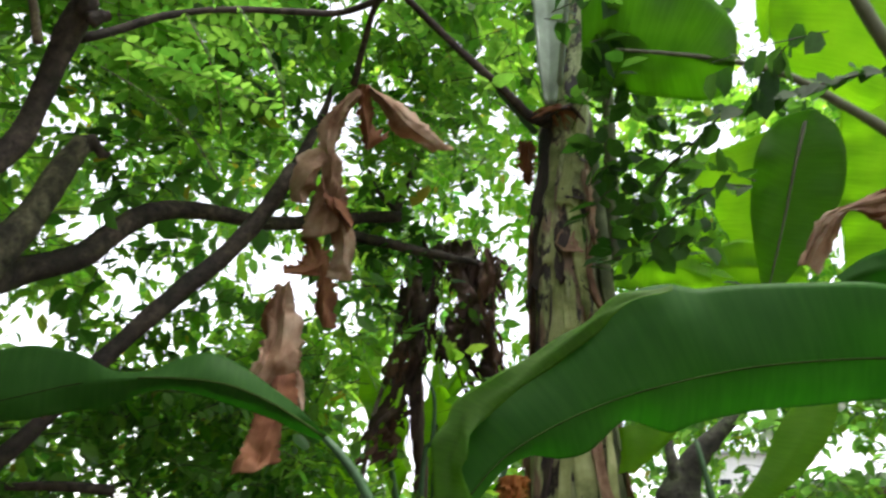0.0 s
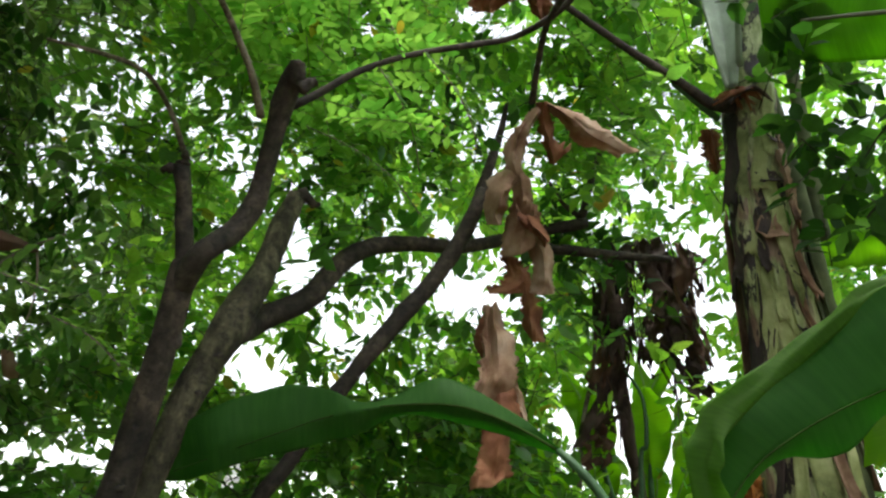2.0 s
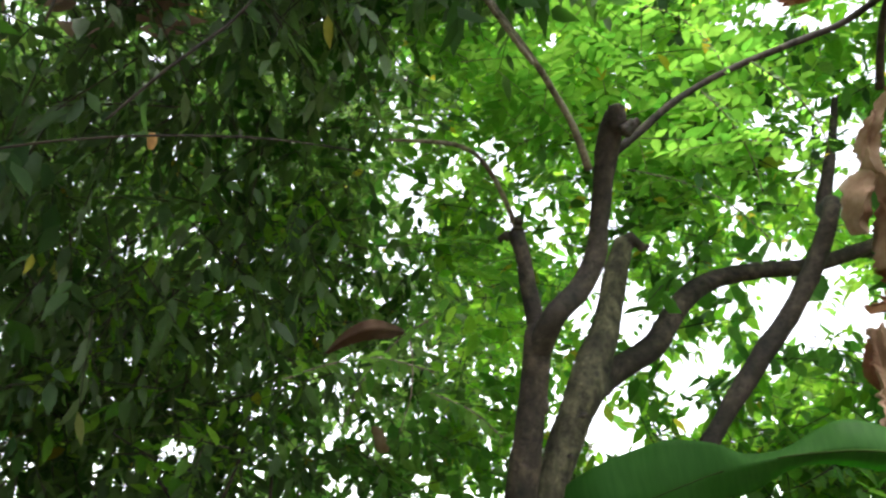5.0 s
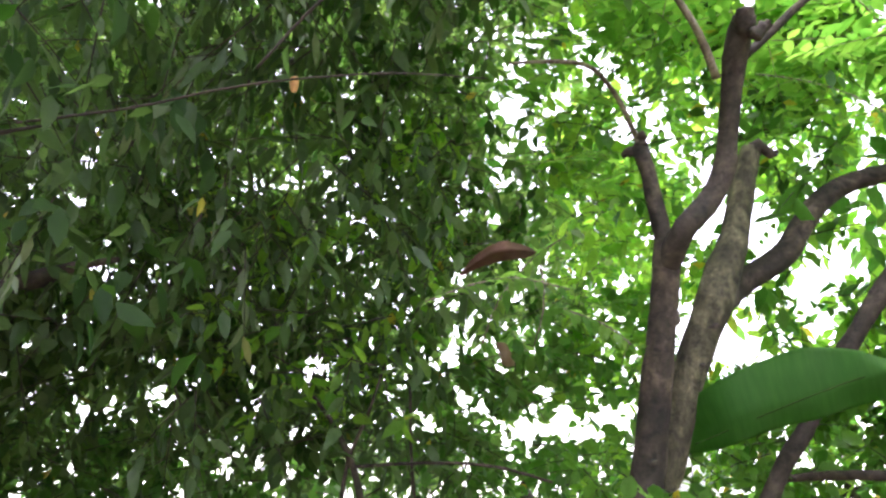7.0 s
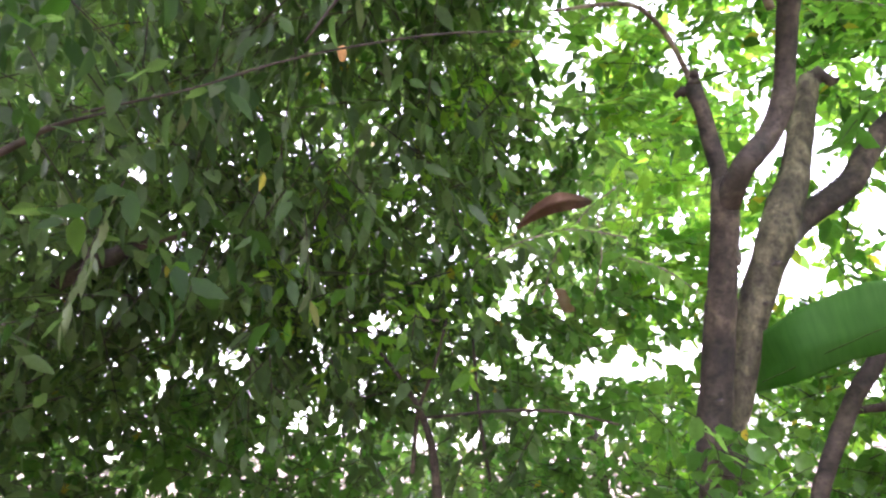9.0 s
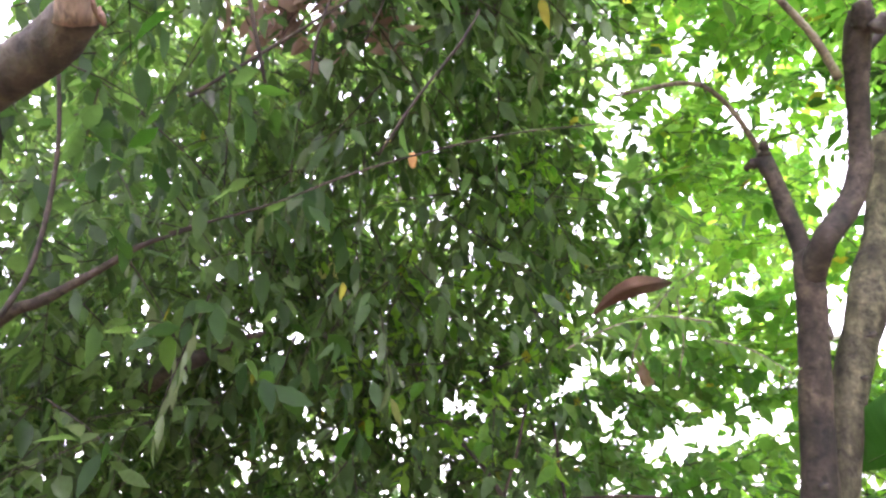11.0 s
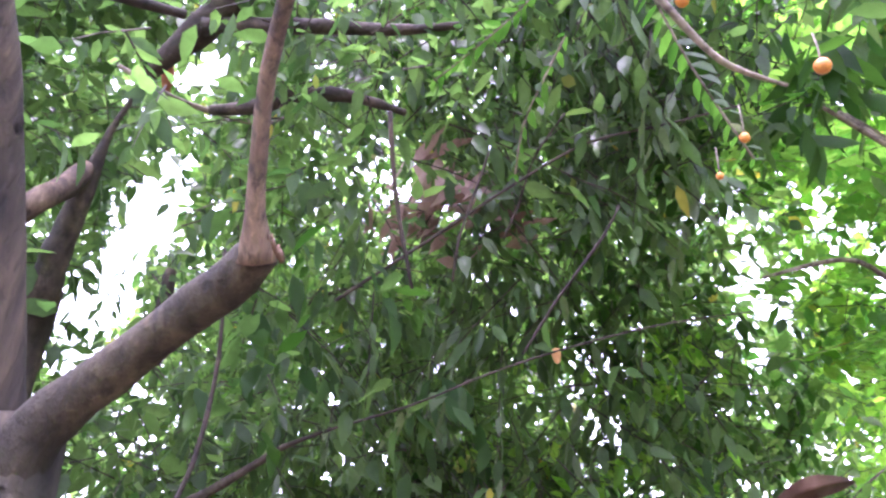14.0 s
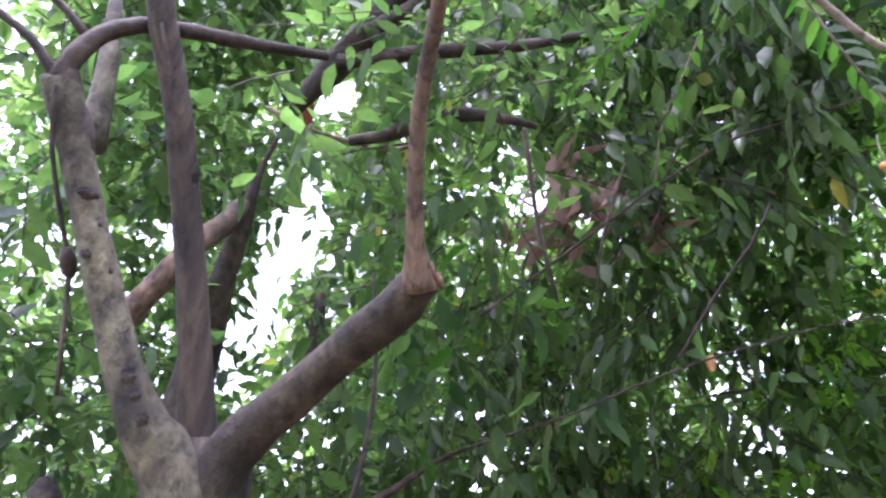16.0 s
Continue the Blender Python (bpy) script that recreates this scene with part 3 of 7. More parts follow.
def feathers(parent, regions, seed, mat, twig, name="crown", pairs=11, length=0.34, leaflet=0.06, droop=0.15):
    """Feathery compound leaves: rows of leaflets, flat on both sides of a stalk."""
    rng = np.random.default_rng(seed)
    P, A, N, S, T = [], [], [], [], []
    for a0, a1, e0, e1, d0, d1, layers in regions:
        spread_area = radians(a1 - a0) * (math.sin(radians(e1)) - math.sin(radians(e0))) * ((d0 + d1) / 2) ** 2
        count = int(layers * spread_area / (2 * pairs * 0.16 * leaflet ** 2))
        az, el = np.radians(rng.uniform(a0, a1, count)), np.radians(rng.uniform(e0, e1, count))
        d = rng.uniform(d0, d1, count)
        start = VIEW_CENTRE + d[:, None] * np.stack([-np.sin(az) * np.cos(el), np.cos(az) * np.cos(el), np.sin(el)], 1)
        way = rng.normal(size=(count, 3))
        way[:, 2] = way[:, 2] * 0.25 - droop
        way /= np.linalg.norm(way, axis=1)[:, None]
        nm = rng.normal(size=(count, 3)) * 0.3 + np.array((0, 0, 1.0))
        side = np.cross(way, nm)
        side /= np.linalg.norm(side, axis=1)[:, None]
        nm = np.cross(side, way)
        L = length * rng.uniform(0.7, 1.3, count)
        start = start - way * L[:, None] * 0.5
        ok = ~in_opening(start + way * L[:, None] * 0.5, rng)
        start, way, nm, side, L = start[ok], way[ok], nm[ok], side[ok], L[ok]
        m = len(start)
        for k in range(pairs):
            s = (k + 1) / pairs
            for sg in (-1, 1):
                P.append(start + way * (L * s)[:, None] - np.array((0, 0, 0.1)) * (L * s * s)[:, None])
                A.append(side * sg + way * 0.55 + rng.normal(size=(m, 3)) * 0.15)
                N.append(nm + rng.normal(size=(m, 3)) * 0.2)
                S.append(leaflet * rng.uniform(0.75, 1.2, m) * (1.0 - 0.45 * abs(s - 0.45)))
        T.append(np.concatenate([start, start + way * L[:, None] - np.array((0, 0, 0.1)) * L[:, None]], 1))
    P, A, N, S = (np.concatenate(q) for q in (P, A, N, S))
    v, plan = leaves(P, A, N, S, "oval", rng)
    ob = tagged(joined_mesh(name, v, plan, mat, parent), kind="stuff")
    tagged(twig_mesh("stalk_mass", np.concatenate(T), twig, parent, 0.0018, rng), kind="stuff")
    return ob


# ---- ground ----
def ground():
    n = 90
    verts, faces = [], []
    for i in range(n + 1):
        for k in range(n + 1):
            u, w = 2 * i / n - 1, 2 * k / n - 1
            x, y = 400 * u * abs(u) ** 2.2, 400 * w * abs(w) ** 2.2
            h = 0.05 * noise.noise(Vector((x * 0.8, y * 0.8, 0))) if abs(x) + abs(y) < 40 else 0.0
            verts.append((x, y, h))
    for i in range(n):
        for k in range(n):
            a = i * (n + 1) + k
            faces.append((a, a + n + 1, a + n + 2, a + 1))
    return tagged(mesh_object("ground", verts, faces, SOIL), "bare garden soil with leaf litter", "ground", kind="structure")


ground()

# ---- the forked tree ----
forked = base_point("forked_tree", (-1.40, 1.56, 0.0), "grey-barked garden tree forked into several pruned limbs", "tree")
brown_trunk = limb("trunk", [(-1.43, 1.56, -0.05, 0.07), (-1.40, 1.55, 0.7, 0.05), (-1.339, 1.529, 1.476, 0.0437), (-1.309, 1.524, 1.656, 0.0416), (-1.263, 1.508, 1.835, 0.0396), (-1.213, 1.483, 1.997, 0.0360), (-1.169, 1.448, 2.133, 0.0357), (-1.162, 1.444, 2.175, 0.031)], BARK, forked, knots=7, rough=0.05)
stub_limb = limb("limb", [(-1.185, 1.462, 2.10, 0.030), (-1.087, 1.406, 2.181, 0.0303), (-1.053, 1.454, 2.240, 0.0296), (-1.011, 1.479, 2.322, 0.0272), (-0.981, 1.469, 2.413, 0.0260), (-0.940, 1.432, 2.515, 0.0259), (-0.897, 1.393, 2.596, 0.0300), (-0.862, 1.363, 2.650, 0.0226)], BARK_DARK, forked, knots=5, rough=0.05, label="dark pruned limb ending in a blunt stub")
knob_limb = limb("limb", [(-1.190, 1.475, 2.10, 0.028), (-1.189, 1.480, 2.18, 0.0245), (-1.194, 1.468, 2.279, 0.0223), (-1.196, 1.444, 2.386, 0.0204), (-1.210, 1.434, 2.450, 0.0245)], BARK, forked, knots=3, rough=0.05, label="short limb with a dark cut knob")
limb("cut_knob", [(-1.252, 1.418, 2.434, 0.0080), (-1.228, 1.420, 2.440, 0.0165), (-1.205, 1.445, 2.452, 0.0170)], BARK_DARK, knob_limb, sides=12, step=0.006, rough=0.4, knots=5)
limb("cut_knob", [(-1.200, 1.430, 2.452, 0.0150), (-1.192, 1.424, 2.474, 0.0110), (-1.186, 1.420, 2.486, 0.0050)], BARK_DARK, knob_limb, sides=8, step=0.006, rough=0.4)
limb("twig", [(-1.215, 1.44, 2.46, 0.011), (-1.270, 1.536, 2.529, 0.0089), (-1.253, 1.435, 2.600, 0.0079), (-1.246, 1.335, 2.644, 0.0069), (-1.246, 1.246, 2.643, 0.0067), (-1.282, 1.148, 2.622, 0.0058), (-1.329, 1.046, 2.592, 0.0042)], TWIG, forked, sides=8)
limb("twig", [(-0.946, 1.365, 2.518, 0.0105), (-0.935, 1.277, 2.591, 0.0090), (-0.943, 1.152, 2.679, 0.0074), (-0.953, 1.026, 2.741, 0.0065), (-0.952, 0.944, 2.755, 0.0057)] + [(-0.906, 1.041, 2.618, 0.005382), (-0.919, 0.952, 2.666, 0.004968), (-0.927, 0.850, 2.712, 0.00414)], TWIG, forked, sides=8)
limb("branch", [(-0.909, 1.452, 2.601, 0.0132), (-0.865, 1.496, 2.656, 0.0119), (-0.785, 1.536, 2.734, 0.0105), (-0.700, 1.581, 2.796, 0.0091), (-0.588, 1.631, 2.848, 0.0091), (-0.450, 1.682, 2.887, 0.0097), (-0.341, 1.721, 2.922, 0.0096)] + [(-0.203, 1.634, 2.916, 0.01035), (-0.129, 1.590, 2.964, 0.01035), (-0.080, 1.557, 2.998, 0.01035), (-0.019, 1.490, 3.030, 0.0092)], BARK_DARK, forked, sides=10)
pale_trunk = limb("trunk", [(-1.33, 1.62, -0.05, 0.08), (-1.30, 1.60, 0.7, 0.062)] + [(-1.344, 1.616, 1.474, 0.03974), (-1.307, 1.625, 1.645, 0.03974), (-1.259, 1.642, 1.818, 0.04223), (-1.219, 1.674, 1.954, 0.04637)] + [(-1.175, 1.709, 2.075, 0.0511), (-1.153, 1.774, 2.202, 0.0448), (-1.140, 1.825, 2.314, 0.0395), (-1.121, 1.858, 2.443, 0.0370), (-1.093, 1.889, 2.564, 0.0307)], BARK_PALE, forked, knots=8, rough=0.05)
limb("cut_knob", [(-1.098, 1.895, 2.549, 0.02153), (-1.070, 1.894, 2.574, 0.02318), (-1.047, 1.926, 2.545, 0.01159), (-1.028, 1.930, 2.551, 0.00414)], BARK_DARK, pale_trunk, knots=4, rough=0.45)
limb("cut_knob", [(-0.868, 1.372, 2.610, 0.0265), (-0.852, 1.352, 2.640, 0.0235), (-0.846, 1.344, 2.654, 0.0190)], BARK_DARK, stub_limb, sides=12, step=0.006, rough=0.18)
limb("cut_knob", [(-0.850, 1.372, 2.590, 0.020), (-0.826, 1.378, 2.606, 0.016), (-0.812, 1.384, 2.616, 0.012)], BARK_DARK, stub_limb, sides=10, step=0.006, rough=0.3)
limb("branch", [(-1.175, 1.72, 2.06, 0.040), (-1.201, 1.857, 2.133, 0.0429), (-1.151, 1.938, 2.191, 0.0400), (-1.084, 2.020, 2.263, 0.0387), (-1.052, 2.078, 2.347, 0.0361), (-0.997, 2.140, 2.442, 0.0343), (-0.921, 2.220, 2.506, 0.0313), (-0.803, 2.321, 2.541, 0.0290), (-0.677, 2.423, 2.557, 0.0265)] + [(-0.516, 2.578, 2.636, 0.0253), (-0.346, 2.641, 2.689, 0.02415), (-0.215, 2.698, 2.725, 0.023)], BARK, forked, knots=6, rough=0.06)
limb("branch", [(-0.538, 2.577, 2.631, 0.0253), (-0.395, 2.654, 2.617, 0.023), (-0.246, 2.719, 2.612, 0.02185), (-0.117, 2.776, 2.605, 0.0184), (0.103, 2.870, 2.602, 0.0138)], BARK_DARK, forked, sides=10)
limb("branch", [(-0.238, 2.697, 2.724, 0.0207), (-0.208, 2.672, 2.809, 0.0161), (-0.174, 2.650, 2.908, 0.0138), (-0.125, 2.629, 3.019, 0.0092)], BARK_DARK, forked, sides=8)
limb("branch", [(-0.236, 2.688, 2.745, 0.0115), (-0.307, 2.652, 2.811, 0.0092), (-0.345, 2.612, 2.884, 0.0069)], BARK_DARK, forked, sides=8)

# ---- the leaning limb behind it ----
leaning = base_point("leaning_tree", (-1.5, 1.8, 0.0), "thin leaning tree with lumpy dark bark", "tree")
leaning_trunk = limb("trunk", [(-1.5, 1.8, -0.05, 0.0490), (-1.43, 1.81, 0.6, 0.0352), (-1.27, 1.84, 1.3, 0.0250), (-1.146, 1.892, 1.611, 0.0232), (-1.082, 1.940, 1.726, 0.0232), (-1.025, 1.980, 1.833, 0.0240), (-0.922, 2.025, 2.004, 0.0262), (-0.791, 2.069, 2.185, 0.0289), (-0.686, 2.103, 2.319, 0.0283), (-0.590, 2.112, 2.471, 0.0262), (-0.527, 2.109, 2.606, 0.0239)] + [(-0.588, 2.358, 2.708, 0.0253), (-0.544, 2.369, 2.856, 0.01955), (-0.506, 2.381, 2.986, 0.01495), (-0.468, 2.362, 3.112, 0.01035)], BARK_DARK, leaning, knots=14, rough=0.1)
limb("cut_stub", [(-0.959, 1.770, 1.755, 0.009936), (-0.938, 1.757, 1.774, 0.01242), (-0.928, 1.750, 1.789, 0.007452)], TWIG, leaning_trunk, sides=10, rough=0.3)

# ---- the pruned tree with three stems ----
pruned = base_point("pruned_tree", (*(-1.186, -0.415, 1.957)[:2], 0.0), "smooth brown tree with three stems and a pruned limb", "tree")
limb("trunk", [(*(-1.163, -0.412, 1.950)[:2], -0.05, 0.085)] + [(-1.204, -0.394, 1.856, 0.05962), (-1.194, -0.400, 1.902, 0.05299), (-1.196, -0.404, 1.925, 0.04637), (-1.201, -0.406, 1.939, 0.02898)], BARK_RED, pruned, knots=3, rough=0.05)
mottled_stem = limb("stem", [(-1.199, -0.397, 1.879, 0.0480), (-1.179, -0.415, 1.923, 0.0422), (-1.166, -0.439, 1.958, 0.0356), (-1.153, -0.466, 1.987, 0.0303), (-1.140, -0.504, 2.051, 0.0239), (-1.125, -0.539, 2.125, 0.0223), (-1.098, -0.582, 2.219, 0.0212), (-1.066, -0.624, 2.317, 0.0209), (-1.040, -0.652, 2.374, 0.0216), (-1.026, -0.659, 2.386, 0.0181)], BARK_PALE, pruned, knots=9, rough=0.05)
upright_stem = limb("stem", [(-1.216, -0.395, 1.883, 0.0414), (-1.212, -0.401, 1.933, 0.03726), (-1.201, -0.406, 1.969, 0.03064), (-1.186, -0.415, 2.012, 0.0245), (-1.170, -0.427, 2.071, 0.0215), (-1.128, -0.463, 2.214, 0.0198), (-1.054, -0.511, 2.384, 0.0190), (-1.003, -0.550, 2.484, 0.0182), (-0.957, -0.580, 2.570, 0.0175)], BARK_STREAKED, pruned, knots=5, rough=0.06)
pruned_limb = limb("limb", [(-1.209, -0.393, 1.875, 0.04637), (-1.187, -0.391, 1.930, 0.0414), (-1.158, -0.366, 1.973, 0.03064), (-1.123, -0.334, 2.002, 0.0258), (-1.062, -0.286, 2.037, 0.0238), (-0.990, -0.242, 2.063, 0.0240), (-0.937, -0.213, 2.078, 0.0242), (-0.909, -0.199, 2.091, 0.0180)], BARK_RED, pruned, knots=9, rough=0.09)
limb("shoot", [(-0.914, -0.202, 2.080, 0.0205), (-0.900, -0.208, 2.098, 0.0150), (-0.885, -0.214, 2.116, 0.0108), (-0.858, -0.222, 2.153, 0.008942), (-0.808, -0.232, 2.223, 0.008694), (-0.745, -0.233, 2.278, 0.008446), (-0.689, -0.235, 2.309, 0.0077)], BARK_SHOOT, pruned, sides=12, rough=0.04)
for k in range(9):
    a, b = Vector((-0.892, -0.203, 2.095)), Vector((-0.906, -0.179, 2.080))
    q = a.lerp(b, k / 8)
    limb("torn_wood", [(*q, 0.0028), (*(q + Vector((0.003 * (k % 3), -0.003, 0.006))), 0.0024), (*(q + Vector((0.004 * (k % 2), -0.003 * (k % 3), 0.010 + 0.004 * (k % 3)))), 0.0006)], WOOD, pruned_limb, sides=6, step=0.003, rough=0.2)
limb("branch", [(-1.035, -0.655, 2.378, 0.01656), (-1.018, -0.645, 2.413, 0.01408), (-1.010, -0.621, 2.455, 0.01242), (-1.018, -0.582, 2.496, 0.01159), (-1.044, -0.524, 2.533, 0.01118), (-1.073, -0.440, 2.567, 0.009936), (-1.106, -0.330, 2.610, 0.007452)], BARK_DARK, pruned, sides=10)
limb("branch", [(-1.030, -0.658, 2.382, 0.007452), (-1.013, -0.694, 2.421, 0.006624), (-1.000, -0.739, 2.447, 0.005796), (-0.996, -0.787, 2.473, 0.004968)], BARK_DARK, pruned, sides=8)
limb("branch", [(-1.014, -0.643, 2.455, 0.006624), (-1.003, -0.669, 2.478, 0.005796), (-0.991, -0.700, 2.498, 0.004968)], BARK_DARK, pruned, sides=8)
limb("branch", [(-1.091, -0.612, 2.332, 0.01987), (-1.083, -0.618, 2.405, 0.01656), (-1.076, -0.629, 2.496, 0.01325), (-1.067, -0.645, 2.592, 0.009936)], BARK_PALE, pruned, sides=10)
limb("cut_knob", [(-1.085, -0.605, 2.270, 0.018), (-1.066, -0.626, 2.325, 0.0235), (-1.045, -0.646, 2.368, 0.0225), (-1.025, -0.650, 2.400, 0.015)], BARK_DARK, mottled_stem, sides=14, step=0.012, rough=0.1)
cord = limb("hanging_cord", [(-1.012, -0.648, 2.356, 0.003312), (-1.062, -0.644, 2.298, 0.003312), (-1.108, -0.621, 2.231, 0.003312), (-1.141, -0.599, 2.172, 0.003312), (-1.167, -0.591, 2.108, 0.003312), (-1.194, -0.580, 2.031, 0.002484)], BARK_DARK, pruned, sides=6)
limb("cord_knot", [(-1.126, -0.606, 2.195, 0.006624), (-1.135, -0.601, 2.178, 0.01076), (-1.145, -0.598, 2.166, 0.005796)], BARK_DARK, cord, sides=8)

# ---- dark old tree further back ----
old = base_point("old_tree", (*(-2.829, -0.673, 2.312)[:2], 0.0), "dark old tree with heavy crossing branches", "tree")
limb("trunk", [(*(-2.112, -0.577, 2.136)[:2], -0.05, 0.09)] + [(-1.994, -0.518, 2.341, 0.04968), (-1.868, -0.495, 2.487, 0.03726), (-1.804, -0.479, 2.605, 0.02981), (-1.738, -0.458, 2.709, 0.01987), (-1.678, -0.439, 2.819, 0.00828), (-1.626, -0.405, 2.908, 0.004968)], BARK_RED, old, knots=5)
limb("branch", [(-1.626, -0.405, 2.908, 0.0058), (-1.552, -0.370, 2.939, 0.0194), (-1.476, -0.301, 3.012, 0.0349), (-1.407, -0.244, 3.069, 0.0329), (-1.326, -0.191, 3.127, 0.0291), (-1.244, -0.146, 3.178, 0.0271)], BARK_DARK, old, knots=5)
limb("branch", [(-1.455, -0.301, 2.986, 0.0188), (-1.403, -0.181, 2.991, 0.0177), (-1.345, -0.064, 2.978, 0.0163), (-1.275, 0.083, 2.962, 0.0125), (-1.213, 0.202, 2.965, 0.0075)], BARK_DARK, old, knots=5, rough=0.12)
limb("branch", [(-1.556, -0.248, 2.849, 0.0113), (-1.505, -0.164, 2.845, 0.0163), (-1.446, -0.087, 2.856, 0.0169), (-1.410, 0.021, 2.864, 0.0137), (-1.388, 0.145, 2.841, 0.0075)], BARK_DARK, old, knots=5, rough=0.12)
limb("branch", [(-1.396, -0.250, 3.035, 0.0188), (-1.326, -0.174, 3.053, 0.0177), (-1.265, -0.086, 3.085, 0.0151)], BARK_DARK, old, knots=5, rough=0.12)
limb("branch", [(-1.700, -0.650, 2.370, 0.024), (-1.679, -0.623, 2.414, 0.0245), (-1.652, -0.581, 2.478, 0.0245), (-1.645, -0.532, 2.567, 0.025), (-1.696, -0.491, 2.664, 0.025), (-1.715, -0.466, 2.740, 0.018)], BARK_LIT, old, knots=4, rough=0.1)
limb("branch", [(-2.097, -0.239, 2.479, 0.02318), (-2.040, -0.242, 2.599, 0.02153), (-2.004, -0.246, 2.699, 0.01325)], BARK_RED, old, sides=10)
limb("branch", [(-2.14, -0.74, -0.05, 0.08), (-2.16, -0.76, 1.2, 0.062), (-2.188, -0.769, 2.017, 0.050), (-2.161, -0.785, 2.110, 0.044), (-2.146, -0.795, 2.165, 0.034), (-2.140, -0.800, 2.19, 0.018)], BARK, old, knots=5, rough=0.12)
limb("twig", [(-1.593, -0.452, 2.939, 0.005796), (-1.621, -0.326, 2.915, 0.006624), (-1.623, -0.215, 2.908, 0.006624), (-1.615, -0.126, 2.904, 0.005796), (-1.591, -0.082, 2.922, 0.003312)], TWIG, old, sides=6)

# ---- the glossy dark-leaved tree: limbs ----
glossy = base_point("fruit_tree", (-2.55, -0.40, 0.0), "dense glossy dark green tree with drooping leaves and small orange fruit", "tree")
limb("trunk", [(-2.55, -0.40, -0.05, 0.0562), (-2.50, -0.36, 1.2, 0.0413), (-2.42, -0.26, 2.0, 0.0270), (-2.304, -0.163, 2.158, 0.0170), (-2.197, -0.081, 2.187, 0.0132), (-2.068, 0.017, 2.237, 0.0095), (-1.971, 0.082, 2.270, 0.0065), (-1.866, 0.167, 2.288, 0.0030)], BARK_DARK, glossy, knots=6, rough=0.1)
limb("branch", [(-2.731, 0.237, 2.031, 0.0247), (-2.603, 0.318, 2.116, 0.0227), (-2.519, 0.379, 2.137, 0.0259), (-2.433, 0.437, 2.165, 0.0153), (-2.333, 0.522, 2.183, 0.0084)], BARK_DARK, glossy, knots=3, rough=0.15)
limb("branch", [(-1.806, 0.104, 2.246, 0.003312), (-1.611, 0.257, 2.263, 0.00265), (-1.500, 0.359, 2.295, 0.002484), (-1.396, 0.473, 2.324, 0.002318), (-1.278, 0.633, 2.355, 0.001987), (-1.176, 0.791, 2.367, 0.001242)], BARK_DARK, glossy, sides=8)
limb("branch", [(-1.623, 0.082, 2.477, 0.00414), (-1.493, 0.234, 2.584, 0.003726), (-1.345, 0.371, 2.672, 0.003312), (-1.209, 0.483, 2.722, 0.002898), (-1.111, 0.627, 2.747, 0.002484), (-0.999, 0.723, 2.738, 0.001656)], BARK_DARK, glossy, sides=8)
limb("branch", [(-1.638, -0.199, 1.980, 0.004968), (-1.607, -0.159, 2.082, 0.004968), (-1.537, -0.150, 2.257, 0.00414), (-1.444, -0.181, 2.430, 0.003312)], BARK_DARK, glossy, sides=8)
limb("branch", [(-1.160, 0.024, 2.593, 0.00414), (-1.248, 0.072, 2.479, 0.00414), (-1.321, 0.132, 2.350, 0.003312)], BARK_DARK, glossy, sides=8)
limb("branch", [(-2.201, 1.076, 1.878, 0.004968), (-2.153, 1.173, 1.744, 0.00828), (-2.118, 1.235, 1.577, 0.01159), (-2.165, 1.297, 1.349, 0.01656)], BARK_DARK, glossy, sides=8)
limb("branch", [(-2.048, 1.263, 1.948, 0.00414), (-2.095, 1.240, 1.794, 0.005796), (-2.137, 1.205, 1.660, 0.006624), (-2.185, 1.214, 1.481, 0.007452)], BARK_DARK, glossy, sides=8)
limb("branch", [(-2.137, 1.206, 1.643, 0.004968), (-1.970, 1.401, 1.657, 0.004968), (-1.835, 1.533, 1.645, 0.004968), (-1.708, 1.640, 1.601, 0.00414)], BARK_DARK, glossy, sides=8)
limb("branch", [(-2.127, 1.439, 1.903, 0.004968), (-2.139, 1.460, 1.685, 0.005796), (-2.124, 1.481, 1.440, 0.006624)], BARK_DARK, glossy, sides=8)
limb("branch", [(-1.349, 0.365, 2.277, 0.0027), (-1.265, 0.407, 2.369, 0.0032), (-1.179, 0.457, 2.457, 0.0032), (-1.138, 0.473, 2.507, 0.0021)], BARK_DARK, glossy, sides=6)
limb("branch", [(-1.398, 0.250, 2.435, 0.0028), (-1.353, 0.247, 2.513, 0.0033), (-1.285, 0.262, 2.610, 0.0033), (-1.251, 0.269, 2.659, 0.0022)], BARK_DARK, glossy, sides=6)
limb("branch", [(-1.418, 0.386, 2.586, 0.0025), (-1.369, 0.402, 2.650, 0.0025), (-1.309, 0.414, 2.736, 0.0025), (-1.231, 0.456, 2.819, 0.0025)], BARK_DARK, glossy, sides=6)
limb("branch", [(-0.764, 0.272, 2.572, 0.005796), (-0.773, 0.331, 2.525, 0.005796), (-0.775, 0.381, 2.484, 0.004968), (-0.768, 0.430, 2.468, 0.00414), (-0.758, 0.484, 2.459, 0.002484)], TWIG, glossy, sides=8)


def scar(place, aim, width, height, parent, mat=SCAR):
    """A dark eye-shaped scar: a lens-shaped lump set into the bark, facing aim."""
    bm = bmesh.new()
    bmesh.ops.create_icosphere(bm, subdivisions=3, radius=1.0)
    for v in bm.verts:
        wobble = 1 + 0.55 * noise.noise(v.co * 1.7 + Vector(place) * 40)
        v.co = Vector((v.co.x * width * wobble, v.co.y * height * wobble, v.co.z * 0.0035 * (1 + 0.8 * noise.noise(v.co * 4))))
    me = bpy.data.meshes.new("bark_scar")
    bm.to_mesh(me), bm.free()
    for p in me.polygons:
        p.use_smooth = True
    me.materials.append(mat)
    ob = new("bark_scar", me)
    ob.matrix_world = look(place, aim)
    put_under(ob, parent)
    return ob


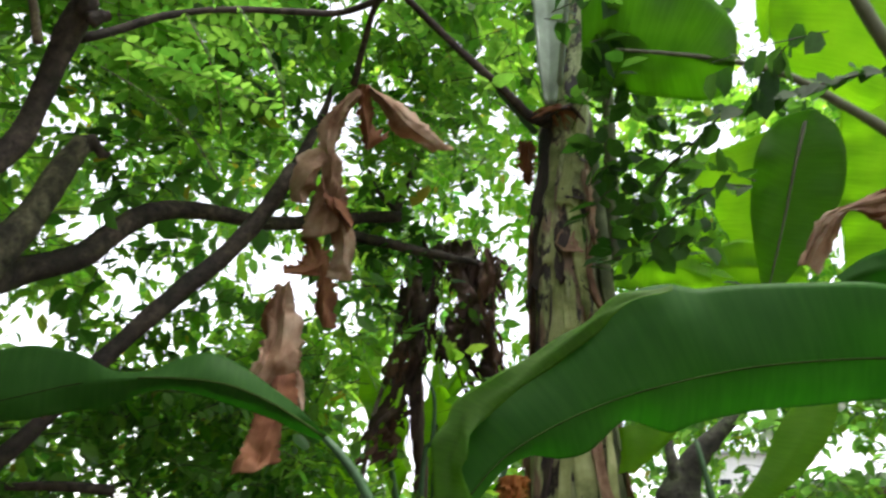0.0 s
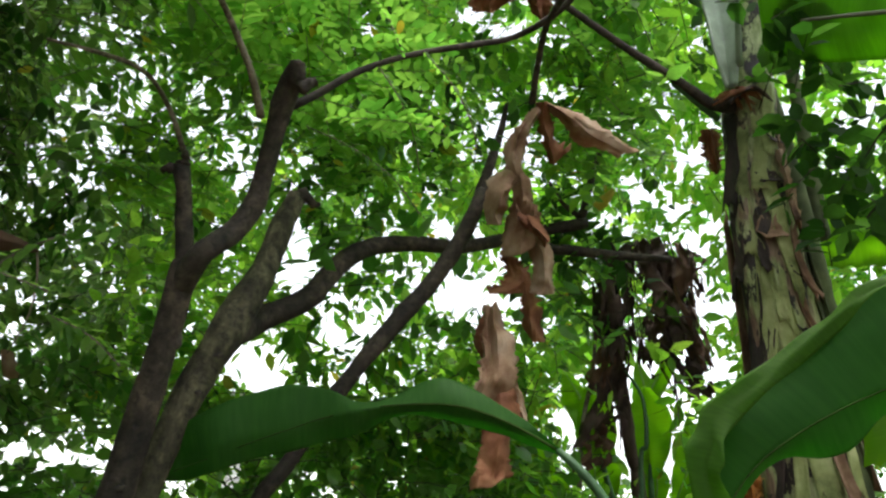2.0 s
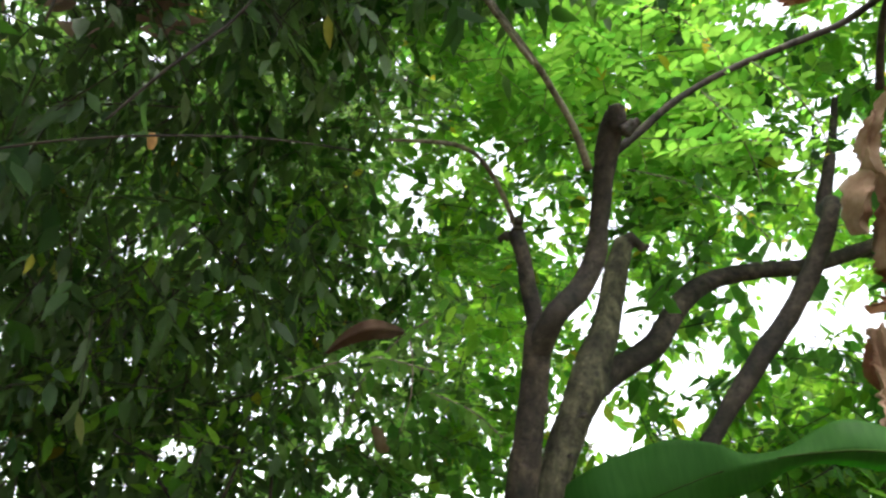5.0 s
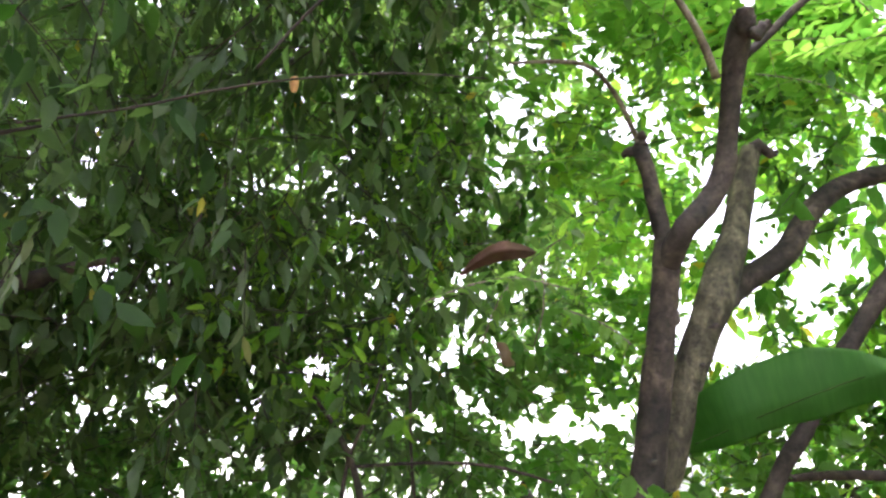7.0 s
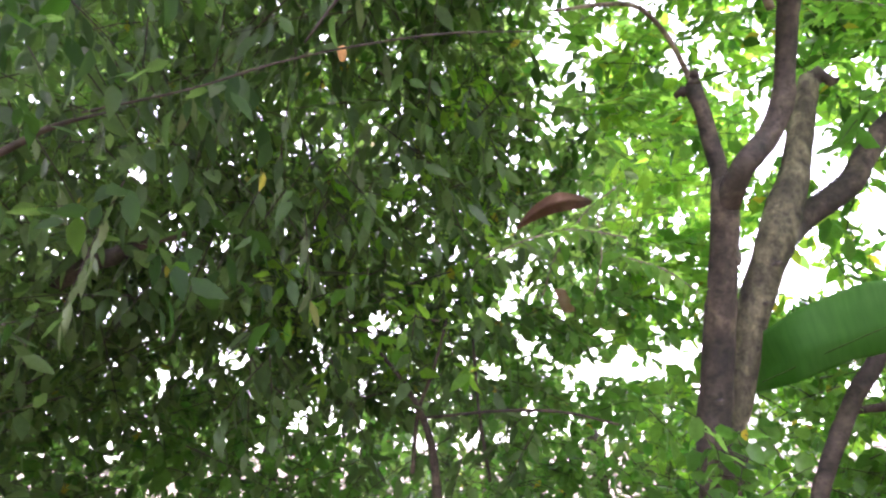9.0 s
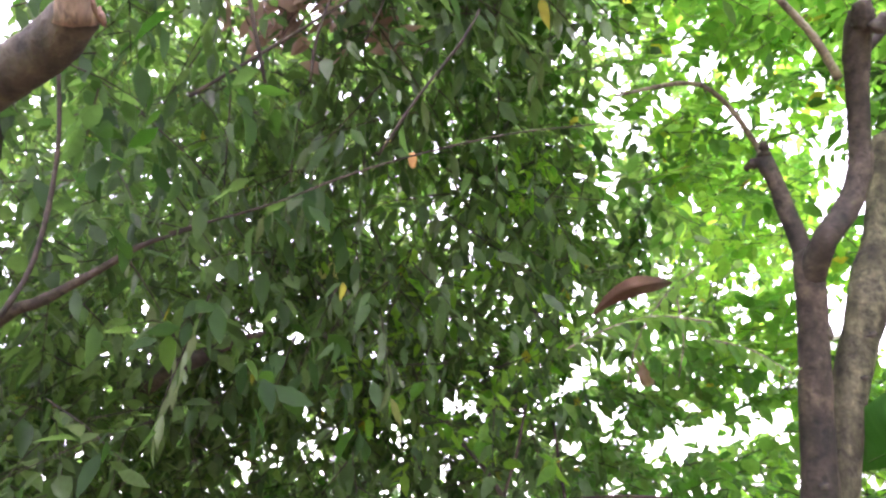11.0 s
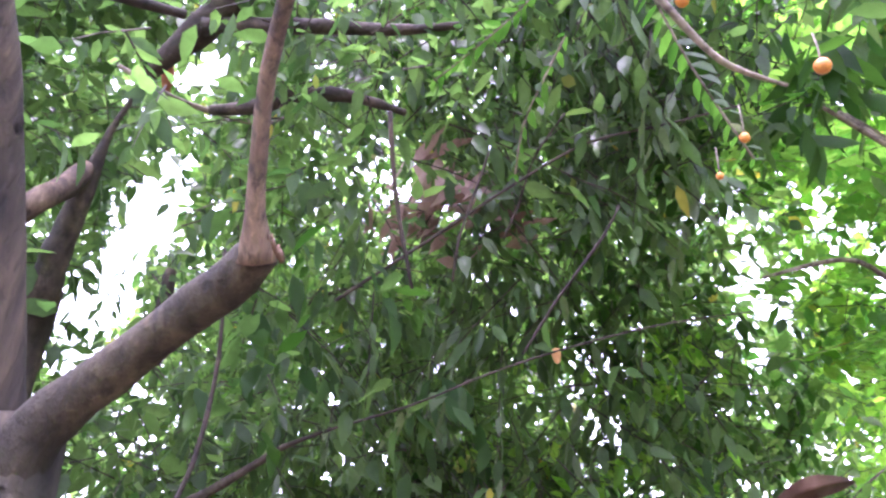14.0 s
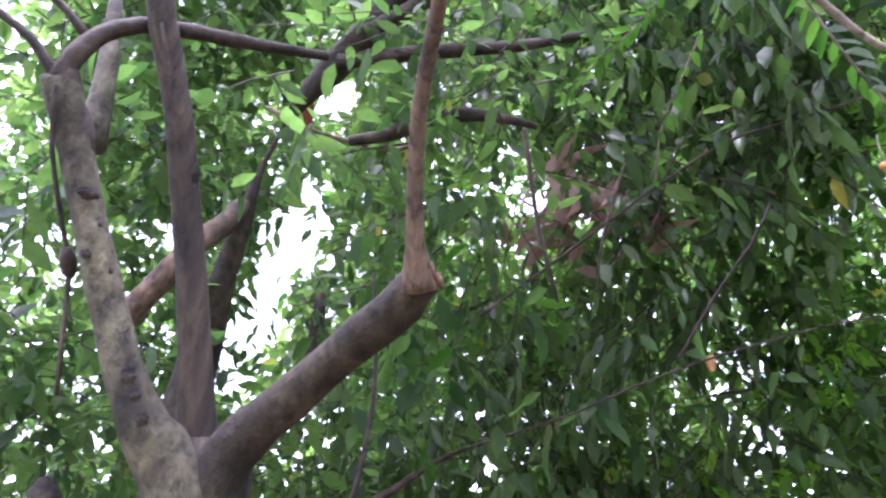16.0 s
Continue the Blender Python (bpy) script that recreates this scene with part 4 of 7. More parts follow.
EYE = (-0.33, -0.35, 1.68)
scar((-1.060, -0.585, 2.236), EYE, 0.014, 0.007, mottled_stem)
scar((-1.088, -0.572, 2.168), EYE, 0.006, 0.006, mottled_stem)
scar((-1.118, -0.493, 2.035), EYE, 0.007, 0.014, mottled_stem)
scar((-1.086, -0.538, 2.149), EYE, 0.003, 0.004, mottled_stem)
scar((-1.120, -0.481, 2.014), EYE, 0.005, 0.007, mottled_stem)
scar((-1.072, -0.562, 2.202), EYE, 0.003, 0.003, mottled_stem)
scar((-1.123, -0.468, 1.988), EYE, 0.007, 0.008, mottled_stem)
limb("bark_crack", [(-0.984, -0.549, 2.473, 0.00207), (-1.010, -0.534, 2.434, 0.003312), (-1.050, -0.512, 2.365, 0.003726), (-1.080, -0.496, 2.311, 0.002898), (-1.105, -0.478, 2.258, 0.001242)], CUT, upright_stem, sides=6, rough=0.3)
scar((-1.084, -0.475, 2.291), EYE, 0.007, 0.03, upright_stem)
scar((-0.954, -0.223, 2.054), EYE, 0.008, 0.005, pruned_limb)
scar((-1.282, 1.492, 1.639), EYE, 0.012, 0.008, brown_trunk)
scar((-1.151, 1.634, 1.982), EYE, 0.013, 0.008, pale_trunk)
scar((-1.189, 1.620, 1.881), EYE, 0.009, 0.006, pale_trunk)
limb("branch_knot", [(-1.189, 1.483, 2.016, 0.006624), (-1.180, 1.490, 1.991, 0.01201), (-1.189, 1.496, 1.968, 0.006624)], CUT, brown_trunk, sides=10, rough=0.3)


def frond(points, pairs, size, mat, parent, seed, name="frond"):
    """One feathery leaf along a stalk, its leaflets in pairs."""
    rng = np.random.default_rng(seed)
    line = grown(points, 0, 1, pairs + 1)
    along = np.gradient(line, axis=0)
    along /= np.linalg.norm(along, axis=1)[:, None]
    up = np.tile((0.25, -0.45, 0.85), (len(line), 1))
    side = np.cross(along, up)
    side /= np.linalg.norm(side, axis=1)[:, None]
    P, A, N, S = [], [], [], []
    for sg in (-1, 1):
        P.append(line), A.append(side * sg + along * 0.5 + rng.normal(size=line.shape) * 0.12)
        N.append(up + rng.normal(size=line.shape) * 0.2)
        S.append(size * (1 - 0.5 * np.abs(np.linspace(-0.7, 1, len(line)))) * rng.uniform(0.85, 1.15, len(line)))
    v, plan = leaves(np.concatenate(P), np.concatenate(A), np.concatenate(N), np.concatenate(S), "long", rng, 0.4)
    ob = joined_mesh(name, v, plan, mat, parent)
    limb("frond_stalk", [(*p, 0.0022) for p in points], TWIG, ob, sides=6)
    return ob


frond([(-0.786, 0.283, 2.660), (-0.807, 0.331, 2.596), (-0.824, 0.379, 2.527), (-0.836, 0.428, 2.463), (-0.849, 0.486, 2.394)], 16, 0.06, LEAF_SHADED, glossy, 1)
frond([(-1.013, 0.297, 2.925), (-1.096, 0.249, 2.875), (-1.169, 0.193, 2.826), (-1.230, 0.143, 2.786)], 14, 0.075, LEAF_SHADED, glossy, 2)
frond([(-0.988, 0.291, 2.728), (-1.064, 0.282, 2.678), (-1.130, 0.275, 2.627), (-1.191, 0.286, 2.560)], 9, 0.06, LEAF_SHADED, glossy, 3)
frond([(-1.436, 0.867, 1.956), (-1.357, 0.933, 1.993), (-1.281, 0.995, 2.004), (-1.197, 1.067, 1.976)], 14, 0.07, LEAF_FERN, forked, 4)
frond([(-1.225, 1.107, 2.117), (-1.299, 1.069, 2.068), (-1.373, 1.037, 1.979), (-1.414, 1.023, 1.884)], 12, 0.07, LEAF_FERN, forked, 5)
frond([(-1.309, 1.194, 1.976), (-1.238, 1.251, 1.937), (-1.184, 1.295, 1.877)], 12, 0.07, LEAF_FERN, forked, 6)
frond([(-0.959, 1.649, 2.662), (-0.843, 1.719, 2.615), (-0.737, 1.791, 2.538), (-0.668, 1.855, 2.438)], 18, 0.043, LEAF_FERN, forked, 7)
frond([(-0.673, 1.462, 2.692), (-0.640, 1.548, 2.641), (-0.629, 1.659, 2.577), (-0.633, 1.724, 2.507)], 16, 0.043, LEAF_FERN, forked, 8)
frond([(-0.543, 1.450, 2.707), (-0.486, 1.530, 2.646), (-0.456, 1.615, 2.583), (-0.455, 1.682, 2.536)], 16, 0.043, LEAF_FERN, forked, 9)
frond([(-0.597, 1.447, 2.697), (-0.619, 1.385, 2.771), (-0.659, 1.329, 2.824), (-0.720, 1.280, 2.858)], 16, 0.043, LEAF_FERN, forked, 10)


def fruit(place, r):
    bm = bmesh.new()
    bmesh.ops.create_icosphere(bm, subdivisions=3, radius=r)
    for v in bm.verts:
        v.co *= 1 + 0.06 * noise.noise(v.co * 90)
        if v.co.z > 0.8 * r:
            v.co.z -= 0.25 * (v.co.z - 0.8 * r)
    me = bpy.data.meshes.new("fruit")
    bm.to_mesh(me), bm.free()
    for p in me.polygons:
        p.use_smooth = True
    me.materials.append(ORANGE)
    ob = new("fruit", me)
    ob.location = place
    put_under(ob, glossy)
    tagged(ob, "round orange ripe fruit")
    x, y, z = place
    limb("fruit_stalk", [(x, y, z + r * 0.8, 0.0012), (x + 0.004, y, z + r + 0.02, 0.0012), (x, y + 0.01, z + r + 0.06, 0.0015)], TWIG, ob, sides=6, step=0.01)


fruit((-0.700, 0.482, 2.440), 0.0118)
fruit((-0.768, 0.333, 2.583), 0.0105)
fruit((-0.815, 0.434, 2.388), 0.0075)
fruit((-0.951, 0.530, 2.452), 0.0065)

# ---- the tall banana plant ----
SHEATH_DARK = dead_material("dark_green_sheath", (0.03, 0.042, 0.016), (0.075, 0.095, 0.036), (0.15, 0.17, 0.075), 0.1)
banana = base_point("banana_plant", (*(0.479, 2.829, 1.686)[:2], 0.0), "old banana plant with a scarred stem and dry hanging leaves", "banana plant")
limb("false_stem", [(*(0.499, 2.767, 1.679)[:2], -0.05, 0.15)] + [(0.473, 2.739, 1.642, 0.1437), (0.457, 2.720, 1.871, 0.1323), (0.445, 2.681, 2.151, 0.1207), (0.423, 2.623, 2.439, 0.1127), (0.409, 2.559, 2.691, 0.1035), (0.412, 2.502, 2.904, 0.09775), (0.418, 2.454, 3.051, 0.0897), (0.435, 2.391, 3.242, 0.0713), (0.447, 2.314, 3.450, 0.06325), (0.457, 2.252, 3.673, 0.0575)], STEM, banana, sides=28, step=0.025, rough=0.06)
limb("leaf_sheath", [(*(0.627, 2.800, 1.685)[:2], -0.05, 0.07)] + [(0.594, 2.780, 1.725, 0.0575), (0.598, 2.759, 2.046, 0.0529), (0.579, 2.686, 2.421, 0.0483), (0.557, 2.627, 2.679, 0.0414), (0.530, 2.555, 2.887, 0.0345), (0.500, 2.479, 3.095, 0.023)], SHEATH_DARK, banana, sides=16, rough=0.1)
limb("leaf_sheath", [(*(0.373, 2.730, 1.657)[:2], -0.05, 0.06)] + [(0.370, 2.707, 1.656, 0.0667), (0.381, 2.680, 1.903, 0.06325), (0.372, 2.631, 2.179, 0.0575), (0.360, 2.571, 2.419, 0.0506), (0.362, 2.509, 2.620, 0.0391), (0.379, 2.465, 2.786, 0.0207)], STEM, banana, sides=18, rough=0.08)
limb("leaf_sheath", [(0.535, 2.704, 1.643, 0.0575), (0.526, 2.679, 1.908, 0.05405), (0.505, 2.627, 2.225, 0.04945), (0.485, 2.557, 2.485, 0.04255), (0.467, 2.500, 2.712, 0.0322), (0.448, 2.461, 2.870, 0.0161)], STEM, banana, sides=18, rough=0.08)
limb("leaf_sheath", [(0.635, 2.717, 2.575, 0.0345), (0.629, 2.651, 2.865, 0.0299), (0.622, 2.601, 3.123, 0.0253), (0.610, 2.553, 3.365, 0.0207)], SHEATH_DARK, banana, sides=12)
blade("petiole", [(0.321, 2.287, 3.005), (0.294, 2.264, 3.170), (0.288, 2.253, 3.301), (0.27, 2.238, 3.444), (0.25, 2.241, 3.540)], [(0.341, 2.321, 3.028), (0.340, 2.305, 3.189), (0.336, 2.298, 3.326), (0.325, 2.286, 3.476), (0.31, 2.289, 3.588)], [(0.354, 2.286, 3.010), (0.376, 2.272, 3.153), (0.399, 2.257, 3.296), (0.407, 2.242, 3.441), (0.405, 2.241, 3.549)], PETIOLE, banana, label="pale waxy channelled leaf stalk", across=6, along_count=30, wave=0.012, thick=0.012)
limb("petiole", [(0.372, 2.284, 3.087, 0.0138), (0.372, 2.183, 3.186, 0.01035), (0.371, 2.068, 3.290, 0.00805), (0.368, 1.994, 3.373, 0.0069)], PETIOLE, banana, sides=8, label="pale waxy leaf stalk")
limb("dead_stalk", [(0.352, 2.379, 2.990, 0.0299), (0.276, 2.360, 2.992, 0.02185), (0.187, 2.304, 3.050, 0.01725), (0.016, 2.190, 3.142, 0.01437), (-0.156, 2.055, 3.231, 0.01265)] + [(-0.314, 1.884, 3.297, 0.01208), (-0.362, 1.806, 3.346, 0.01092), (-0.414, 1.716, 3.402, 0.0115)], BARK_DARK, banana, sides=10, label="brown dried leaf stalk")
limb("leaf_stalk", [(0.298, 2.407, 2.956, 0.0138), (0.234, 2.361, 2.998, 0.0115), (0.145, 2.297, 3.064, 0.0092)], MIDRIB, banana, sides=8)
limb("dead_stalk", [(-0.120, 1.408, 2.875, 0.0092), (-0.186, 1.550, 2.891, 0.009775), (-0.242, 1.680, 2.913, 0.0092), (-0.288, 1.834, 2.897, 0.009775), (-0.326, 1.946, 2.830, 0.0115)], BARK_DARK, banana, sides=8, label="brown dried leaf stalk")
# collar of torn sheaths round the stem
for k in range(12):
    a, b = Vector((0.271, 2.355, 2.979)), Vector((0.480, 2.351, 2.998))
    lean = Vector((random.uniform(-0.02, 0.02), -0.02, random.uniform(-0.03, 0.035)))
    p, q = a.lerp(b, random.uniform(0.0, 0.45)), a.lerp(b, random.uniform(0.5, 1.0))
    limb("torn_sheath", [(*(p + lean), 0.003), (*(p.lerp(q, 0.5) + Vector((0, -0.045, 0.01)) + lean * 0.3), random.uniform(0.006, 0.011)), (*(q - lean), 0.004)], DEAD_RED if k % 3 else DEAD_DARK, banana, sides=6, rough=0.3)
blade("torn_sheath", [(0.469, 2.422, 2.814), (0.485, 2.466, 2.696), (0.511, 2.521, 2.562)], [(0.480, 2.415, 2.810), (0.498, 2.458, 2.693), (0.521, 2.522, 2.540)], [(0.497, 2.427, 2.818), (0.517, 2.470, 2.700), (0.533, 2.528, 2.565)], DEAD, banana, across=3, along_count=30, folds=0.003, ragged=0.8)


STEM_LINE = np.array([(0.473, 2.739, 1.55, 0.150), (0.457, 2.720, 1.871, 0.138), (0.445, 2.681, 2.151, 0.127), (0.423, 2.623, 2.439, 0.119), (0.409, 2.559, 2.691, 0.110), (0.412, 2.502, 2.904, 0.103), (0.418, 2.454, 3.051, 0.095)])
STRIP_GREEN = dead_material("pale_green_sheath", (0.1, 0.12, 0.035), (0.29, 0.32, 0.12), (0.46, 0.48, 0.23), 0.1)
STRIP_BROWN = dead_material("papery_brown_sheath", (0.08, 0.038, 0.022), (0.24, 0.135, 0.08), (0.44, 0.29, 0.2), 0.15)
STRIP_BLACK = dead_material("blackened_sheath", (0.014, 0.01, 0.01), (0.035, 0.022, 0.02), (0.08, 0.052, 0.045), 0.05)


def sheath_strip(z0, z1, bearing, wide, mat, lift, rng):
    """A torn strip of old sheath that hugs the false stem, loose at its lower end."""
    rows, cols = 18, 7
    seed = rng.uniform(0, 90)
    verts, uvs, faces = [], [], []
    for i in range(rows):
        v = i / (rows - 1)
        for k in range(cols):
            u = 2 * k / (cols - 1) - 1
            torn = 0.22 * (z1 - z0) * noise.noise(Vector((u * 2.2, seed, 0))) * (1 if i in (0, rows - 1) else 0.4)
            z = z0 + (z1 - z0) * v + torn
            x, y, r = (np.interp(z, STEM_LINE[:, 2], STEM_LINE[:, c]) for c in (0, 1, 3))
            a = radians(bearing) + u * wide * (0.75 + 0.5 * noise.noise(Vector((v * 3.5, seed, 4 + np.sign(u))))) + 0.12 * math.sin(3 * v + seed)
            out = r + 0.004 + lift * ((1 - v) ** 3 * 1.3 + 0.5 * abs(u) ** 3) + 0.006 * noise.noise(Vector((u * 2, v * 6, seed)))
            verts.append((x + out * math.sin(a), y - out * math.cos(a), z))
            uvs.append((0.5 + 0.5 * u, v * 4))
    for i in range(rows - 1):
        for k in range(cols - 1):
            faces.append((i * cols + k, i * cols + k + 1, (i + 1) * cols + k + 1, (i + 1) * cols + k))
    ob = put_under(mesh_object("sheath_strip", verts, faces, mat, uvs=uvs), banana)
    mod = ob.modifiers.new("thickness", "SOLIDIFY")
    mod.thickness = 0.003


strip_rng = np.random.default_rng(44)
for z0, z1, bearing, wide, mat, lift in ((1.60, 2.10, -52, 0.3, STRIP_BLACK, 0.012), (2.02, 2.40, -46, 0.28, STRIP_BLACK, 0.02), (2.36, 2.66, -56, 0.3, STRIP_BLACK, 0.02), (2.64, 2.97, -52, 0.3, STRIP_BLACK, 0.015), (2.40, 2.60, -18, 0.2, STRIP_BLACK, 0.012),
                                         (1.62, 2.36, -2, 0.3, STRIP_GREEN, 0.008), (2.30, 2.74, 20, 0.26, STRIP_GREEN, 0.008), (2.68, 2.95, 2, 0.32, STRIP_GREEN, 0.008), (2.80, 3.04, 28, 0.3, STRIP_GREEN, 0.006), (2.05, 2.5, -30, 0.22, STRIP_GREEN, 0.01), (2.46, 2.9, -28, 0.2, STRIP_GREEN, 0.008), (1.65, 2.2, 44, 0.2, STRIP_GREEN, 0.01),
                                         (1.62, 2.12, 24, 0.14, STRIP_BROWN, 0.025), (2.06, 2.26, 10, 0.12, STRIP_GREEN, 0.012), (2.10, 2.30, 30, 0.12, STRIP_BROWN, 0.02), (2.22, 2.52, -12, 0.16, STRIP_GREEN, 0.01), (2.50, 2.58, 4, 0.36, STRIP_BROWN, 0.02), (2.56, 2.86, 40, 0.12, STRIP_BROWN, 0.025), (2.30, 2.56, 40, 0.1, STRIP_BROWN, 0.03),
                                         (1.60, 1.95, -24, 0.16, STRIP_GREEN, 0.012), (1.9, 2.2, -30, 0.12, STRIP_BLACK, 0.015), (2.70, 2.74, 10, 0.4, STRIP_BLACK, 0.012), (2.84, 2.90, 30, 0.25, STRIP_BLACK, 0.014), (2.52, 2.62, -6, 0.16, STRIP_BLACK, 0.012), (2.12, 2.2, 16, 0.2, STRIP_BLACK, 0.014), (2.36, 2.42, 34, 0.2, STRIP_BLACK, 0.014),
                                         (1.75, 2.45, 66, 0.3, SHEATH_DARK, 0.02), (2.3, 2.8, 75, 0.4, SHEATH_DARK, 0.02), (1.7, 2.6, 130, 0.7, STRIP_BROWN, 0.03), (1.7, 2.6, -130, 0.7, STRIP_BROWN, 0.03), (2.5, 3.0, 180, 0.7, STRIP_GREEN, 0.02)):
    sheath_strip(z0, z1, bearing, wide, mat, lift, strip_rng)

# dry leaf hanging from its stalk
blade("dead_leaf", [(-0.304, 1.968, 2.846), (-0.362, 1.967, 2.791), (-0.418, 1.969, 2.728), (-0.438, 1.983, 2.675), (-0.426, 2.003, 2.621)], [(-0.293, 1.957, 2.834), (-0.339, 1.945, 2.757), (-0.381, 1.948, 2.696), (-0.390, 1.957, 2.632), (-0.390, 1.978, 2.595)], [(-0.286, 1.997, 2.849), (-0.325, 2.005, 2.785), (-0.356, 2.014, 2.718), (-0.365, 2.026, 2.673), (-0.380, 2.040, 2.619)], DEAD, banana, "dry tan banana leaf, folded and hanging", across=6, along_count=44, folds=0.012, fold_count=2.0, ragged=0.25, wave=0.02)
blade("dead_leaf", [(-0.411, 1.997, 2.638), (-0.462, 1.991, 2.605), (-0.489, 1.992, 2.566), (-0.496, 2.010, 2.501), (-0.495, 2.030, 2.461)], [(-0.397, 1.978, 2.616), (-0.432, 1.973, 2.565), (-0.449, 1.967, 2.519), (-0.461, 1.984, 2.480), (-0.465, 2.001, 2.441)], [(-0.392, 2.024, 2.620), (-0.422, 2.051, 2.584), (-0.441, 2.064, 2.550), (-0.452, 2.068, 2.512), (-0.461, 2.069, 2.479)], DEAD, banana, across=6, along_count=44, folds=0.012, fold_count=2.0, ragged=0.25, wave=0.02)
blade("dead_leaf", [(-0.395, 1.989, 2.634), (-0.415, 2.012, 2.534), (-0.437, 2.033, 2.457), (-0.456, 2.050, 2.380), (-0.463, 2.063, 2.346)], [(-0.377, 1.966, 2.621), (-0.376, 1.985, 2.512), (-0.379, 2.008, 2.438), (-0.389, 2.020, 2.378), (-0.397, 2.031, 2.349)], [(-0.377, 2.015, 2.642), (-0.351, 2.056, 2.549), (-0.336, 2.071, 2.498), (-0.324, 2.084, 2.447), (-0.334, 2.094, 2.420)], DEAD, banana, across=6, along_count=44, folds=0.012, fold_count=2.0, ragged=0.25, wave=0.02)
blade("dead_leaf", [(-0.392, 1.985, 2.467), (-0.359, 1.995, 2.460), (-0.329, 2.009, 2.442), (-0.302, 2.042, 2.405)], [(-0.384, 1.966, 2.442), (-0.354, 1.979, 2.427), (-0.327, 1.994, 2.405), (-0.305, 2.022, 2.378)], [(-0.384, 2.010, 2.444), (-0.360, 2.025, 2.422), (-0.338, 2.039, 2.399), (-0.322, 2.064, 2.377)], DEAD_RED, banana, across=6, along_count=44, folds=0.012, fold_count=2.0, ragged=0.25, wave=0.02)
blade("dead_leaf", [(-0.376, 2.058, 2.399), (-0.364, 2.081, 2.349), (-0.368, 2.090, 2.293), (-0.382, 2.105, 2.247)], [(-0.338, 2.035, 2.394), (-0.326, 2.041, 2.325), (-0.329, 2.059, 2.277), (-0.336, 2.077, 2.226)], [(-0.307, 2.079, 2.407), (-0.301, 2.103, 2.351), (-0.305, 2.111, 2.298), (-0.306, 2.129, 2.247)], DEAD, banana, across=6, along_count=44, folds=0.012, fold_count=2.0, ragged=0.25, wave=0.02)
blade("dead_leaf", [(-0.466, 2.079, 2.367), (-0.455, 2.095, 2.333), (-0.471, 2.106, 2.296), (-0.516, 2.103, 2.275)], [(-0.439, 2.058, 2.355), (-0.426, 2.078, 2.312), (-0.436, 2.091, 2.273), (-0.506, 2.084, 2.249)], [(-0.418, 2.096, 2.381), (-0.390, 2.120, 2.336), (-0.381, 2.140, 2.287), (-0.366, 2.150, 2.267)], DEAD_RED, banana, across=5, along_count=40, folds=0.01, fold_count=2.0, ragged=0.6, wave=0.02)
blade("dead_leaf", [(-0.421, 2.109, 2.317), (-0.415, 2.138, 2.239), (-0.418, 2.159, 2.173), (-0.406, 2.172, 2.138)], [(-0.399, 2.085, 2.308), (-0.384, 2.104, 2.229), (-0.387, 2.128, 2.155), (-0.381, 2.145, 2.099)], [(-0.386, 2.127, 2.320), (-0.355, 2.158, 2.248), (-0.344, 2.181, 2.183), (-0.356, 2.201, 2.110)], DEAD_RED, banana, across=5, along_count=40, folds=0.01, fold_count=1.5, ragged=0.5, wave=0.015)
blade("dead_leaf", [(-0.521, 2.067, 2.196), (-0.527, 2.053, 2.119), (-0.527, 2.048, 2.049), (-0.544, 2.017, 1.959), (-0.555, 2.000, 1.911)], [(-0.487, 2.045, 2.195), (-0.477, 2.029, 2.096), (-0.468, 2.006, 2.007), (-0.475, 1.986, 1.931), (-0.503, 1.978, 1.880)], [(-0.480, 2.082, 2.217), (-0.453, 2.091, 2.133), (-0.436, 2.083, 2.045), (-0.425, 2.066, 1.975), (-0.434, 2.049, 1.935)], DEAD, banana, across=6, along_count=44, folds=0.012, fold_count=2.0, ragged=0.25, wave=0.02)
blade("dead_leaf", [(-0.522, 2.084, 2.181), (-0.552, 2.077, 2.142), (-0.551, 2.080, 2.091), (-0.535, 2.085, 2.042)], [(-0.508, 2.062, 2.165), (-0.529, 2.058, 2.120), (-0.527, 2.059, 2.078), (-0.515, 2.063, 2.029)], [(-0.509, 2.104, 2.170), (-0.518, 2.105, 2.117), (-0.517, 2.103, 2.082), (-0.506, 2.105, 2.040)], DEAD_RED, banana, across=4, along_count=30, folds=0.008, fold_count=2, ragged=0.3, wave=0.015)
blade("dead_leaf", [(-0.521, 2.029, 1.931), (-0.521, 2.018, 1.866), (-0.527, 1.997, 1.757), (-0.553, 1.965, 1.649)], [(-0.470, 2.010, 1.937), (-0.460, 1.981, 1.854), (-0.469, 1.960, 1.740), (-0.483, 1.941, 1.659)], [(-0.443, 2.056, 1.948), (-0.412, 2.055, 1.868), (-0.444, 2.024, 1.794), (-0.435, 2.014, 1.697)], DEAD_RED, banana, across=6, along_count=44, folds=0.012, fold_count=2.0, ragged=0.25, wave=0.02)
blade("dead_leaf", [(-0.451, 2.066, 1.950), (-0.436, 2.069, 1.895), (-0.424, 2.068, 1.848), (-0.424, 2.074, 1.810)], [(-0.433, 2.041, 1.945), (-0.417, 2.044, 1.890), (-0.406, 2.043, 1.841), (-0.406, 2.049, 1.799)], [(-0.429, 2.080, 1.962), (-0.411, 2.085, 1.899), (-0.399, 2.085, 1.844), (-0.406, 2.088, 1.820)], DEAD, banana, across=4, along_count=30, folds=0.006, fold_count=2, ragged=0.3, wave=0.015)
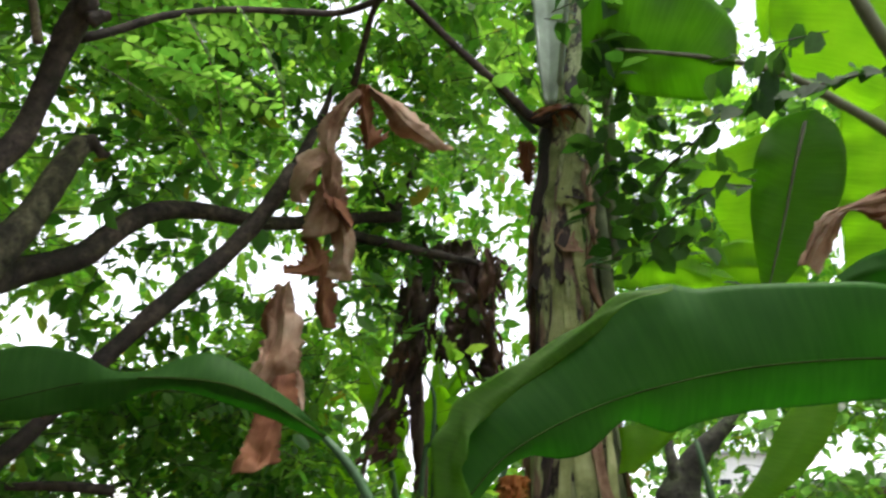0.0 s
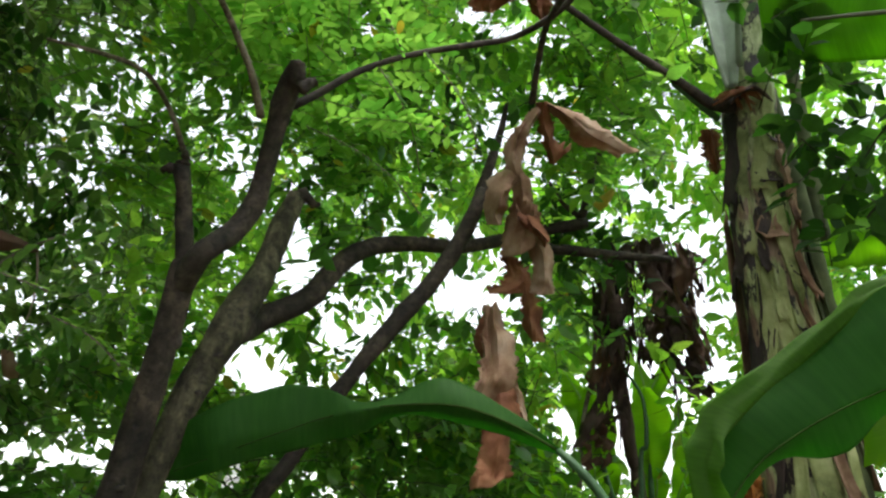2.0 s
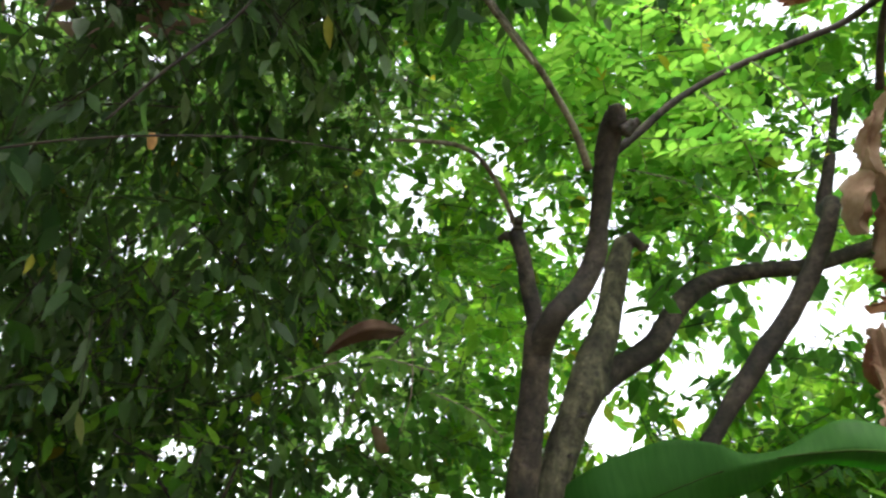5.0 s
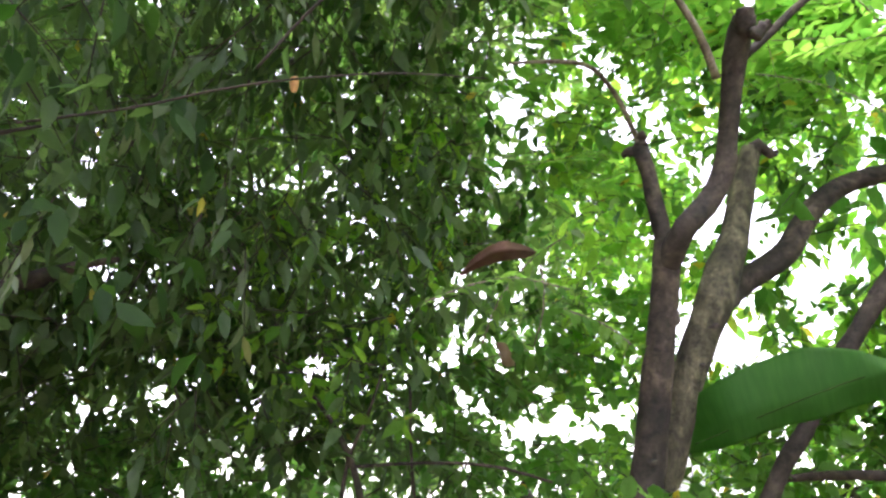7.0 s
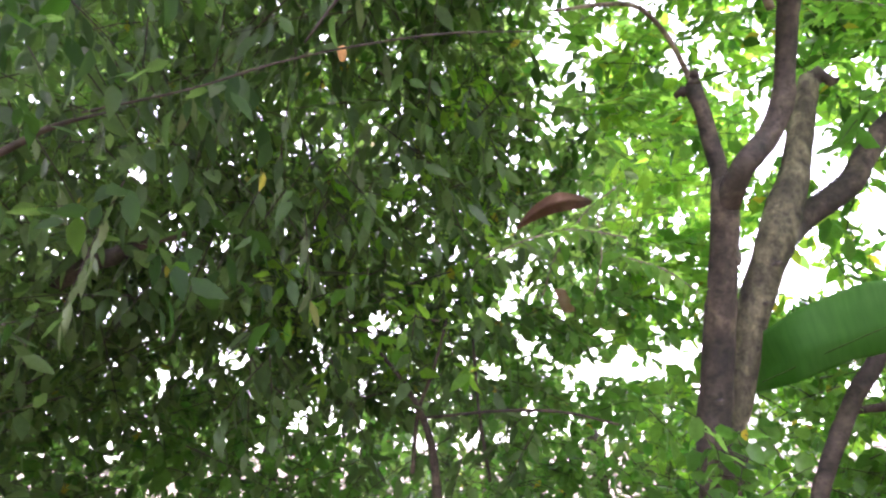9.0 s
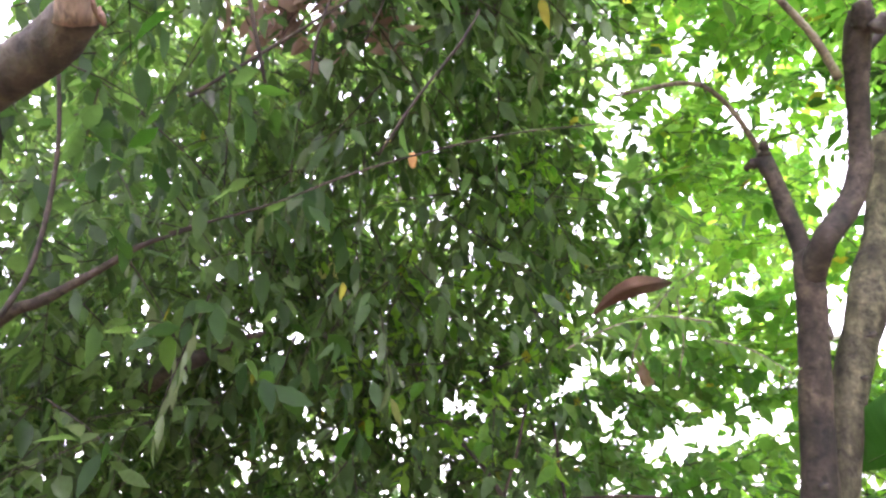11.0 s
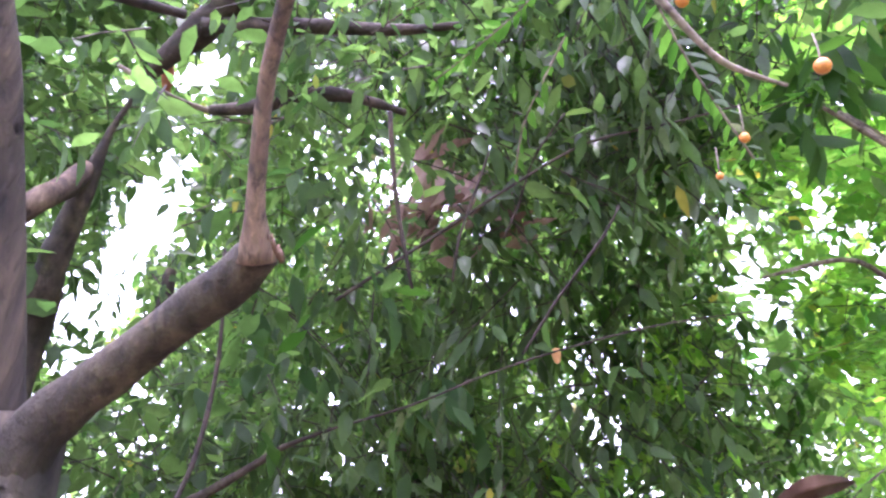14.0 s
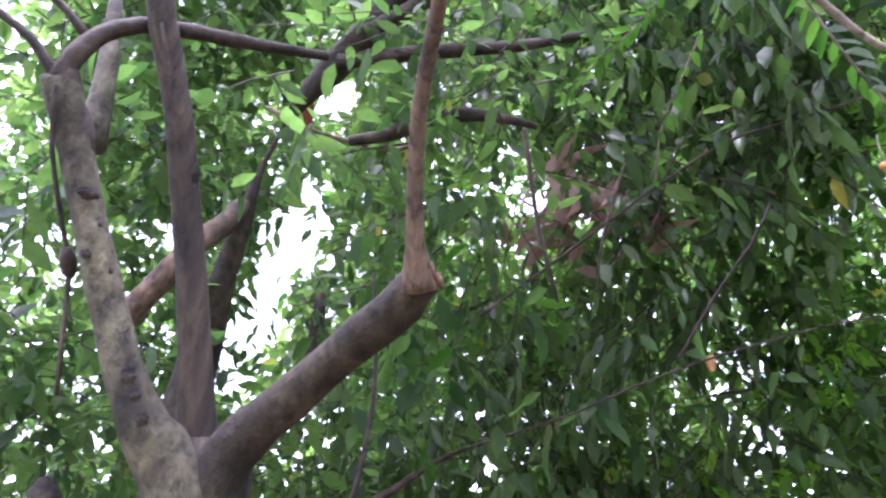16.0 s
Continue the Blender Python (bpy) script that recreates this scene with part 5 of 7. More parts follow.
blade("dead_leaf", [(-0.285, 1.968, 2.830), (-0.233, 2.010, 2.775), (-0.207, 2.045, 2.723), (-0.125, 2.067, 2.697), (-0.085, 2.092, 2.681)], [(-0.274, 1.933, 2.811), (-0.199, 1.963, 2.759), (-0.152, 1.993, 2.718), (-0.095, 2.026, 2.691), (-0.052, 2.064, 2.673)], [(-0.274, 1.975, 2.842), (-0.197, 2.001, 2.817), (-0.133, 2.032, 2.778), (-0.078, 2.075, 2.733), (-0.016, 2.106, 2.706)], DEAD, banana, across=6, along_count=44, folds=0.007, fold_count=2.0, ragged=0.3, wave=0.02)
blade("dead_leaf", [(-0.313, 1.958, 2.839), (-0.317, 1.991, 2.787), (-0.309, 2.029, 2.728), (-0.292, 2.064, 2.673)], [(-0.284, 1.927, 2.818), (-0.287, 1.969, 2.753), (-0.279, 2.002, 2.702), (-0.274, 2.046, 2.651)], [(-0.273, 1.973, 2.846), (-0.268, 2.010, 2.791), (-0.264, 2.043, 2.738), (-0.224, 2.062, 2.715)], DEAD_RED, banana, across=4, along_count=40, folds=0.008, fold_count=2, ragged=0.6, wave=0.015)
# dry leaf caught at the top of the stalk
blade("dead_leaf", [(-0.509, 1.667, 3.341), (-0.516, 1.739, 3.267), (-0.507, 1.825, 3.171), (-0.498, 1.844, 3.149)], [(-0.418, 1.707, 3.346), (-0.419, 1.757, 3.226), (-0.419, 1.806, 3.152), (-0.423, 1.833, 3.118)], [(-0.357, 1.769, 3.335), (-0.311, 1.813, 3.239), (-0.330, 1.838, 3.174), (-0.386, 1.848, 3.158)], DEAD_RED, banana, folds=0.015, fold_count=3, ragged=0.25, wave=0.02)
blade("dead_leaf", [(-0.322, 1.843, 3.257), (-0.323, 1.884, 3.209), (-0.306, 1.921, 3.164)], [(-0.284, 1.867, 3.230), (-0.285, 1.890, 3.167), (-0.283, 1.918, 3.131)], [(-0.241, 1.903, 3.223), (-0.244, 1.928, 3.174), (-0.268, 1.956, 3.139)], DEAD_RED, banana, across=5, folds=0.008, ragged=0.3, wave=0.015)
blade("dead_leaf", [(0.254, 2.567, 3.011), (0.246, 2.602, 2.953), (0.272, 2.642, 2.874)], [(0.274, 2.546, 2.999), (0.282, 2.583, 2.932), (0.295, 2.629, 2.843)], [(0.310, 2.562, 3.010), (0.320, 2.600, 2.942), (0.315, 2.638, 2.873)], DEAD_RED, banana, across=4, folds=0.01, ragged=0.5, wave=0.015)
blade("dead_leaf", [(0.187, 2.629, 1.728), (0.178, 2.633, 1.682), (0.198, 2.635, 1.610)], [(0.233, 2.601, 1.736), (0.236, 2.594, 1.681), (0.242, 2.597, 1.610)], [(0.283, 2.620, 1.730), (0.283, 2.623, 1.685), (0.273, 2.629, 1.612)], dead_material("orange_dead_leaf", (0.4, 0.12, 0.025), (0.58, 0.24, 0.06), (0.66, 0.38, 0.14), 0.5), banana, across=4, folds=0.01, ragged=0.3, wave=0.015)

# ---- a rotten banana plant in the shade ----
rotten = base_point("dead_banana_plant", (*(-0.127, 3.444, 1.654)[:2], 0.0), "collapsed dead banana plant with dark rotten leaves", "banana plant")
limb("false_stem", [(*(-0.127, 3.444, 1.654)[:2], -0.05, 0.09)] + [(-0.103, 3.445, 1.655, 0.036), (-0.121, 3.425, 1.894, 0.03), (-0.154, 3.361, 2.265, 0.032), (-0.160, 3.291, 2.598, 0.04), (-0.158, 3.239, 2.807, 0.04), (-0.152, 3.229, 2.861, 0.02)], DEAD_DARK, rotten, sides=16, rough=0.2)


def rag(top, drop, sway, wide, mat, rng, tilt=0.0):
    """A limp, crumpled strip of dead banana leaf: narrow where it hangs, wider below, torn to points at its end."""
    rows, cols = 44, 13
    seed = rng.uniform(0, 90)
    facing = rng.uniform(-0.6, 0.6)
    side = Vector((math.cos(facing), math.sin(facing), tilt))
    front = Vector((-math.sin(facing), math.cos(facing), 0))
    ends = [1 - rng.uniform(0.0, 0.4) * (0.3 + abs(2 * k / (cols - 1) - 1)) for k in range(cols)]
    verts, uvs, faces = [], [], []
    for i in range(rows):
        v = i / (rows - 1)
        for k in range(cols):
            u = 2 * k / (cols - 1) - 1
            w = v * ends[k]
            half = wide * (0.3 + 0.7 * min(1.0, 2.6 * v)) * (1.0 + 0.55 * noise.noise(Vector((v * 4.5, seed, 3.0 * np.sign(u)))))
            p = Vector(top) + side * (u * half + sway * w * w + 0.03 * noise.noise(Vector((w * 3, seed, 9)))) - Vector((0, 0, drop * w))
            fold = 0.3 * wide * math.sin(3.4 * u + 5 * noise.noise(Vector((w * 2.5, seed, 1)))) + 0.45 * wide * noise.noise(Vector((u * 1.6, w * 5, seed))) + 0.14 * wide * noise.noise(Vector((u * 5, w * 14, seed)))
            verts.append(p + front * fold)
            uvs.append((0.5 + 0.5 * u, v * 2))
    for i in range(rows - 1):
        for k in range(cols - 1):
            rotted = noise.noise(Vector((k * 0.3, i * 0.12, seed + 7))) + 0.25 * noise.noise(Vector((k * 0.9, i * 0.4, seed)))
            if i < 4 or rotted < 0.34 - 0.16 * i / rows:
                faces.append((i * cols + k, i * cols + k + 1, (i + 1) * cols + k + 1, (i + 1) * cols + k))
    ob = put_under(mesh_object("dead_leaf", verts, faces, mat, uvs=uvs), rotten)
    ob.data.set_sharp_from_angle(angle=radians(50))
    mod = ob.modifiers.new("thickness", "SOLIDIFY")
    mod.thickness = 0.0015
    return ob


rag_rng = np.random.default_rng(12)
for x, y, z, drop, sway, wide, mat in ((-0.13, 3.06, 2.80, 0.55, -0.03, 0.075, DEAD_DARK), (-0.17, 3.10, 2.70, 0.42, -0.04, 0.06, DEAD_DARK), (-0.10, 3.13, 2.62, 0.34, 0.05, 0.055, DEAD_DARK), (-0.16, 3.16, 2.42, 0.36, -0.08, 0.07, DEAD_DARK),
                                       (-0.20, 3.12, 2.32, 0.2, -0.06, 0.05, DEAD_BROWN), (-0.17, 3.18, 2.20, 0.3, -0.16, 0.075, DEAD_DARK), (-0.25, 3.17, 2.0, 0.2, -0.1, 0.07, DEAD_BROWN), (-0.14, 3.2, 2.32, 0.42, 0.0, 0.03, DEAD_DARK),
                                       (0.07, 3.08, 2.78, 0.34, 0.04, 0.10, DEAD_DARK), (0.11, 3.12, 2.70, 0.4, 0.0, 0.085, DEAD_DARK), (0.05, 3.16, 2.52, 0.32, -0.04, 0.085, DEAD_DARK), (0.12, 3.18, 2.44, 0.34, 0.06, 0.09, DEAD_DARK),
                                       (0.18, 3.14, 2.46, 0.26, 0.04, 0.045, DEAD_BROWN), (0.0, 3.07, 2.78, 0.16, 0.0, 0.06, DEAD_DARK), (0.2, 3.09, 2.72, 0.24, 0.03, 0.05, DEAD_DARK), (-0.05, 3.1, 2.78, 0.18, 0.02, 0.07, DEAD_DARK),
                                       (0.16, 3.05, 2.74, 0.36, 0.02, 0.045, DEAD_BROWN)):
    rag((x, y, z), 1.1 * drop, sway, 0.95 * wide, mat, rag_rng)
for k in range(34):
    x, z = rag_rng.uniform(-0.18, 0.2), rag_rng.uniform(2.62, 2.8)
    drop, lean = rag_rng.uniform(0.15, 0.45), rag_rng.uniform(-0.16, 0.1)
    limb("dead_strand", [(x, 3.1, z, 0.0035), (x + 0.3 * lean, 3.11, z - 0.5 * drop, 0.003), (x + lean, 3.13, z - drop, 0.0012)], DEAD_DARK, rotten, sides=5, step=0.04)

limb("dead_stalk", [(-0.346, 3.192, 1.745, 0.01035), (-0.314, 3.166, 1.996, 0.01035), (-0.255, 3.153, 2.214, 0.0092), (-0.237, 3.148, 2.339, 0.0069)], TWIG, rotten, sides=8)
limb("green_shoot", [(*(-0.094, 3.158, 1.642)[:2], 0.0, 0.03)] + [(-0.096, 3.156, 1.681, 0.012), (-0.059, 3.136, 1.908, 0.010), (-0.059, 3.118, 2.092, 0.008), (-0.119, 3.115, 2.210, 0.005)], MIDRIB, rotten, sides=10)

# ---- young banana plants in front: two arching leaves ----
young = base_point("young_banana_plant", (*(-0.023, 1.795, 1.280)[:2], 0.0), "young banana plant with one long wavy green leaf", "banana plant")
limb("petiole", [(*(-0.023, 1.795, 1.280)[:2], -0.03, 0.04), (*(-0.023, 1.795, 1.280)[:2], 0.5, 0.03)] + [(-0.023, 1.795, 1.280, 0.021), (-0.111, 1.809, 1.472, 0.0165), (-0.177, 1.805, 1.599, 0.0135), (-0.225, 1.797, 1.669, 0.0118), (-0.289, 1.796, 1.731, 0.0095)], MIDRIB, young, sides=12)
lf = blade("leaf", [(-0.281, 1.796, 1.739), (-0.345, 1.769, 1.787), (-0.403, 1.753, 1.828), (-0.482, 1.727, 1.877), (-0.562, 1.702, 1.904), (-0.633, 1.697, 1.883), (-0.703, 1.692, 1.854), (-0.772, 1.679, 1.850), (-0.849, 1.677, 1.884), (-0.956, 1.674, 1.900), (-1.054, 1.653, 1.880), (-1.155, 1.628, 1.841), (-1.259, 1.641, 1.793), (-1.294, 1.624, 1.749), (-1.319, 1.622, 1.695)], [(-0.283, 1.809, 1.730), (-0.346, 1.773, 1.765), (-0.401, 1.736, 1.793), (-0.477, 1.703, 1.822), (-0.555, 1.681, 1.835), (-0.624, 1.673, 1.837), (-0.692, 1.663, 1.833), (-0.759, 1.651, 1.824), (-0.835, 1.659, 1.813), (-0.936, 1.655, 1.786), (-1.027, 1.643, 1.777), (-1.136, 1.622, 1.743), (-1.249, 1.665, 1.720), (-1.290, 1.631, 1.699), (-1.317, 1.610, 1.683)], [(-0.286, 1.832, 1.726), (-0.352, 1.810, 1.745), (-0.410, 1.785, 1.768), (-0.491, 1.766, 1.788), (-0.574, 1.753, 1.813), (-0.645, 1.742, 1.825), (-0.712, 1.722, 1.807), (-0.777, 1.703, 1.772), (-0.849, 1.700, 1.760), (-0.945, 1.684, 1.733), (-1.031, 1.664, 1.719), (-1.146, 1.656, 1.683), (-1.255, 1.694, 1.669), (-1.293, 1.656, 1.667), (-1.321, 1.623, 1.675)], BLADE, young, across=8, along_count=90, wave=0.008)
limb("midrib", [(-0.283, 1.803, 1.729, 0.005175), (-0.345, 1.767, 1.764, 0.00368), (-0.400, 1.734, 1.793, 0.002875), (-0.477, 1.703, 1.822, 0.002645), (-0.555, 1.681, 1.835, 0.0023), (-0.692, 1.663, 1.833, 0.00207), (-0.835, 1.659, 1.813, 0.00161), (-0.936, 1.655, 1.786, 0.001265), (-1.034, 1.646, 1.755, 0.001035), (-1.235, 1.624, 1.686, 0.00092)], MIDRIB_DARK, lf, sides=8)

broad = base_point("young_banana_plant", (*(1.066, 1.356, 1.509)[:2], 0.0), "young banana plant with one broad arching green leaf", "banana plant")
limb("petiole", [(*(1.066, 1.356, 1.509)[:2], -0.03, 0.05)] + [(1.105, 1.240, 1.647, 0.0345), (1.041, 1.203, 1.747, 0.0299), (0.936, 1.200, 1.808, 0.023), (0.855, 1.212, 1.823, 0.0184)], MIDRIB, broad, sides=12)
broad_leaf = blade("leaf", [(0.856, 1.165, 1.882), (0.742, 1.192, 1.943), (0.640, 1.231, 1.956), (0.512, 1.263, 1.958), (0.445, 1.277, 1.953), (0.404, 1.275, 1.960), (0.341, 1.273, 1.948), (0.295, 1.280, 1.924), (0.249, 1.290, 1.882), (0.208, 1.291, 1.863), (0.167, 1.294, 1.831), (0.106, 1.299, 1.786), (0.057, 1.296, 1.759), (0.022, 1.290, 1.732), (0.004, 1.299, 1.679), (-0.007, 1.307, 1.605)], [(0.868, 1.204, 1.821), (0.741, 1.230, 1.823), (0.629, 1.253, 1.819), (0.500, 1.275, 1.805), (0.434, 1.290, 1.791), (0.394, 1.293, 1.780), (0.333, 1.289, 1.762), (0.288, 1.291, 1.746), (0.243, 1.292, 1.728), (0.203, 1.290, 1.709), (0.164, 1.293, 1.689), (0.126, 1.295, 1.664), (0.097, 1.300, 1.643), (0.074, 1.303, 1.621), (0.050, 1.307, 1.596), (0.034, 1.309, 1.570)], [(0.891, 1.254, 1.780), (0.767, 1.296, 1.769), (0.651, 1.321, 1.756), (0.522, 1.355, 1.741), (0.450, 1.359, 1.723), (0.408, 1.363, 1.704), (0.358, 1.363, 1.719), (0.319, 1.348, 1.722), (0.280, 1.338, 1.690), (0.244, 1.337, 1.662), (0.199, 1.334, 1.650), (0.160, 1.339, 1.655), (0.129, 1.332, 1.645), (0.100, 1.336, 1.625), (0.062, 1.342, 1.582), (0.038, 1.332, 1.553)], BLADE, broad, across=12, along_count=100, wave=0.006)
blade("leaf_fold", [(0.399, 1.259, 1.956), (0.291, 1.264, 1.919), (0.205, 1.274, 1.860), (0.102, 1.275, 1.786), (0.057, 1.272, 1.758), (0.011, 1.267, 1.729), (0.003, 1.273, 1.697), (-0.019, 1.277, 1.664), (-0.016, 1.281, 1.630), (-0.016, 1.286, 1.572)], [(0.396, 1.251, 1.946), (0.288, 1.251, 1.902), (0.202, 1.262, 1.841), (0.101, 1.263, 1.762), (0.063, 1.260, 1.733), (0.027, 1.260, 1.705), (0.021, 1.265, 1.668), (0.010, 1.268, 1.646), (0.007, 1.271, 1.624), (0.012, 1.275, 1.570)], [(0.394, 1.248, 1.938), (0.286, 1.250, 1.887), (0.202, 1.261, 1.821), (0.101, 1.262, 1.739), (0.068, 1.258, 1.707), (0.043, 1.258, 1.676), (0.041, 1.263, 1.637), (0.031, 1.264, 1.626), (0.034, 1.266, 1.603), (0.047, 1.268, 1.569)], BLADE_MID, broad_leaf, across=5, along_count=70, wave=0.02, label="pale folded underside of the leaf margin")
limb("midrib", [(0.864, 1.199, 1.820, 0.0046), (0.740, 1.228, 1.823, 0.002645), (0.628, 1.251, 1.819, 0.00207), (0.499, 1.273, 1.804, 0.00184), (0.332, 1.287, 1.762, 0.00161), (0.203, 1.288, 1.709, 0.001265), (0.097, 1.297, 1.643, 0.001035), (0.034, 1.306, 1.570, 0.00092)], MIDRIB_DARK, broad_leaf, sides=8)

# ---- bright banana plants beside the tall one ----
clump = base_point("banana_plant", (*(1.707, 2.449, 1.672)[:2], 0.0), "leafy banana plant with broad backlit leaves", "banana plant")
limb("false_stem", [(*(1.707, 2.449, 1.672)[:2], -0.05, 0.13)] + [(1.726, 2.418, 1.841, 0.1265), (1.770, 2.320, 2.380, 0.115), (1.764, 2.254, 2.704, 0.092)], STEM, clump, sides=20)
limb("midrib", [(1.635, 2.05, 2.56, 0.027), (1.468, 2.023, 2.685, 0.0211), (1.348, 2.008, 2.763, 0.0177), (1.234, 1.995, 2.834, 0.0161), (1.041, 1.971, 2.933, 0.0126), (0.848, 1.967, 2.980, 0.0091), (0.671, 1.973, 3.003, 0.0073), (0.510, 1.982, 3.019, 0.0055)], MIDRIB_BROWN, clump, sides=10)
limb("midrib", [(1.186, 1.815, 3.190, 0.0176), (1.241, 1.842, 3.126, 0.0211), (1.296, 1.875, 3.046, 0.0247), (1.388, 1.921, 2.935, 0.0282), (1.62, 2.08, 2.60, 0.034)], MIDRIB_BROWN, clump, sides=10)
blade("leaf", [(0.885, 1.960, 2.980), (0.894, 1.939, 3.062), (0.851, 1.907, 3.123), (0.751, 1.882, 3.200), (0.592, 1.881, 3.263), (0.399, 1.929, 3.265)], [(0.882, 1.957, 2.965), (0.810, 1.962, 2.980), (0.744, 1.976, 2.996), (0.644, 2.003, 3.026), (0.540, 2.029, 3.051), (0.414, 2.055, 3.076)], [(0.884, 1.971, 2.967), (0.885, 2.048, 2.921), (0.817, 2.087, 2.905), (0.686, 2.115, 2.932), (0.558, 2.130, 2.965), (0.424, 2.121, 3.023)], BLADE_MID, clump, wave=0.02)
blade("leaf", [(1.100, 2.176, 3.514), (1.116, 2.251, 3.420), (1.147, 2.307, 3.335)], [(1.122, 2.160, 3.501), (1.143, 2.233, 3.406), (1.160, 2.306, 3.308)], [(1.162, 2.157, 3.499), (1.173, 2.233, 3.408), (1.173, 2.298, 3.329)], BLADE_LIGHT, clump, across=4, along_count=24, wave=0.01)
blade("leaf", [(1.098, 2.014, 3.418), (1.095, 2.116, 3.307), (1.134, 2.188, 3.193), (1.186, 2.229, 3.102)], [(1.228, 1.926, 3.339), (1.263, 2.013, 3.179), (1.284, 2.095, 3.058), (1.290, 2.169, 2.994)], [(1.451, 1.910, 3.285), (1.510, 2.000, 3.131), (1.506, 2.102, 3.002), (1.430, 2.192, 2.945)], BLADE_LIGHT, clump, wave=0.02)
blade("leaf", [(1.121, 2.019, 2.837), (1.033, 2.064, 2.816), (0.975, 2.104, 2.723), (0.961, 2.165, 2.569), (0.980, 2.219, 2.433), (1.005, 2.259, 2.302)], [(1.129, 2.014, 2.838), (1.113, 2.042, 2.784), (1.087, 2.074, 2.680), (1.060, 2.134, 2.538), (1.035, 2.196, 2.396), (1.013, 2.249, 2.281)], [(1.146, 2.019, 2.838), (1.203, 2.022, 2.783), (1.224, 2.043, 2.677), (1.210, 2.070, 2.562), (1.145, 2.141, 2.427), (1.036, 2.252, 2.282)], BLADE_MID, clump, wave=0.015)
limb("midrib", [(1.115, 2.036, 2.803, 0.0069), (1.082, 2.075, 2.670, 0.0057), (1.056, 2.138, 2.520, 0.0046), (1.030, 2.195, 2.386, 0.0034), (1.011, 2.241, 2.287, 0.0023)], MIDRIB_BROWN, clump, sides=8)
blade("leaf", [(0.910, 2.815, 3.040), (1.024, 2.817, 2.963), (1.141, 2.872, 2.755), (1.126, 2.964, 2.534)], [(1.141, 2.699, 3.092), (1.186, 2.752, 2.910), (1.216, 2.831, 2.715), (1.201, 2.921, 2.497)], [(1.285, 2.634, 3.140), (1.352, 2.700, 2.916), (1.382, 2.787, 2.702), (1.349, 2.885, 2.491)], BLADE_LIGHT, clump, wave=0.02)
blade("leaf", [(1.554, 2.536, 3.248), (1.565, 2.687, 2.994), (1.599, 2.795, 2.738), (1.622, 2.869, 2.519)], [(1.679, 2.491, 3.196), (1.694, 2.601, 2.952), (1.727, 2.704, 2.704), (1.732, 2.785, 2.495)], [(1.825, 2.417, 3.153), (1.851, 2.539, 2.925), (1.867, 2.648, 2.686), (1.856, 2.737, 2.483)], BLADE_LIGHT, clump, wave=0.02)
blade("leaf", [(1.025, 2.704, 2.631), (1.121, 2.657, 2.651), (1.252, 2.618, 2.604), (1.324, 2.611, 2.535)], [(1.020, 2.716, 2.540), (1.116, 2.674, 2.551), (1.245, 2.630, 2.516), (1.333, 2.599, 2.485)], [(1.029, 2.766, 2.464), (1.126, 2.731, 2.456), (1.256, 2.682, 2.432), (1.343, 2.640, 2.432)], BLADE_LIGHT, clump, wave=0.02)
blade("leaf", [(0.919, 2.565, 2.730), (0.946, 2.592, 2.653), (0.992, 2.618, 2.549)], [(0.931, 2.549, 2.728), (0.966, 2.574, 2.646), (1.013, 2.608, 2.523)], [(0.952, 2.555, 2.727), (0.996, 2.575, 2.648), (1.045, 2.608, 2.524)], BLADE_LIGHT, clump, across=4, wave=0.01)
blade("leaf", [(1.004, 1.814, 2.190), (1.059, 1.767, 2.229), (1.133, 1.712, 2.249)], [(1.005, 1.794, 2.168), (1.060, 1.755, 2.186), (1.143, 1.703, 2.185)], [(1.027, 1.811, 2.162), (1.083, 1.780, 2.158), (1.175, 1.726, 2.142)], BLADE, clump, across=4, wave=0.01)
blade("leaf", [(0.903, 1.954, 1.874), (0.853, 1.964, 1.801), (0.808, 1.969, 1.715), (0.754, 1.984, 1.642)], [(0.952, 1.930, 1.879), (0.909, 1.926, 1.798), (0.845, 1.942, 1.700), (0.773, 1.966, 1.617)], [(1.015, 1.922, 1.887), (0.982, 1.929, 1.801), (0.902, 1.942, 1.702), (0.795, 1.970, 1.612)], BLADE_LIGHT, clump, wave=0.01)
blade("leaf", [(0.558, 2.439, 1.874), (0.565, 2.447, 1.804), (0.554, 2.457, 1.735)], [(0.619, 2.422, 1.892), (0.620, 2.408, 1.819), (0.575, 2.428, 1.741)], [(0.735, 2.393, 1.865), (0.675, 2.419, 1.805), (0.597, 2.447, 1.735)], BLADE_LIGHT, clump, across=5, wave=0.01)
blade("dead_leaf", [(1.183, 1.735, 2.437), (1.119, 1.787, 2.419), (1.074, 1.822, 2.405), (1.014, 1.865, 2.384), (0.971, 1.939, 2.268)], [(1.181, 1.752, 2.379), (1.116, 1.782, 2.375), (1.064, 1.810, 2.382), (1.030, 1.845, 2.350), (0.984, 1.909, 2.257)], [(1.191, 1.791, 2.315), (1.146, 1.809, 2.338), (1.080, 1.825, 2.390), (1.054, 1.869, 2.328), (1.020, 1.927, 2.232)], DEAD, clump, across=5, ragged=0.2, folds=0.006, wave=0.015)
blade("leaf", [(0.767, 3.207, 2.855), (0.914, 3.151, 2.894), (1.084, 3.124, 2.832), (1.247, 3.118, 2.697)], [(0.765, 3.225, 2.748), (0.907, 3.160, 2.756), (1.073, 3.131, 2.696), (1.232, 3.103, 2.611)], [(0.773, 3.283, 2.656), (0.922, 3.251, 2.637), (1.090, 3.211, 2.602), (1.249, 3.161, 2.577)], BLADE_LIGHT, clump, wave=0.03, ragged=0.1)
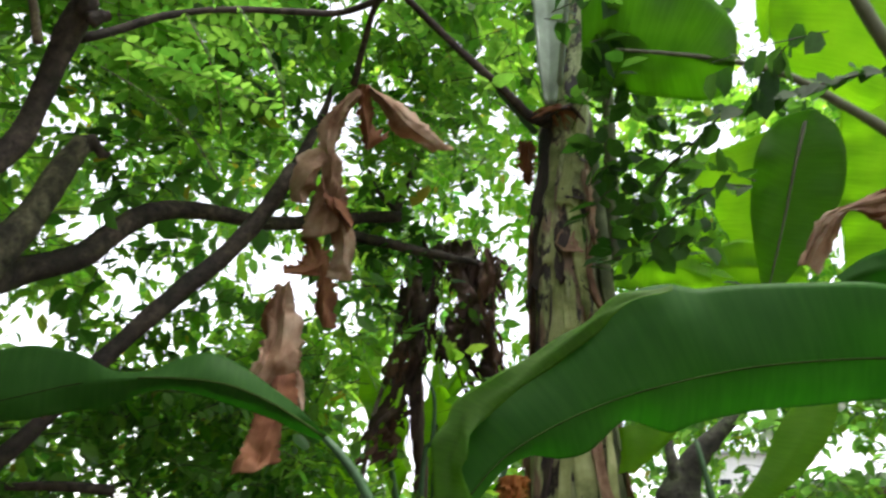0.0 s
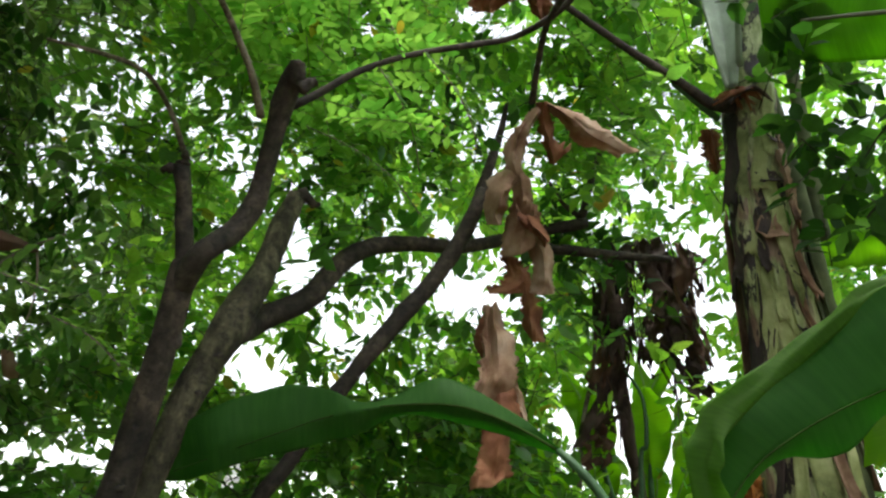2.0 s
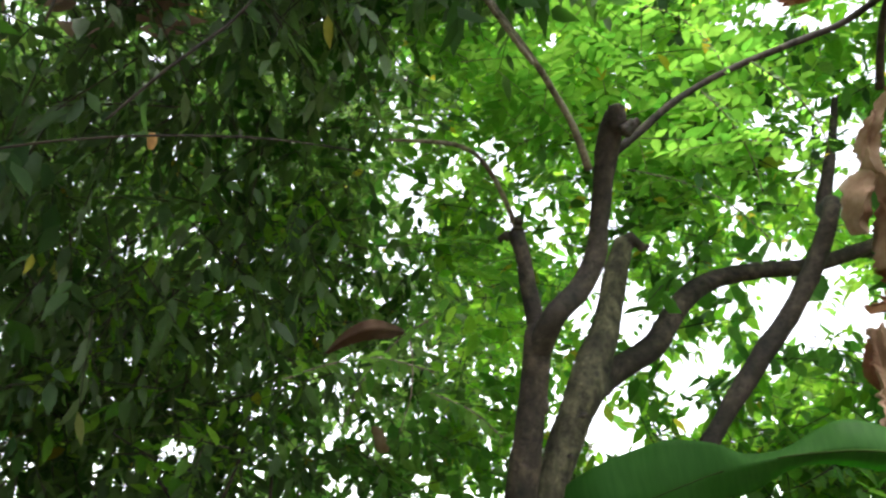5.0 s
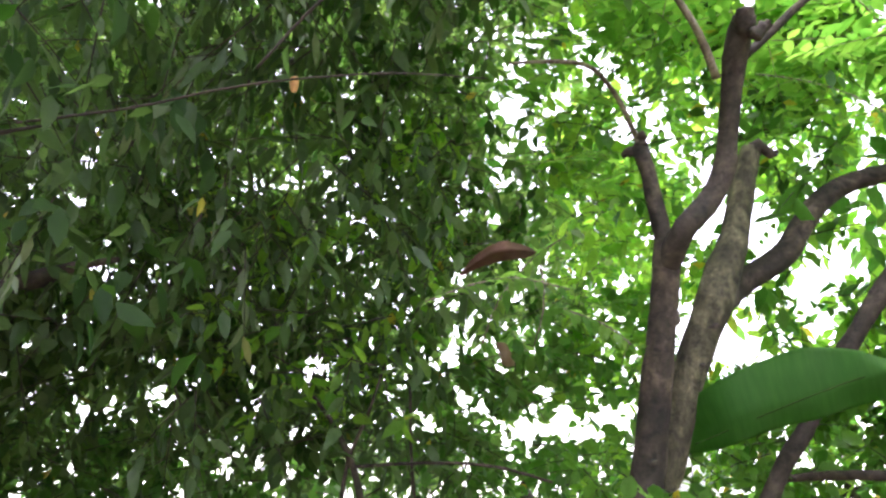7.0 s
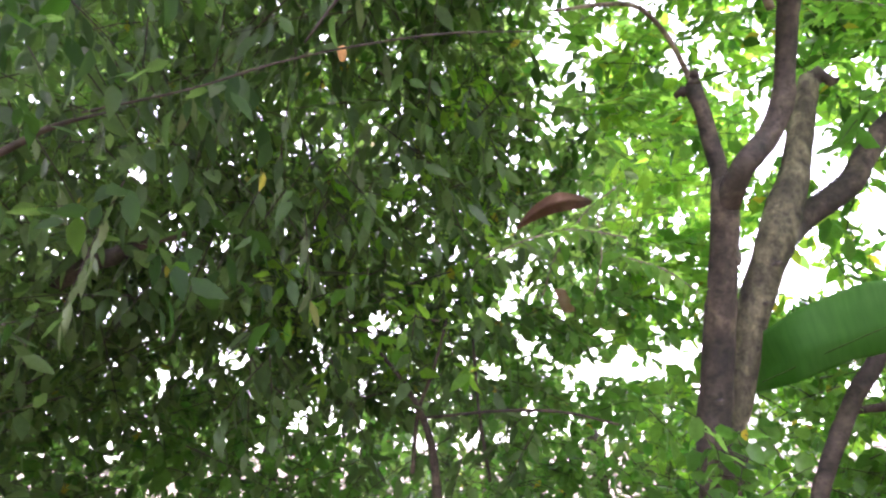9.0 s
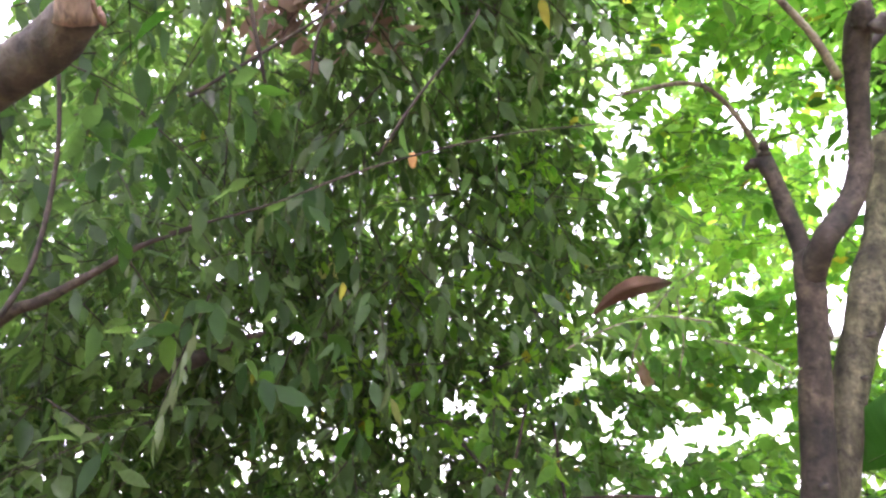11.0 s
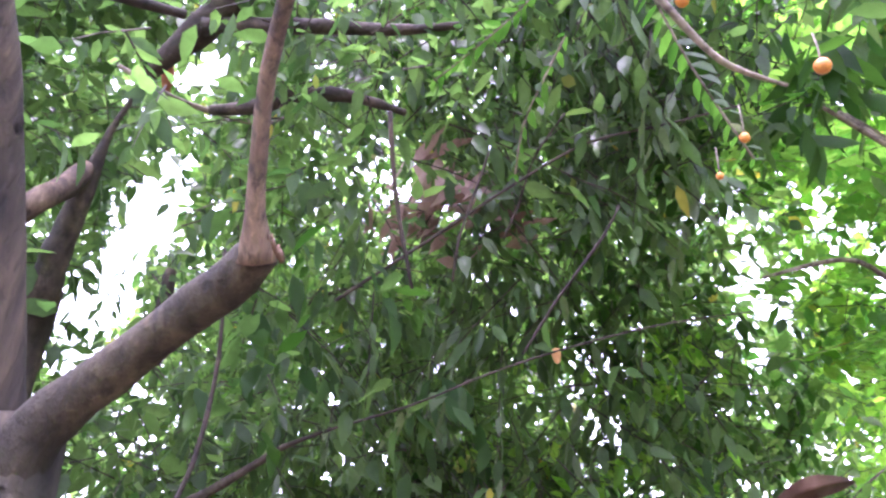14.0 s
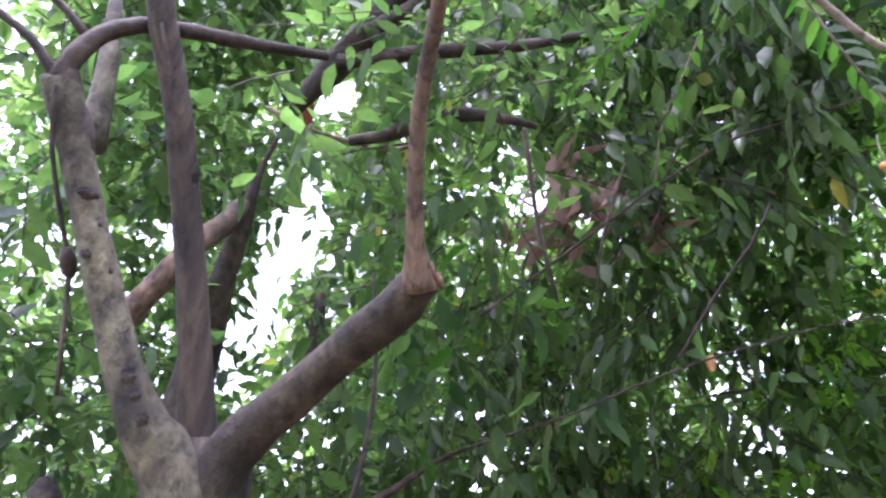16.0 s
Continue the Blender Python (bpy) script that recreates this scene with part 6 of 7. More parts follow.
blade("yellow_leaf", [(-0.182, 2.615, 2.764), (-0.143, 2.603, 2.794), (-0.099, 2.595, 2.816)], [(-0.175, 2.632, 2.748), (-0.134, 2.621, 2.778), (-0.095, 2.607, 2.813)], [(-0.168, 2.627, 2.736), (-0.124, 2.620, 2.754), (-0.092, 2.602, 2.800)], dead_material("yellowed_blade", (0.5, 0.4, 0.05), (0.6, 0.52, 0.09), (0.66, 0.6, 0.16), 0.6), banana, across=4, along_count=20, wave=0.006, label="small yellowed leaf")
sucker = base_point("young_banana_plant", (-0.12, 3.27, 0.0), "bright green banana sucker beside the rotten plant", "banana plant")
limb("petiole", [(-0.12, 3.27, -0.03, 0.04), (-0.12, 3.27, 0.9, 0.028), (-0.112, 3.215, 1.805, 0.013), (-0.105, 3.133, 2.027, 0.006)], MIDRIB, sucker, sides=10, step=0.06)
blade("leaf", [(-0.157, 3.175, 1.802), (-0.194, 3.111, 1.956), (-0.179, 3.064, 2.087), (-0.117, 3.038, 2.186)], [(-0.112, 3.215, 1.805), (-0.107, 3.158, 1.960), (-0.106, 3.108, 2.093), (-0.099, 3.069, 2.199)], [(-0.072, 3.191, 1.803), (-0.003, 3.146, 1.956), (-0.002, 3.097, 2.088), (-0.076, 3.046, 2.186)], BLADE_LIGHT, sucker, across=6, along_count=30, wave=0.012)
limb("petiole", [(-0.12, 3.27, -0.03, 0.04), (-0.12, 3.27, 0.9, 0.028), (0.058, 3.338, 1.563, 0.013), (0.129, 3.305, 1.685, 0.006)], MIDRIB, sucker, sides=10, step=0.06)
blade("leaf", [(-0.000, 3.295, 1.562), (0.025, 3.258, 1.672), (0.103, 3.244, 1.749), (0.222, 3.245, 1.804)], [(0.058, 3.338, 1.563), (0.099, 3.312, 1.651), (0.160, 3.302, 1.707), (0.246, 3.289, 1.785)], [(0.114, 3.320, 1.552), (0.163, 3.308, 1.606), (0.213, 3.297, 1.661), (0.264, 3.273, 1.749)], BLADE_LIGHT, sucker, across=6, along_count=30, wave=0.012)
limb("petiole", [(-0.12, 3.27, -0.03, 0.04), (-0.12, 3.27, 0.9, 0.028), (-0.322, 3.220, 1.875, 0.013), (-0.337, 3.135, 2.085, 0.006)], MIDRIB, sucker, sides=10, step=0.06)
blade("leaf", [(-0.355, 3.185, 1.881), (-0.418, 3.140, 1.989), (-0.410, 3.096, 2.099), (-0.367, 3.051, 2.211)], [(-0.322, 3.220, 1.875), (-0.327, 3.171, 1.997), (-0.343, 3.126, 2.107), (-0.346, 3.081, 2.219)], [(-0.284, 3.185, 1.883), (-0.240, 3.140, 1.995), (-0.256, 3.096, 2.105), (-0.315, 3.051, 2.213)], BLADE_LIGHT, sucker, across=6, along_count=30, wave=0.012)
limb("petiole", [(-0.12, 3.27, -0.03, 0.04), (-0.12, 3.27, 0.9, 0.028), (0.229, 3.252, 1.873, 0.013), (0.273, 3.202, 2.028, 0.006)], MIDRIB, sucker, sides=10, step=0.06)
sucker.location = (-0.06, 3.62, 0.0)


def upright_leaf(foot, tip, half, bow, parent):
    """A young banana leaf that stands up and bows over at its tip, on a pale channelled stalk."""
    foot, tip = Vector(foot), Vector(tip)
    side = Vector((0.93, 0.37 * bow, 0.0))
    mid, rib_low = foot.lerp(tip, 0.5), foot.lerp(tip, 0.12)
    mid += Vector((0.06 * bow, -0.03, 0.05))
    rib = [rib_low, rib_low.lerp(mid, 0.55), mid, mid.lerp(tip, 0.55), tip]
    edges = [[p + side * sg * half * w for p, w in zip(rib, (0.1, 0.8, 1.0, 0.75, 0.04))] for sg in (-1, 1)]
    ob = blade("leaf", [tuple(p) for p in edges[0]], [tuple(p) for p in rib], [tuple(p) for p in edges[1]], BLADE_LIGHT, parent, across=6, along_count=36, wave=0.03, ragged=0.08)
    limb("midrib", [(*rib[0], 0.006), (*rib[2], 0.004), (*rib[4], 0.0012)], PALE_STALK, ob, sides=6)
    limb("petiole", [(parent.location.x, parent.location.y, 0.9, 0.02), (*parent.location.xy.to_3d().lerp(foot, 0.6).xy, 0.6 * foot.z + 0.36, 0.013), (*foot, 0.008), (*rib_low, 0.006)], PALE_STALK, parent, sides=8, label="pale green leaf stalk")


PALE_STALK = plain("pale_green_stalk", (0.3, 0.4, 0.16), 0.5, 0.25, 30)
light_clump = base_point("young_banana_plant", (-0.06, 3.95, 0.0), "pale green young banana plant with upright backlit leaves", "banana plant")
limb("false_stem", [(-0.06, 3.95, -0.03, 0.06), (-0.06, 3.95, 0.5, 0.05), (-0.06, 3.95, 0.95, 0.03)], PALE_STALK, light_clump, sides=12, step=0.1)
for foot, tip, half, bow in (((-0.30, 3.80, 1.72), (-0.42, 3.62, 2.34), 0.10, 1), ((-0.22, 3.86, 1.62), (-0.24, 3.70, 2.22), 0.09, -1), ((-0.12, 3.88, 1.80), (-0.06, 3.66, 2.40), 0.07, 1), ((-0.02, 3.84, 1.90), (0.10, 3.62, 2.38), 0.06, -1),
                             ((0.02, 3.90, 1.62), (0.16, 3.72, 2.10), 0.08, 1), ((-0.40, 3.76, 1.55), (-0.58, 3.60, 2.00), 0.10, -1), ((-0.06, 3.86, 1.55), (-0.10, 3.74, 1.98), 0.07, 1)):
    upright_leaf(foot, tip, half, bow, light_clump)
mossy = base_point("mossy_tree", (*(0.766, 2.775, 1.381)[:2], 0.0), "short dark mossy tree trunk behind the banana plants", "tree")
limb("trunk", [(*(0.766, 2.775, 1.381)[:2], -0.05, 0.1), (*(0.766, 2.775, 1.381)[:2], 0.6, 0.085)] + [(0.777, 2.774, 1.451, 0.08625), (0.804, 2.765, 1.595, 0.0759), (0.850, 2.742, 1.744, 0.0644), (0.903, 2.714, 1.840, 0.0414), (0.992, 2.694, 1.930, 0.0276), (1.085, 2.680, 2.016, 0.0184), (1.201, 2.675, 2.104, 0.0115)], MOSSY, mossy, knots=10, rough=0.14)
limb("branch", [(0.826, 2.726, 1.742, 0.0345), (0.807, 2.724, 1.818, 0.023), (0.802, 2.739, 1.898, 0.0138), (0.796, 2.725, 1.995, 0.0092)], MOSSY, mossy, sides=10, rough=0.12)
limb("climbing_stalk", [(0.907, 2.611, 1.558, 0.01265), (0.898, 2.609, 1.679, 0.01265), (0.877, 2.607, 1.786, 0.01035), (0.867, 2.624, 1.872, 0.0069)], MIDRIB, mossy, sides=8)

# ---- neighbouring buildings seen through the leaves ----
def box(name, lo, hi, mat, parent, bevel=0.006):
    bm = bmesh.new()
    bmesh.ops.create_cube(bm, size=1.0)
    size = Vector(hi) - Vector(lo)
    for v in bm.verts:
        v.co = Vector((v.co.x * size.x, v.co.y * size.y, v.co.z * size.z))
    bmesh.ops.bevel(bm, geom=list(bm.edges), offset=bevel, segments=2, affect="EDGES")
    me = bpy.data.meshes.new(name)
    bm.to_mesh(me), bm.free()
    me.materials.append(mat)
    ob = new(name, me)
    ob.location = (Vector(lo) + Vector(hi)) / 2
    ob.parent = parent
    return ob


shed = base_point("garden_shed", (3.9, 8.0, 0.0), "low shed with a pale corrugated roof and red fascia", "shed")
shed.rotation_euler = (0, 0, math.atan2(-2.36, 0.59))
# along its own x: the eaves; y: towards the garden's far side
box("wall", (-1.6, 0.15, -0.02), (3.0, 0.3, 2.02), plain("cream_wall", (0.55, 0.5, 0.42), 0.8, 0.15, 5), shed)
box("fascia", (-1.8, -0.05, 2.03), (3.2, -0.01, 2.2), ROOF_MAT, shed)
box("gutter", (-1.8, -0.13, 2.0), (3.2, -0.06, 2.05), GREY, shed)


def corrugated(parent):
    verts, faces = [], []
    cols, rows = 280, 6
    for k in range(rows + 1):
        for i in range(cols + 1):
            x = -1.85 + 5.1 * i / cols
            verts.append((x, -0.1 + 3.0 * k / rows, 2.255 + 0.035 * math.sin(x * 2 * math.pi / 0.14) + 0.08 * k / rows))
    for k in range(rows):
        for i in range(cols):
            a = k * (cols + 1) + i
            faces.append((a, a + 1, a + cols + 2, a + cols + 1))
    ob = mesh_object("roof", verts, faces, WHITE, parent)
    mod = ob.modifiers.new("thickness", "SOLIDIFY")
    mod.thickness = 0.012
    return tagged(ob, "pale corrugated roof sheet")


corrugated(shed)
white_house = base_point("white_house", (*(4.914, 12.839, 2.706)[:2], 0.0), "small white rendered house with a dark window", "house")
white_house.rotation_euler = (0, 0, radians(-21))
box("wall", (-0.75, 0, -0.02), (0.6, 0.12, 3.12), WHITE, white_house)
box("roof", (-0.85, -0.12, 3.12), (0.7, 1.6, 3.17), GREY, white_house)
box("window", (-0.32, -0.02, 2.62), (-0.14, 0.02, 2.72), plain("dark_window", (0.03, 0.035, 0.04), 0.2, 0.1), white_house)
boarded = base_point("boarded_house", (*(-5.461, 9.282, 4.003)[:2], 0.0), "white boarded house behind the trees", "house")
boarded.rotation_euler = (0, 0, radians(30))
box("wall", (-0.45, 0.03, -0.02), (0.45, 0.15, 3.52), WHITE, boarded)
box("roof", (-0.5, -0.06, 3.52), (0.5, 1.6, 3.55), WHITE, boarded)
first_board = box("siding_board", (-0.45, -0.012, 1.9), (0.45, 0.028, 2.045), WHITE, boarded, bevel=0.01)
for k in range(1, 10):
    other = new("siding_board", first_board.data)
    other.location = first_board.location + Vector((0, 0, 0.15 * k))
    other.parent = boarded

FENCE_WOOD = bark_material("weathered_fence_wood", (0.2, 0.18, 0.16), (0.32, 0.3, 0.27), (0.48, 0.45, 0.42), (0.2, 1, 1))
fence = base_point("garden_fence", (*(-1.331, 2.052, 1.366)[:2], 0.0), "weathered grey wooden fence below the shrubs", "fence")
fence.rotation_euler = (0, 0, radians(22))
for x in (-0.3, 0.45):
    box("post", (x, -0.03, -0.03), (x + 0.05, 0.03, 1.33), FENCE_WOOD, fence)
for z in (0.5, 0.95, 1.31):
    box("rail", (-0.14, -0.05, z), (0.75, -0.032, z + 0.02), FENCE_WOOD, fence)
for z in (1.3, 1.325, 1.35):
    box("rail", (-0.42, -0.05, z), (-0.3, -0.03, z + 0.016), FENCE_WOOD, fence)


# ---- foliage of the trees ----
crown(glossy, [(43, 82, 30, 54, 1.8, 2.6, 0.5), (43, 82, 6, 30, 1.8, 2.6, 0.35), (45, 65, 17, 48, 1.9, 2.6, 0.42), (60, 92, 32, 56, 1.9, 3.2, 0.45), (60, 92, 10, 32, 1.9, 3.2, 0.3), (40, 64, 36, 58, 1.6, 2.2, 0.3), (44, 66, 2, 30, 2.0, 2.8, 0.35)], 11, LEAF_DARK, BARK_DARK, length=0.3, leaf=0.068, shape="lance", droop=0.8, spread=0.7, clump=2.6, contrast=2.2)
crown(glossy, [(43, 84, 32, 56, 1.7, 2.6, 0.5), (43, 84, 12, 32, 1.7, 2.6, 0.35), (40, 64, 34, 58, 1.6, 2.2, 0.5)], 14, LEAF_DARK, BARK_DARK, name="hanging_leaf_mass", length=0.34, leaf=0.078, shape="long", droop=1.2, spread=0.5, clump=2.2, contrast=2.2)
crown(glossy, [(42, 62, 31, 48, 1.65, 2.1, 0.32), (50, 80, 12, 36, 1.7, 2.2, 0.12)], 18, LEAF_PALE, BARK_DARK, name="hanging_leaf_mass", length=0.3, leaf=0.07, shape="long", droop=1.4, spread=0.4, clump=2.4, contrast=2.0)
# lit leaf copy brightens the dark tree where light comes through
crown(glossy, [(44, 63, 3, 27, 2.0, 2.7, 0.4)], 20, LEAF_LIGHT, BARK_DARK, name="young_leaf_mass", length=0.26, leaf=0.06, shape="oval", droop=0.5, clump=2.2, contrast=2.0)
crown(glossy, [(19, 46, 40.5, 60, 1.9, 2.7, 1.5)], 15, LEAF_DARK, BARK_DARK, name="hanging_leaf_mass", length=0.34, leaf=0.085, shape="long", droop=1.0, spread=0.6, clump=2.2, contrast=2.2)
crown(glossy, [(44, 88, -4, 14, 2.4, 3.6, 1.0), (50, 86, 2, 18, 2.6, 3.4, 0.5), (62, 88, 14, 34, 2.4, 3.2, 0.35), (40, 68, 30, 58, 2.2, 3.2, 0.9)], 12, LEAF_DARK, BARK_DARK, name="leaf_mass", length=0.34, leaf=0.075, shape="lance", droop=0.7, clump=1.2)
crown(glossy, [(42, 90, 2, 56, 2.7, 3.9, 1.7), (46, 76, 8, 30, 2.8, 3.6, 0.4)], 13, LEAF_MUTED, BARK_DARK, name="young_leaf_mass", length=0.32, leaf=0.07, shape="lance", droop=0.6, clump=1.2)
# leaves overhead, out of view, added to shade the crowns below
crown(glossy, [(14, 128, 57, 86, 2.6, 3.6, 0.9), (76, 134, 54, 88, 2.2, 3.0, 0.9)], 17, LEAF_DARK, BARK_DARK, name="leaf_mass", length=0.36, leaf=0.09, shape="lance", droop=0.6, gaps=False, clump=1.4)
feathers(forked, [(6, 38, 28, 46, 2.1, 3.2, 1.5), (18, 35, 22, 47, 2.4, 3.6, 1.3), (-6, 20, 24, 48, 2.9, 3.7, 1.6), (10, 33, 10, 28, 2.6, 3.6, 0.8)], 21, LEAF_FERN, TWIG, leaflet=0.065)
crown(forked, [(-4, 26, 8, 34, 2.8, 3.8, 0.75), (10, 34, 18, 50, 3.0, 4.0, 0.3), (24, 44, 4, 34, 2.8, 3.8, 0.4), (0, 42, 30, 56, 3.2, 4.2, 0.4)], 22, LEAF_MID, BARK_DARK, name="leaf_mass", length=0.3, leaf=0.08, droop=0.4)
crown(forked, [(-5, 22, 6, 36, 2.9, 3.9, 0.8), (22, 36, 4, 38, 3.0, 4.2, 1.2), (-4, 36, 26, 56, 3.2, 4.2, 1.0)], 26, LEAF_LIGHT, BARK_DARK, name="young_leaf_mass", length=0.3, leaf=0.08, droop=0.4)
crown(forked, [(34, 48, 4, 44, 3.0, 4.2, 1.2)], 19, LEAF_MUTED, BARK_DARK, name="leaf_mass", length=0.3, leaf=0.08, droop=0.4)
crown(leaning, [(-3, 23, 18, 40, 2.6, 3.3, 0.45), (-7, 8, 19, 34, 3.3, 3.8, 1.0), (-8, 3, 14, 22, 3.2, 3.7, 0.8)], 27, LEAF_SHADED, BARK_DARK, name="leaf_mass", length=0.3, leaf=0.08, shape="oval", droop=0.5, base=0.25, contrast=3.0, clump=2.4)
crown(leaning, [(0, 34, 12, 24, 2.4, 3.2, 0.35)], 23, LEAF_MID, BARK_DARK, length=0.25, leaf=0.085, shape="round", droop=0.4)
crown(old, [(70, 98, -4, 32, 2.2, 3.0, 0.9), (74, 116, 0, 60, 3.2, 4.4, 1.2), (82, 116, 4, 60, 2.0, 2.8, 0.3)], 24, LEAF_DARK, BARK_DARK, length=0.32, leaf=0.085, shape="oval", droop=0.6)
crown(pruned, [(82, 98, 34, 52, 1.35, 1.7, 0.3), (62, 92, 40, 56, 1.4, 1.8, 0.3)], 28, LEAF_NEAR, BARK_DARK, name="leaf_mass", length=0.22, leaf=0.06, shape="lance", droop=0.6, contrast=2.0, clump=2.5)
crown(pruned, [(80, 116, 24, 56, 1.5, 2.2, 0.2)], 25, LEAF_NEAR, BARK_DARK, length=0.25, leaf=0.07, shape="lance", droop=0.5)
# shaded leaf copy deepens the dark crown; top sectors run past view for shade
crown(glossy, [(38, 58, 28, 46, 2.1, 2.7, 0.55), (30, 52, 39, 54, 2.1, 2.9, 0.6), (22, 72, 43, 62, 2.4, 3.2, 1.0), (38, 54, 24, 46, 2.5, 3.2, 0.7), (46, 66, 0, 20, 2.6, 3.4, 0.45), (36, 48, 6, 26, 2.9, 3.6, 0.6)], 16, LEAF_SHADED, BARK_DARK, name="leaf_mass", length=0.3, leaf=0.075, shape="oval", droop=0.8, clump=2.0)
# first sector is carried up out of view to darken the leaves under it
crown(old, [(94, 122, 28, 60, 2.4, 3.2, 1.7), (97, 124, 10, 28, 2.3, 3.2, 1.6), (84, 97, 6, 20, 2.3, 3.2, 0.8)], 29, LEAF_DARK, BARK_DARK, name="leaf_mass", length=0.28, leaf=0.075, shape="lance", droop=0.5)
crown(old, [(87, 97, 23, 41, 2.2, 3.0, 0.2)], 41, LEAF_NEAR, BARK_DARK, name="leaf_mass", length=0.26, leaf=0.07, shape="lance", droop=0.5, gaps=False, twig_width=0.002)
crown(old, [(100, 122, 10, 22, 2.0, 2.6, 0.7), (102, 120, 6, 26, 1.5, 1.8, 0.35)], 30, LEAF_DARK, BARK_DARK, name="leaf_mass", length=0.28, leaf=0.09, shape="oval", droop=0.5)

def leafy_twig(points, count, size, mat, parent, seed):
    """A thin twig with oval leaves, in turn on both sides."""
    rng = np.random.default_rng(seed)
    stalk = limb("twig", points, BARK_DARK, parent, sides=6)
    line = grown([p[:3] for p in points], 0, 1, count)
    along = np.gradient(line, axis=0)
    along /= np.linalg.norm(along, axis=1)[:, None]
    side = np.cross(along, (0.2, -0.6, 0.75)) * np.where(np.arange(count) % 2, 1.0, -1.0)[:, None]
    v, plan = leaves(line, side + along * 0.4 + rng.normal(size=line.shape) * 0.25, rng.normal(size=line.shape) * 0.3 + np.array((0.1, -0.6, 0.7)), size * rng.uniform(0.7, 1.15, count), "round", rng, 0.3)
    tagged(joined_mesh("foliage", v, plan, mat, stalk), kind="stuff")


shrubs = base_point("shrubbery", (*(-1.224, 3.704, 1.696)[:2], 0.0), "low leafy shrubs growing below the trees", "shrub", kind="stuff")
crown(shrubs, [(0, 46, -6, 9, 2.9, 4.2, 2.0), (-34, -4, -6, 8, 3.2, 4.2, 1.0), (40, 104, -12, 4, 2.8, 4.2, 1.6)], 31, LEAF_MID, BARK_DARK, name="leaf_mass", length=0.25, leaf=0.06, shape="round", droop=0.2)
crown(shrubs, [(-6, 12, 4, 19, 3.2, 3.8, 0.9), (-8, 14, -4, 14, 3.3, 4.2, 1.3)], 34, LEAF_LIGHT, BARK_DARK, name="young_leaf_mass", length=0.3, leaf=0.1, shape="oval", droop=0.4, contrast=2.0)
crown(shrubs, [(0, 38, -7, 8, 2.6, 3.3, 1.1)], 35, LEAF_SHRUB, BARK_DARK, name="young_leaf_mass", length=0.25, leaf=0.06, shape="round", droop=0.12, contrast=2.0)
crown(shrubs, [(14, 29, -5, 7, 2.75, 3.4, 0.8)], 37, LEAF_SHRUB, BARK_DARK, name="young_leaf_mass", length=0.22, leaf=0.065, shape="round", droop=0.2, base=0.7, contrast=0.8)
crown(shrubs, [(26, 33, -8, -0.6, 1.85, 2.05, 1.0)], 38, LEAF_MID, BARK_DARK, name="leaf_mass", length=0.16, leaf=0.055, shape="round", droop=0.2, per=5, gaps=False, base=1.0, contrast=0.3)
vine = base_point("climbing_vine", (*(0.611, 2.449, 1.668)[:2], 0.0), "climbing vine with round dark leaves beside the banana stem", "vine")
crown(vine, [(-32, -12, 25, 42, 3.3, 3.8, 0.6), (-25, -16.5, 16, 30, 2.7, 3.1, 0.7), (-20, -16.5, 28, 40, 2.7, 3.1, 0.8)], 32, LEAF_SHADED, BARK_DARK, name="leaf_mass", length=0.3, leaf=0.08, shape="round", droop=0.3)
crown(vine, [(-24, -18, 18, 35, 2.85, 3.15, 0.9), (-27, -18, 17, 23, 2.6, 2.9, 0.6), (-31, -19, 25, 30, 2.4, 2.8, 0.35)], 39, LEAF_SHADED, BARK_DARK, name="leaf_mass", length=0.24, leaf=0.08, shape="round", droop=0.3, base=0.75, contrast=1.6, clump=3.0)
leafy_twig([(1.210, 1.674, 2.751, 0.0046), (1.095, 1.743, 2.763, 0.0046), (0.960, 1.802, 2.747, 0.004025), (0.825, 1.857, 2.718, 0.002875)], 36, 0.085, LEAF_SHADED, vine, 71)
leafy_twig([(0.816, 1.896, 2.755, 0.00345), (0.733, 1.975, 2.681, 0.00345), (0.659, 2.038, 2.615, 0.00345), (0.599, 2.102, 2.527, 0.00345)], 14, 0.075, LEAF_SHADED, vine, 72)
leafy_twig([(0.915, 2.036, 2.564, 0.00345), (0.823, 2.068, 2.577, 0.00345), (0.731, 2.129, 2.524, 0.00345), (0.635, 2.200, 2.433, 0.00345)], 14, 0.08, LEAF_SHADED, vine, 73)
crown(banana, [(-9, 7, 25, 47, 3.0, 3.6, 1.1)], 36, LEAF_FERN, BARK_DARK, name="leaf_mass", length=0.3, leaf=0.085, shape="oval", droop=0.4, contrast=1.8)
crown(banana, [(-14, 10, 32, 50, 3.3, 3.9, 0.9)], 33, LEAF_LIGHT, BARK_DARK, name="creeper", length=0.3, leaf=0.1, shape="long", droop=0.4)

